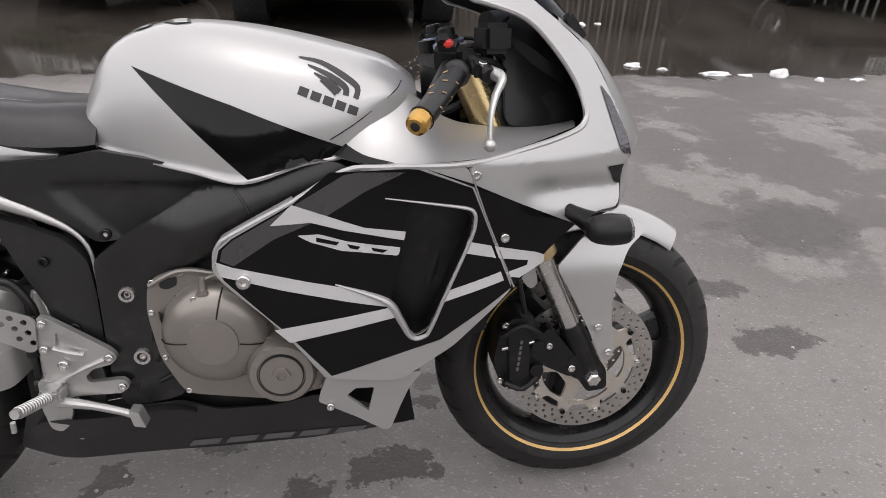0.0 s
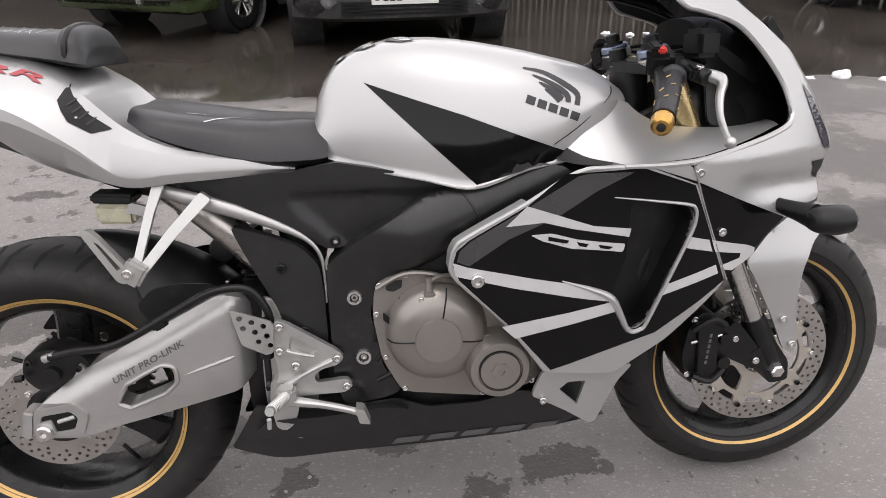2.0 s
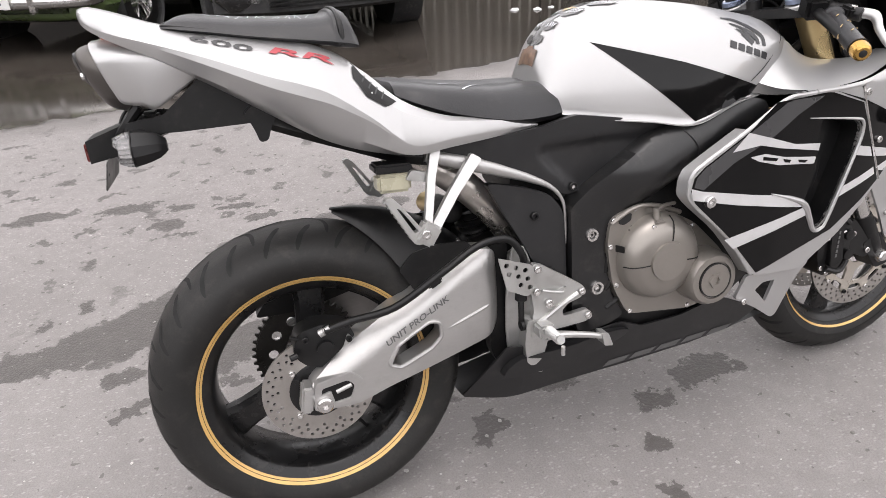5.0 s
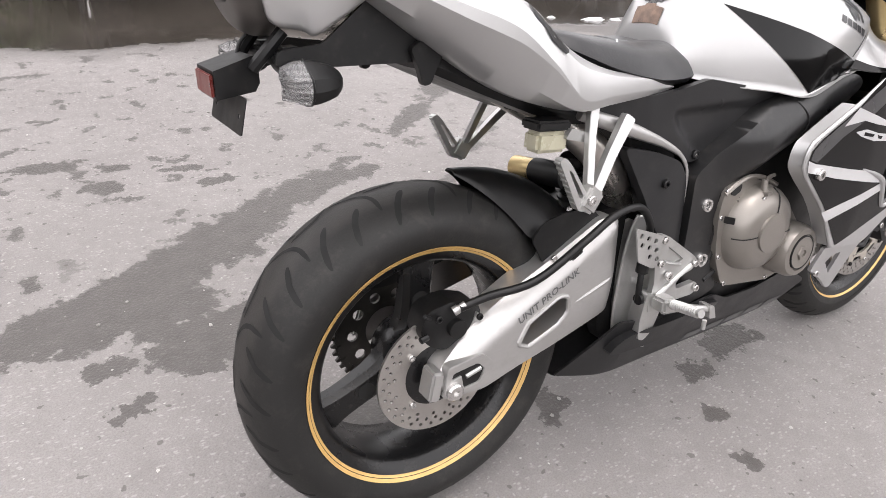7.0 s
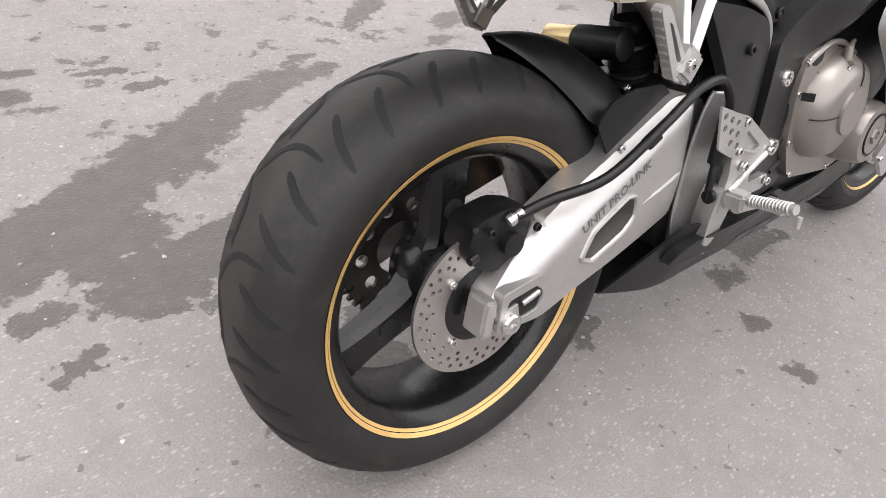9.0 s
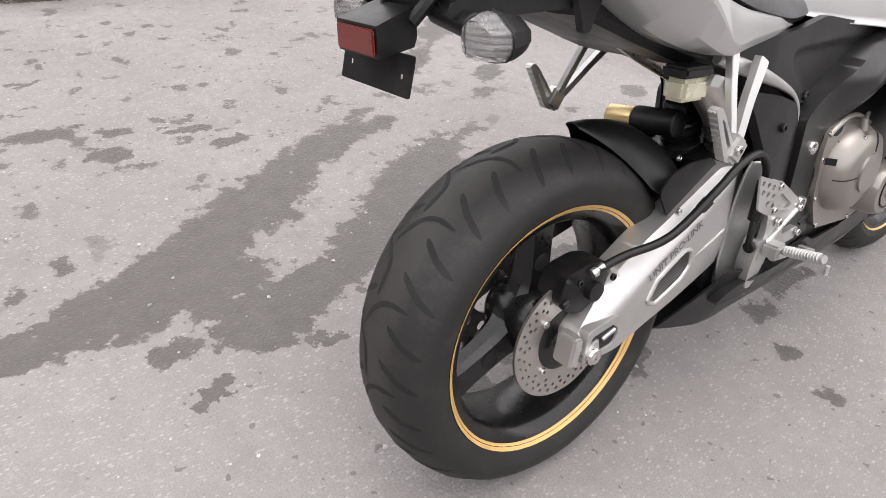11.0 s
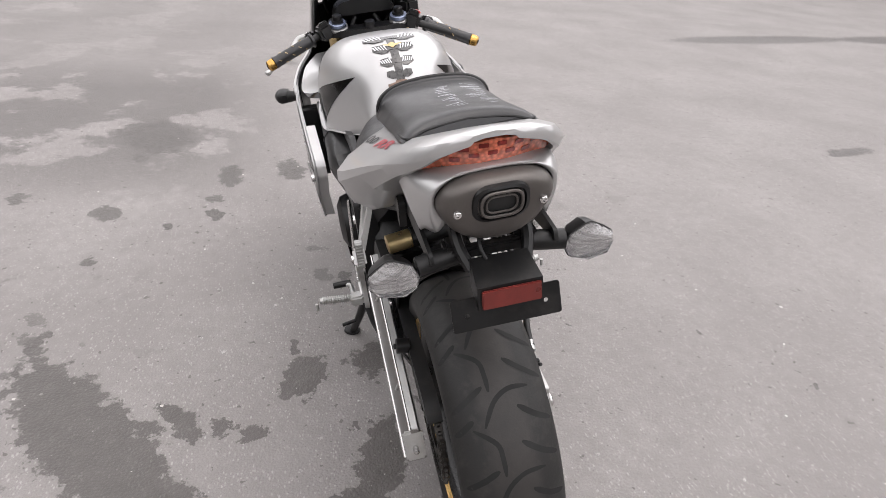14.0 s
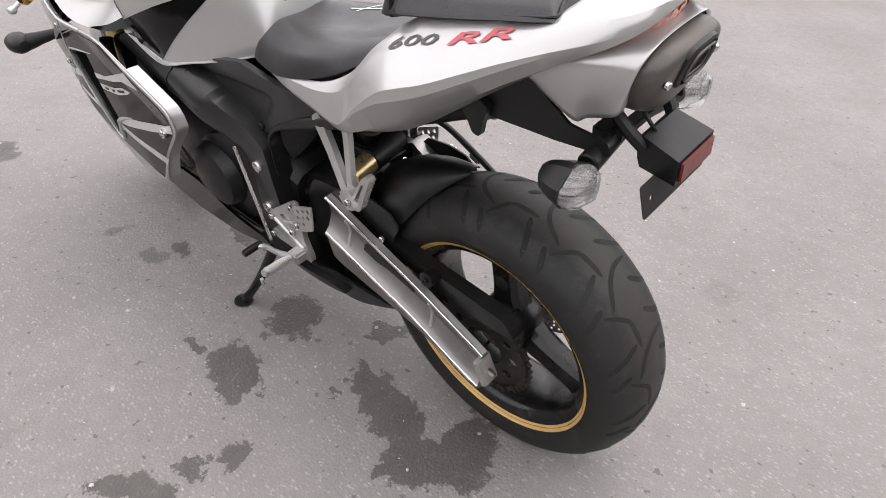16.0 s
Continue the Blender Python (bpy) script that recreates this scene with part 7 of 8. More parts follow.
    # Lower silver fin and the dark belly pan.
    fin = [(0.882, 0.394), (0.940, 0.388), (1.045, 0.396), (1.022, 0.362), (1.006, 0.318), (0.990, 0.268), (0.978, 0.264), (0.930, 0.300), (0.866, 0.340), (0.868, 0.352)]
    if side > 0:
        low_side = [(1.080, 0.330), (1.020, 0.372), (0.900, 0.404), (0.815, 0.400), (0.720, 0.345), (0.605, 0.312), (0.600, 0.290), (0.770, 0.252), (0.940, 0.244), (1.060, 0.280)]
        part("lower_side_panel", panel(low_side, lambda x, z: 0.176 + 0.16 * (z - 0.25) - 0.5 * max(0.0, 0.72 - x) ** 2, 0.008, side, round_by=0.02, grid=0.02), BLACK_PAINT, fairing, "gloss black lower side panel")
    else:
        part("lower_fin", panel(fin, lambda x, z: 0.234 - 0.20 * max(0, 0.39 - z), 0.008, side, [rounded([(0.914, 0.350), (0.930, 0.366), (0.962, 0.366), (0.951, 0.312)], 0.004)], 0.008, 0.02), SILVER, fairing, "silver lower fin with a triangular vent")
        bolt(fairing, (0.886, side * 0.224, 0.330), (0, side, 0), 0.9)
    belly_out = [(0.290, 0.180), (0.350, 0.292), (0.368, 0.326), (0.460, 0.316), (0.553, 0.314), (0.625, 0.323), (0.684, 0.294), (0.780, 0.296), (0.858, 0.320), (0.900, 0.310), (0.996, 0.258), (1.002, 0.246), (0.950, 0.206), (0.837, 0.190), (0.502, 0.178), (0.379, 0.170)]
    belly = part("belly_pan", panel(belly_out, lambda x, z: 0.122 + 0.42 * (z - 0.21) - 0.9 * max(0, 0.42 - x) ** 1.5, 0.006, side, round_by=0.010), PLASTIC, bike, "dark grey plastic belly pan")
    for bar in bar_row(0.610, 0.190, 0.950, 0.203, 0.017, 5, 0.2, 0.012):
        decal("word_bar", bar, belly, way, ARM_LETTER, belly, 0.0012, 0.03)
    part("belly_bulge", panel([(0.380, 0.300), (0.480, 0.306), (0.600, 0.316), (0.660, 0.296), (0.600, 0.270), (0.450, 0.250), (0.350, 0.244)], lambda x, z: 0.142 + 0.42 * (z - 0.21) - 0.6 * (x - 0.5) ** 2, 0.02, side, round_by=0.03, bevel=0.006), PLASTIC, belly)
    # Front indicator on a short stalk.
    ind = part("front_indicator", turned((1.268, side * 0.190, 0.676), (1.306, side * 0.290, 0.668), [(0, 0.012), (0.45, 0.0125), (0.75, 0.016), (1, 0.0205)], 18), BLACK, bike, "black front indicator")
    form = ((-1, 0.1), (-0.6, 0.85), (0.35, 1.0), (0.95, 0.45), (1.0, -0.35), (0.5, -0.95), (-0.5, -0.9), (-0.95, -0.5))
    shell = [[Vector((x, side * (0.308 + w * c), 0.667 + h * q)) for c, q in form] for x, w, h in ((1.286, 0.012, 0.012), (1.296, 0.023, 0.019), (1.322, 0.029, 0.023), (1.346, 0.027, 0.021))]
    part("indicator_shell", loft(shell, along=3, round_n=2), BLACK, ind, "", 0.7)
    lens = [[Vector((x, side * (0.308 + w * c), 0.667 + h * q)) for c, q in form] for x, w, h in ((1.346, 0.0272, 0.0212), (1.352, 0.024, 0.018), (1.356, 0.014, 0.010))]
    part("indicator_lens", loft(lens, along=1, round_n=1), CLEAR_LENS, ind, "clear lens", 0.4)
part("belly_floor", loft([[Vector((x, -w, z)), Vector((x, 0, z - 0.012)), Vector((x, w, z))] for x, w, z in ((0.30, 0.06, 0.172), (0.50, 0.105, 0.178), (0.84, 0.112, 0.190), (1.04, 0.122, 0.222))], closed=False, along=4, round_n=4), PLASTIC, bike, "belly pan floor", 1.0)

# Nose: a rounded front between the cowl sides, with the lamp glass and smoked screen.
nose_line = [(1.268, 0.962), (1.330, 0.918), (1.388, 0.846), (1.426, 0.782), (1.436, 0.752), (1.412, 0.735), (1.422, 0.700), (1.404, 0.664), (1.352, 0.664)]
nose_rings = []
for x, z in [(x if x < 1.30 else 1.30 + 0.76 * (x - 1.30), z) for x, z in nose_line]:
    w = fair_w(x, z) - 0.002
    nose_rings.append([Vector((x + (0.055 - 0.22 * max(0.0, z - 0.80)) * (1 - (j / 5 - 1) ** 2) ** 0.8, (j / 5 - 1) * w, z + 0.012 * (1 - (j / 5 - 1) ** 2))) for j in range(11)])
nose_lining = [[p + Vector((-0.014, 0, -0.004)) for p in ring] for ring in nose_rings]
nose = part("nose_cowl", loft(nose_rings, closed=False, along=3, round_n=2), SILVER, bike, "silver nose cowl with twin lamps", 1.0)
part("nose_lining", loft(nose_lining, closed=False, along=3, round_n=2), BLACK, nose, "black inner lining", 1.0)
for side in (-1, 1):
    way = (0, -side, 0)
    tgt = [o for o in bike.children if o.name.startswith("upper_cowl")][0 if side < 0 else 1]
    decal("headlamp", rounded([(1.340, 0.866), (1.362, 0.842), (1.394, 0.782), (1.400, 0.752), (1.380, 0.758), (1.362, 0.806)], 0.006), tgt, way, LAMP_GLASS, nose, 0.0015, 0.012, "dark lamp glass")
    decal("lower_vent", rounded([(1.352, 0.738), (1.398, 0.738), (1.386, 0.700), (1.374, 0.708)], 0.004), tgt, way, BLACK, nose, 0.0015, 0.012)
    part("mirror_mount", block((0.055, 0.016, 0.022), (1.306, side * 0.110, 0.950), (0, 52, 0), 0.006), BLACK, bike, "black mirror mount")
screen_rings = []
for x, z, w, lift in ((1.300, 0.942, 0.108, 0.030), (1.245, 0.982, 0.118, 0.042), (1.180, 1.012, 0.118, 0.048), (1.110, 1.030, 0.108, 0.048), (1.050, 1.038, 0.092, 0.044), (1.000, 1.042, 0.076, 0.038)):
    screen_rings.append([Vector((x + 0.04 * (1 - (j / 5 - 1) ** 2), (j / 5 - 1) * w, z - 0.018 + lift * (1 - abs(j / 5 - 1) ** 2.2))) for j in range(11)])
screen = part("windscreen", loft(screen_rings, closed=False, along=4, round_n=2), SCREEN, bike, "smoked bubble windscreen", 1.0)
for ob in (screen,):
    mod = ob.modifiers.new("thickness", "SOLIDIFY")
    mod.thickness = 0.003
part("screen_trim", tube([r[0] for r in screen_rings], 0.004, 8, 4), BLACK, screen)
part("screen_trim", tube([r[-1] for r in screen_rings], 0.004, 8, 4), BLACK, screen)
part("cockpit_tray", block((0.34, 0.250, 0.008), (1.150, 0, 0.772), (0, 0, 0), 0.002), BLACK, bike, "black tray inside the cowl")
for side in (-1, 1):
    part("cockpit_wiring", tube([(1.06, side * 0.06, 0.79), (1.12, side * 0.075, 0.82), (1.18, side * 0.06, 0.86), (1.20, side * 0.03, 0.92)], 0.009, 10, 5), BLACK, bike, "taped black wiring loom")
dash = part("instrument_panel", half_loft([(1.180, [(0, 0.975), (0.06, 0.970), (0.085, 0.955), (0.085, 0.930)]), (1.230, [(0, 0.975), (0.07, 0.970), (0.095, 0.950), (0.095, 0.900)]), (1.300, [(0, 0.930), (0.06, 0.925), (0.085, 0.905), (0.085, 0.850)])], 3, 2), BLACK, bike, "black instrument panel")
part("nose_core", half_loft([(1.16, [(0, 0.86), (0.09, 0.85), (0.115, 0.80), (0.12, 0.68)]), (1.28, [(0, 0.87), (0.09, 0.86), (0.11, 0.80), (0.12, 0.68)]), (1.40, [(0, 0.80), (0.07, 0.79), (0.09, 0.74), (0.09, 0.69)])], 3, 2), BLACK, bike, "black inner nose")

# ---- handlebars and controls ----
clamp = part("top_yoke", joined(panel(rounded([(1.060, 0.0), (1.075, 0.10), (1.105, 0.135), (1.140, 0.120), (1.150, 0.0), (1.140, -0.120), (1.105, -0.135), (1.075, -0.10)], 0.02), 0.0, 0.02, 1, (), 0, 0, 0.004)), BLACK, bike, "black top yoke")
clamp.data.transform(Matrix(((1, 0, 0, 0), (0, 0, 1, 0), (0, 1, 0, 0.905), (0, 0, 0, 1))))
part("steering_head", rod((1.105, 0, 0.72), (1.095, 0, 0.900), 0.035, 24), FRAME_BLACK, clamp)
part("ignition_lock", rod((1.075, 0, 0.905), (1.072, 0, 0.925), 0.016, 20), BLACK, clamp)
for side in (-1, 1):
    part("fork_cap", turned((1.108, side * 0.094, 0.905), (1.102, side * 0.094, 0.918), [(0, 0.029), (0.8, 0.029), (1, 0.027)], 28), CAST, clamp, "silver clamp collar")
    part("adjuster_ring", turned((1.102, side * 0.094, 0.918), (1.099, side * 0.094, 0.929), [(0, 0.0265), (0.8, 0.0265), (1, 0.024)], 28), BLUE_ALU, clamp, "blue fork adjuster")
    part("adjuster_knob", turned((1.099, side * 0.094, 0.929), (1.094, side * 0.094, 0.950), [(0, 0.018), (0.3, 0.018), (0.34, 0.014), (0.9, 0.014), (1, 0.011)], 20), BLACK, clamp)
    inner_p, outer_p = Vector((1.109 - side * 0.005, side * 0.158, 0.893)), Vector((1.052 + side * 0.016, side * 0.302, 0.838 + side * 0.004))
    bar = part("handlebar", rod((1.112, side * 0.098, 0.916), inner_p.lerp(outer_p, 0.98), 0.011, 16), BLACK, bike, "clip-on handlebar with a patterned grip")
    grip_prof = [(0, 0.021), (0.05, 0.022), (0.08, 0.0175)] + [(0.12 + 0.08 * i, 0.0170 + 0.0006 * (i % 2)) for i in range(11)] + [(1, 0.019)]
    g0 = inner_p.lerp(outer_p, 0.12)
    part("grip", turned(g0, outer_p, grip_prof, 20), VINYL, bar, "black patterned rubber grip")
    d = (outer_p - g0).normalized()
    s1 = d.cross(Vector((0, 0, 1))).normalized()
    s2 = d.cross(s1)
    for i in range(18):
        a = i * 2.4
        p = g0 + d * (0.025 + 0.0055 * i) + (s1 * math.cos(a) + s2 * math.sin(a)) * 0.0178
        q = p + d * 0.006 + (s2 * math.cos(a) - s1 * math.sin(a)) * 0.006
        part("grip_fleck", tube([p, p.lerp(q, 0.5), q], 0.0011, 5, 1), FLECK, bar)
    part("bar_end", turned(outer_p, outer_p + d * 0.024, [(0, 0.0155), (0.1, 0.0172), (0.55, 0.0172), (0.85, 0.0155), (1, 0.0115)], 24), GOLD, bar, "gold bar-end weight")
    part("bar_end_screw", turned(outer_p + d * 0.0235, outer_p + d * 0.0256, [(0, 0.007), (0.6, 0.007), (1, 0.0055)], 12), SOOT_HOLE_BLACK, bar)
    part("switch_housing", joined(block((0.044, 0.044, 0.046), Vector((1.096, side * 0.138, 0.906)), (side * -22, 0, 20 * side), 0.008), block((0.02, 0.03, 0.014), (1.085, side * 0.140, 0.930), (side * -22, 0, 0), 0.003)), BLACK, bar)
    if side < 0:
        part("stop_switch", block((0.014, 0.020, 0.009), (1.092, -0.154, 0.927), (22, 0, -15), 0.003), RED_PLASTIC, bar, "red stop switch")
        mc = part("brake_master_cylinder", joined(rod((1.125, -0.13, 0.905), (1.150, -0.205, 0.882), 0.013, 16), block((0.03, 0.03, 0.03), (1.118, -0.140, 0.905), (0, 0, 20), 0.005)), BLACK, bar)
        part("fluid_cup", block((0.052, 0.044, 0.046), (1.164, -0.142, 0.935), (0, 0, 20), 0.008), BLACK, bar)
    lever_pts = [(1.146, side * 0.188, 0.889), (1.164, side * 0.220, 0.880), (1.150, side * 0.246, 0.856), (1.139, side * 0.274, 0.832), (1.131, side * 0.310, 0.811), (1.129, side * 0.326, 0.804)]
    lever = part("lever", tube(lever_pts, [0.0095, 0.0105, 0.0080, 0.0062, 0.0052, 0.0050], 10, 6, 0.7), CAST, bar, "silver hand lever")
    ball = bmesh.new()
    bmesh.ops.create_uvsphere(ball, u_segments=16, v_segments=10, radius=0.0088)
    ball.transform(Matrix.Translation((1.128, side * 0.331, 0.801)) @ Matrix.Diagonal((1, 1.15, 1, 1)))
    part("lever_ball", ball, CAST, bar)
    part("lever_perch", block((0.026, 0.030, 0.022), (1.136, side * 0.184, 0.892), (side * -20, 0, 0), 0.005), BLACK, bar)
    bolt(bar, (1.140, side * 0.192, 0.8975), (0.1, side * 0.3, 0.9), 0.9)
    for k in range(3):
        part("cable", tube([(1.10, side * (0.12 + 0.012 * k), 0.915), (1.17, side * (0.11 + 0.01 * k), 0.925 - 0.014 * k), (1.21, side * 0.07, 0.90 - 0.02 * k), (1.16, side * 0.04, 0.83)], 0.004, 8, 5), BLACK, bar)

# ---- parked cars, fence, snow beyond the yard ----


def car_wheel(car, x, y, r, w, side, rim_paint):
    tyre = part("wheel", lathe([(r * 0.62, w / 2), (r * 0.72, w * 0.5), (r * 0.93, w * 0.48), (r, w * 0.36), (r, -w * 0.36), (r * 0.93, -w * 0.48), (r * 0.72, -w * 0.5), (r * 0.62, -w / 2)], (x, y, r), 48), RUBBER, car, "car wheel")
    pieces = [lathe([(r * 0.64, side * w * 0.46), (r * 0.60, side * w * 0.47), (r * 0.54, side * w * 0.2), (r * 0.54, -side * w * 0.3), (r * 0.64, -side * w * 0.3)], (x, y, r), 40),
              lathe([(0.0, side * w * 0.42), (r * 0.14, side * w * 0.42), (r * 0.18, side * w * 0.34), (r * 0.18, side * w * 0.1), (0.0, side * w * 0.1)], (x, y, r), 20)]
    for i in range(5):
        a = 2 * math.pi * i / 5 + 0.3
        for da in (-0.16, 0.16):
            p0 = Vector((x + r * 0.15 * math.cos(a), y + side * w * 0.36, r + r * 0.15 * math.sin(a)))
            p1 = Vector((x + r * 0.58 * math.cos(a + da), y + side * w * 0.38, r + r * 0.58 * math.sin(a + da)))
            pieces.append(tube([p0, p0.lerp(p1, 0.5), p1], r * 0.045, 8, 2))
    part("rim", joined(*pieces), rim_paint, tyre, "alloy rim")
    part("brake_backing", lathe([(0.0, -side * 0.01), (r * 0.5, -side * 0.01), (r * 0.5, -side * 0.03), (0.0, -side * 0.03)], (x, y, r), 24), BLACK, tyre)


def build_car(name, label, m, paint, length, width, height, tall, wheel_r, chrome_bumper, rim_paint):
    """A car with its nose at x = 0 pointing to -x, standing on z = 0."""
    car = thing(name, label, "car", m)
    hw, z0 = width / 2, 0.30 if tall else 0.24
    bz = 1.02 if tall else 0.82
    st = [(0.02, hw * 0.78, z0 + 0.10, bz - 0.28), (0.10, hw * 0.92, z0 + 0.02, bz - 0.16), (0.45, hw * 0.98, z0, bz - 0.04), (1.2, hw, z0, bz + 0.04), (length * 0.6, hw, z0, bz + 0.06), (length - 0.4, hw * 0.98, z0, bz + 0.04), (length - 0.06, hw * 0.92, z0 + 0.04, bz - 0.06), (length, hw * 0.80, z0 + 0.12, bz - 0.16)]
    body = part("body", half_loft([(x, [(0, b + 0.03), (w * 0.6, b + 0.02), (w * 0.92, b - 0.04), (w, b - 0.22), (w * 0.99, a + 0.2), (w * 0.93, a)]) for x, w, a, b in st], 4, 2), paint, car, "", 0.8)
    cabin = [(1.15 if tall else 1.35, hw * 0.80, bz + 0.02, bz + 0.05), (1.75 if tall else 1.95, hw * 0.74, bz, height - 0.04), (length * 0.62, hw * 0.74, bz, height), (length - 0.55, hw * 0.74, bz, height - 0.05), (length - (0.12 if tall else 0.5), hw * 0.76, bz, bz + 0.10)]
    part("cabin_glass", half_loft([(x, [(0, b), (w * 0.7, b - 0.005), (w * 0.95, b - 0.05), (w * 1.06, (a + b) / 2), (w * 1.14, a)]) for x, w, a, b in cabin], 4, 2), CAR_GLASS, car, "dark glazed cabin", 0.8)
    part("roof", half_loft([(x, [(0, b + 0.012), (w * 0.7, b + 0.006), (w * 0.93, b - 0.04), (w * 0.95, b - 0.06)]) for x, w, a, b in cabin[1:4]], 4, 2, bottom=False), paint, car, "", 0.8)
    for side in (-1, 1):
        for x in (0.85, length - 0.85):
            part("wheel_arch", lathe([(wheel_r * 1.12, side * 0.0), (wheel_r * 1.18, side * 0.02), (wheel_r * 1.18, -side * 0.25), (0.0, -side * 0.25), (0.0, -side * 0.24), (wheel_r * 1.12, -side * 0.24)], (x, side * hw * 1.0, wheel_r + 0.01), 40), CAR_PLASTIC, car)
            car_wheel(car, x, side * (hw - 0.11), wheel_r, 0.20, side, rim_paint)
        part("door_line", tube([(1.5, side * hw * 1.001, bz - 0.1), (1.48, side * hw * 1.004, bz - 0.35), (1.55, side * hw, z0 + 0.12)], 0.004, 6, 3), CAR_PLASTIC, car)
        part("side_mirror", block((0.10, 0.18, 0.13), (1.45, side * (hw + 0.08), bz + 0.14), (0, 0, 0), 0.03), paint, car)
        part("headlight", block((0.10, 0.30, 0.16), (0.07, side * hw * 0.70, bz - 0.24), (0, 12, side * 16), 0.03), CLEAR_LENS, car, "headlight")
        if not chrome_bumper:
            part("fog_light", lathe([(0.0, -0.028), (0.045, -0.02), (0.058, 0.0), (0.066, 0.006), (0.066, 0.03), (0.0, 0.03)], (-0.02, side * 0.585, 0.45), 24, True, "X"), CLEAR_LENS, car, "round fog light")
    bumper_z = 0.43 if tall else 0.42
    if chrome_bumper:
        bumper = part("bumper", tube([(0.22, -hw * 0.99, bumper_z), (0.02, -hw * 0.90, bumper_z), (-0.07, -hw * 0.4, bumper_z), (-0.08, 0, bumper_z), (-0.07, hw * 0.4, bumper_z), (0.02, hw * 0.90, bumper_z), (0.22, hw * 0.99, bumper_z)], 0.055, 12, 6), CHROME, car, "chrome bumper")
        for side in (-1, 1):
            part("overrider", block((0.06, 0.05, 0.16), (-0.10, side * 0.42, bumper_z), (0, 0, 0), 0.015), CHROME, bumper)
    else:
        prof = [(0.0, 0.28), (-0.05, 0.31), (-0.06, 0.42), (-0.05, 0.55), (0.0, 0.60), (0.10, 0.60), (0.10, 0.28)]
        rings = []
        for j in range(9):
            u = j / 4 - 1
            rings.append([Vector((x + 0.24 * abs(u) ** 3, u * hw * 0.97, z)) for x, z in prof])
        bumper = part("bumper", loft(rings, along=2, round_n=1), CAR_PLASTIC, car, "black plastic bumper")
        for i in range(4):
            part("grille_slat", block((0.03, 1.0, 0.014), (-0.052, 0, 0.345 + 0.028 * i), (0, 0, 0), 0.004), BLACK, bumper)
    part("upper_grille", block((0.05, hw * 0.9, 0.12), (0.02, 0, bz - 0.26), (0, 8, 0), 0.02), BLACK, car)
    plate = part("number_plate", block((0.008, 0.52, 0.112), (-0.068 if not chrome_bumper else -0.142, 0, 0.47 if not chrome_bumper else 0.44), (0, 0, 0), 0.002), PLATE_WHITE, car, "white number plate with plain dark bars")
    px = -0.0735 if not chrome_bumper else -0.1475
    pz = 0.47 if not chrome_bumper else 0.44
    for y, w, h in ((0.215, 0.030, 0.050), (0.150, 0.038, 0.060), (0.098, 0.038, 0.060), (0.046, 0.038, 0.060), (-0.015, 0.030, 0.050), (-0.062, 0.030, 0.050), (-0.170, 0.050, 0.045)):
        part("plate_bar", block((0.002, w, h), (px, y, pz), (0, 0, 0), 0), DECAL_BLACK, plate)
    part("underbody", block((length - 0.5, width - 0.35, 0.10), (length / 2, 0, z0 + 0.02), (0, 0, 0), 0.03), BLACK, car)
    return car


build_car("parked_suv", "black parked SUV with round fog lights and a plastic bumper", pose(0.86, 4.40, 0, 0, 0, 93), CAR_BLACK, 4.5, 1.82, 1.70, True, 0.36, False, CHROME)
build_car("parked_sedan", "green parked saloon car with a chrome bumper", pose(-1.72, 5.42, 0, 0, 0, 65), CAR_GREEN, 4.1, 1.62, 1.42, False, 0.30, True, CHROME)
build_car("parked_car", "black parked car at the far side of the yard", pose(6.6, 5.6, 0, 0, 0, 88), CAR_BLACK, 4.4, 1.80, 1.60, True, 0.35, False, CHROME)


def build_fence():
    fence = thing("fence", "long grey profiled steel sheet fence behind the cars", "fence", pose(0, 10.2, 0))
    for k in range(9):
        x0 = -16 + 3.6 * k
        bm = bmesh.new()
        rows = []
        n = 18
        prof = []
        for i in range(n):
            for dx, dy in ((0.0, 0.0), (0.07, 0.0), (0.10, 0.035), (0.17, 0.035)):
                prof.append((x0 + 0.2 * i + dx, dy))
        for x, y in prof:
            rows.append((bm.verts.new((x, y, 0.04)), bm.verts.new((x, y, 2.35))))
        for a, b in zip(rows, rows[1:]):
            bm.faces.new((a[0], b[0], b[1], a[1]))
        bmesh.ops.solidify(bm, geom=bm.faces[:], thickness=0.002)
        part("fence_sheet", bm, FENCE, fence, "", 0.3)
        part("fence_post", block((0.08, 0.08, 2.4), (x0, 0.09, 1.2), (0, 0, 0), 0.006), CAR_PLASTIC, fence)
    part("fence_rail", block((32.4, 0.04, 0.05), (0.2, 0.065, 1.9), (0, 0, 0), 0.005), CAR_PLASTIC, fence)
    part("fence_rail", block((32.4, 0.04, 0.05), (0.2, 0.065, 0.5), (0, 0, 0), 0.005), CAR_PLASTIC, fence)


build_fence()

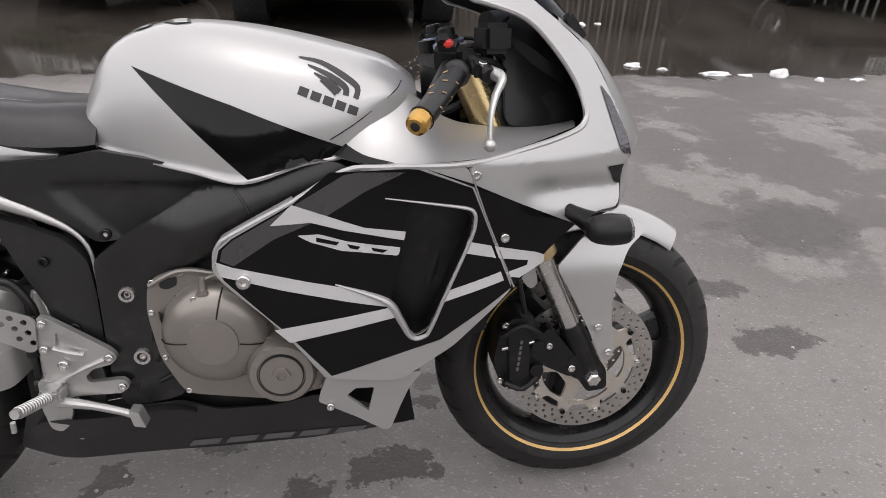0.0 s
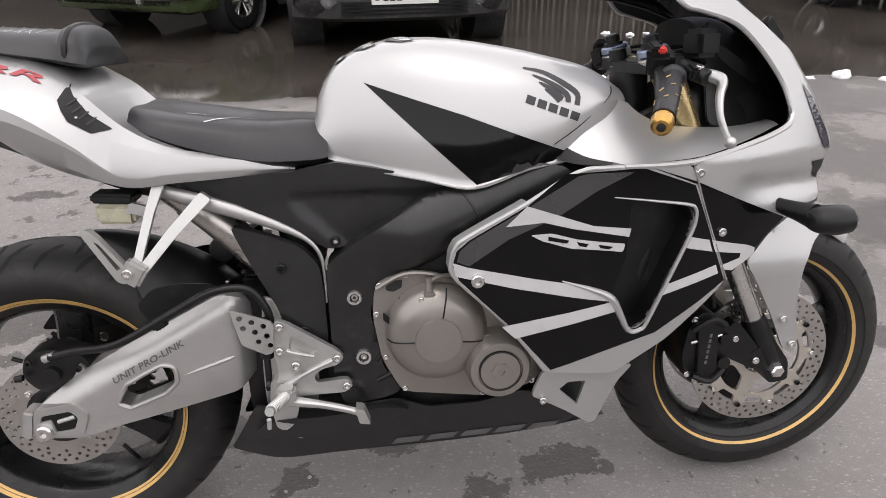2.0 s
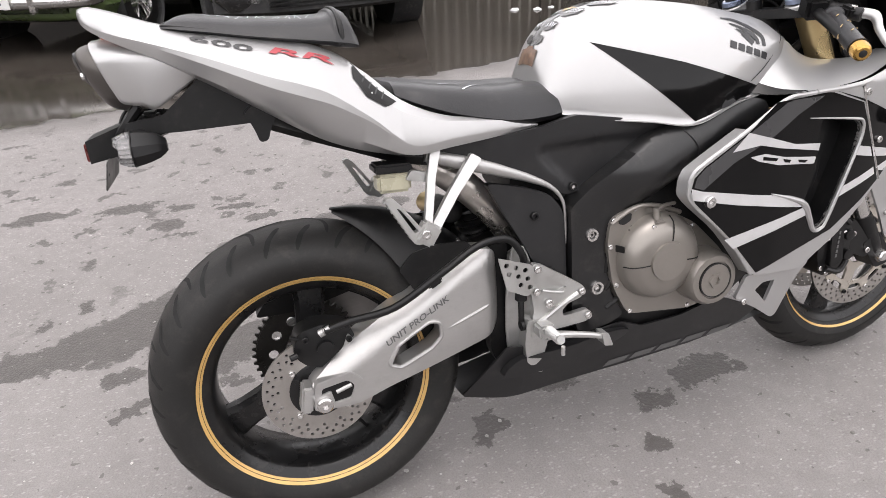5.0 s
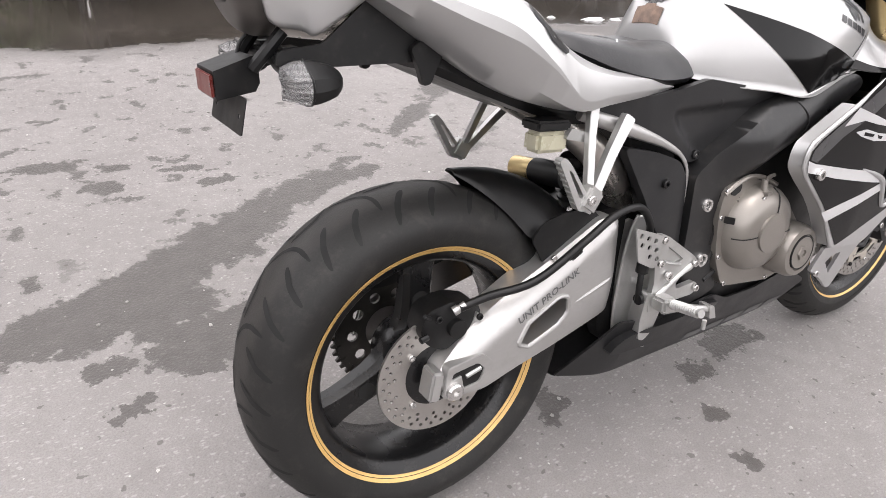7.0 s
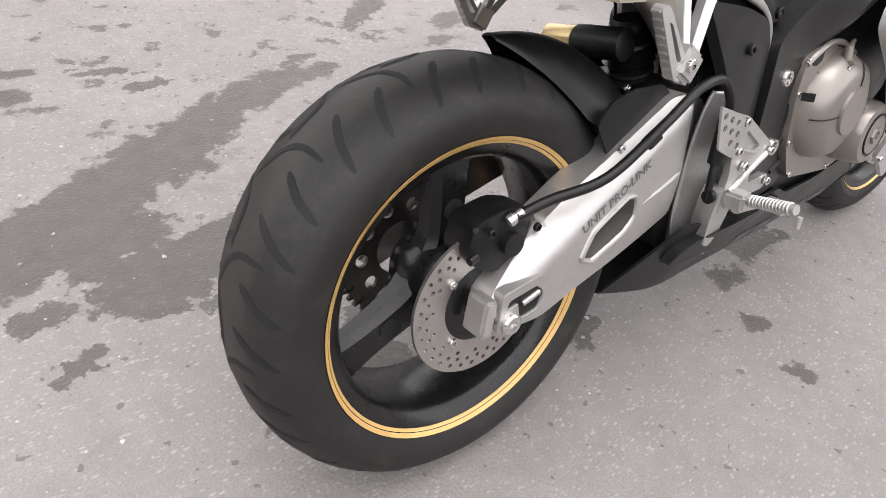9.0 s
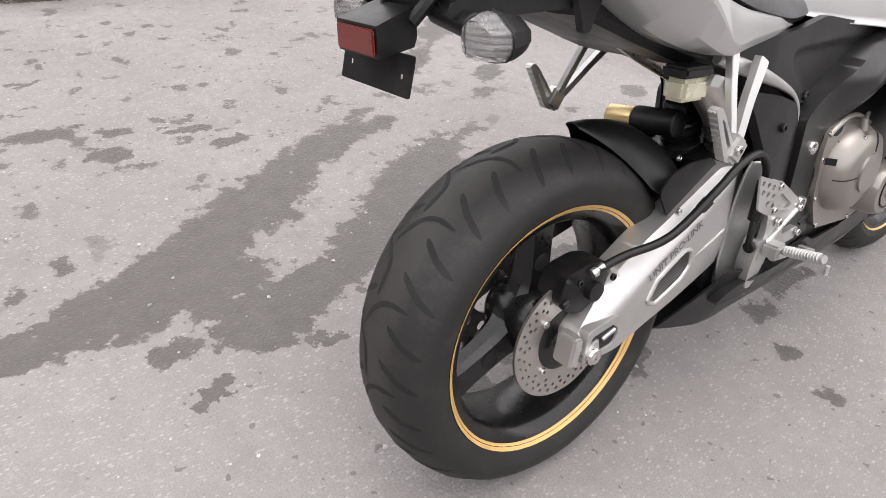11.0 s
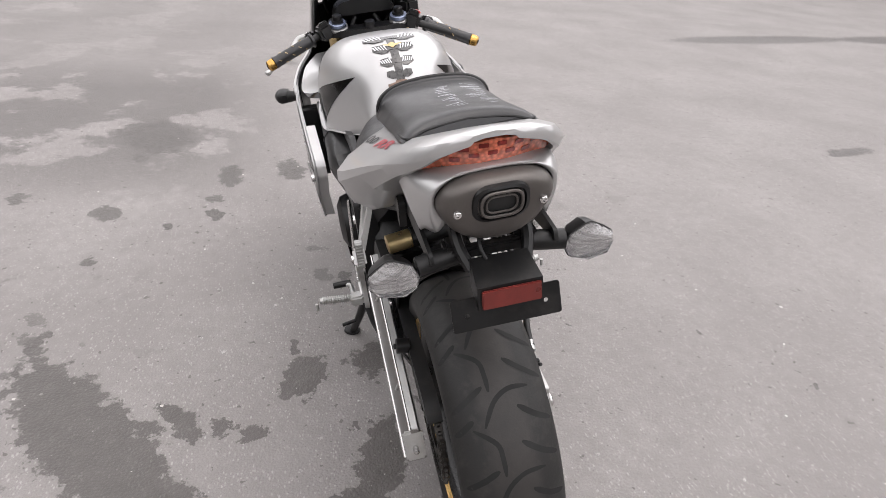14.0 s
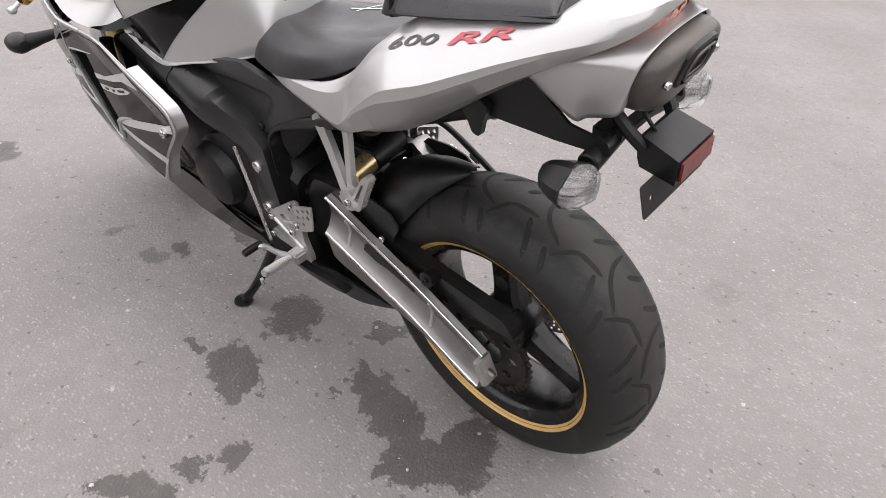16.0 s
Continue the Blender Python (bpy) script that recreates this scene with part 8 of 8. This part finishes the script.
# Added backdrop slab that keeps the space behind the cars dark.
wall = bmesh.new()
bmesh.ops.create_cube(wall, size=1.0)
wall.transform(Matrix.Translation((-7.3, 9.6, 1.5)) @ Matrix.Diagonal((18.0, 0.3, 3.0, 1)))
tagged(new("wall_north", mesh_of("wall_north", wall, DARK_BACKDROP)), "dark backdrop added behind the parked cars", "wall", kind="structure")

# Unseen walls, added to keep low sky out of glossy and upright faces.
for name, place, size in (("wall_south", (2.0, -16.0, 2.25), (44.0, 0.4, 4.5)), ("wall_west", (-15.0, 1.0, 2.5), (0.4, 34.0, 5.0)), ("wall_east", (22.0, 1.0, 2.5), (0.4, 34.0, 5.0))):
    bm = bmesh.new()
    bmesh.ops.create_cube(bm, size=1.0)
    bm.transform(Matrix.Translation(place) @ Matrix.Diagonal((*size, 1)))
    tagged(new(name, mesh_of(name, bm, UNSEEN_WALL)), "plain grey unseen wall added to block low sky light", "wall", kind="structure")


def snow_lump(x, y, rx, ry, h, seed):
    bm = bmesh.new()
    bmesh.ops.create_icosphere(bm, subdivisions=3, radius=1.0)
    for v in bm.verts:
        k = 1.0 + 0.55 * noise.noise(v.co * 1.6 + Vector((seed * 7.1, 0, 0))) + 0.2 * noise.noise(v.co * 4.5 + Vector((0, seed * 3.3, 0)))
        v.co = Vector((x + v.co.x * rx * k, y + v.co.y * ry * k, max(-0.004, v.co.z * h * k)))
    ob = new("snow_lump", mesh_of("snow_lump", bm, SNOW, 3.0))
    return tagged(ob, "small melting lump of dirty snow at the puddle", "snow", "snow lumps by the puddle")


for i, (x, y, rx, ry, h) in enumerate(((2.90, 3.56, 0.10, 0.05, 0.05), (3.08, 3.46, 0.05, 0.03, 0.03), (3.42, 3.34, 0.17, 0.06, 0.04), (3.62, 3.30, 0.08, 0.04, 0.03), (3.86, 3.30, 0.09, 0.07, 0.10), (4.10, 3.18, 0.05, 0.04, 0.05),
                                        (4.40, 3.20, 0.09, 0.04, 0.03), (2.17, 3.50, 0.10, 0.06, 0.05), (2.75, 5.10, 0.07, 0.05, 0.04), (2.95, 5.00, 0.06, 0.05, 0.04), (3.12, 5.05, 0.05, 0.04, 0.03))):
    snow_lump(x, y, rx * 0.62, ry * 0.7, h * 0.5, i)
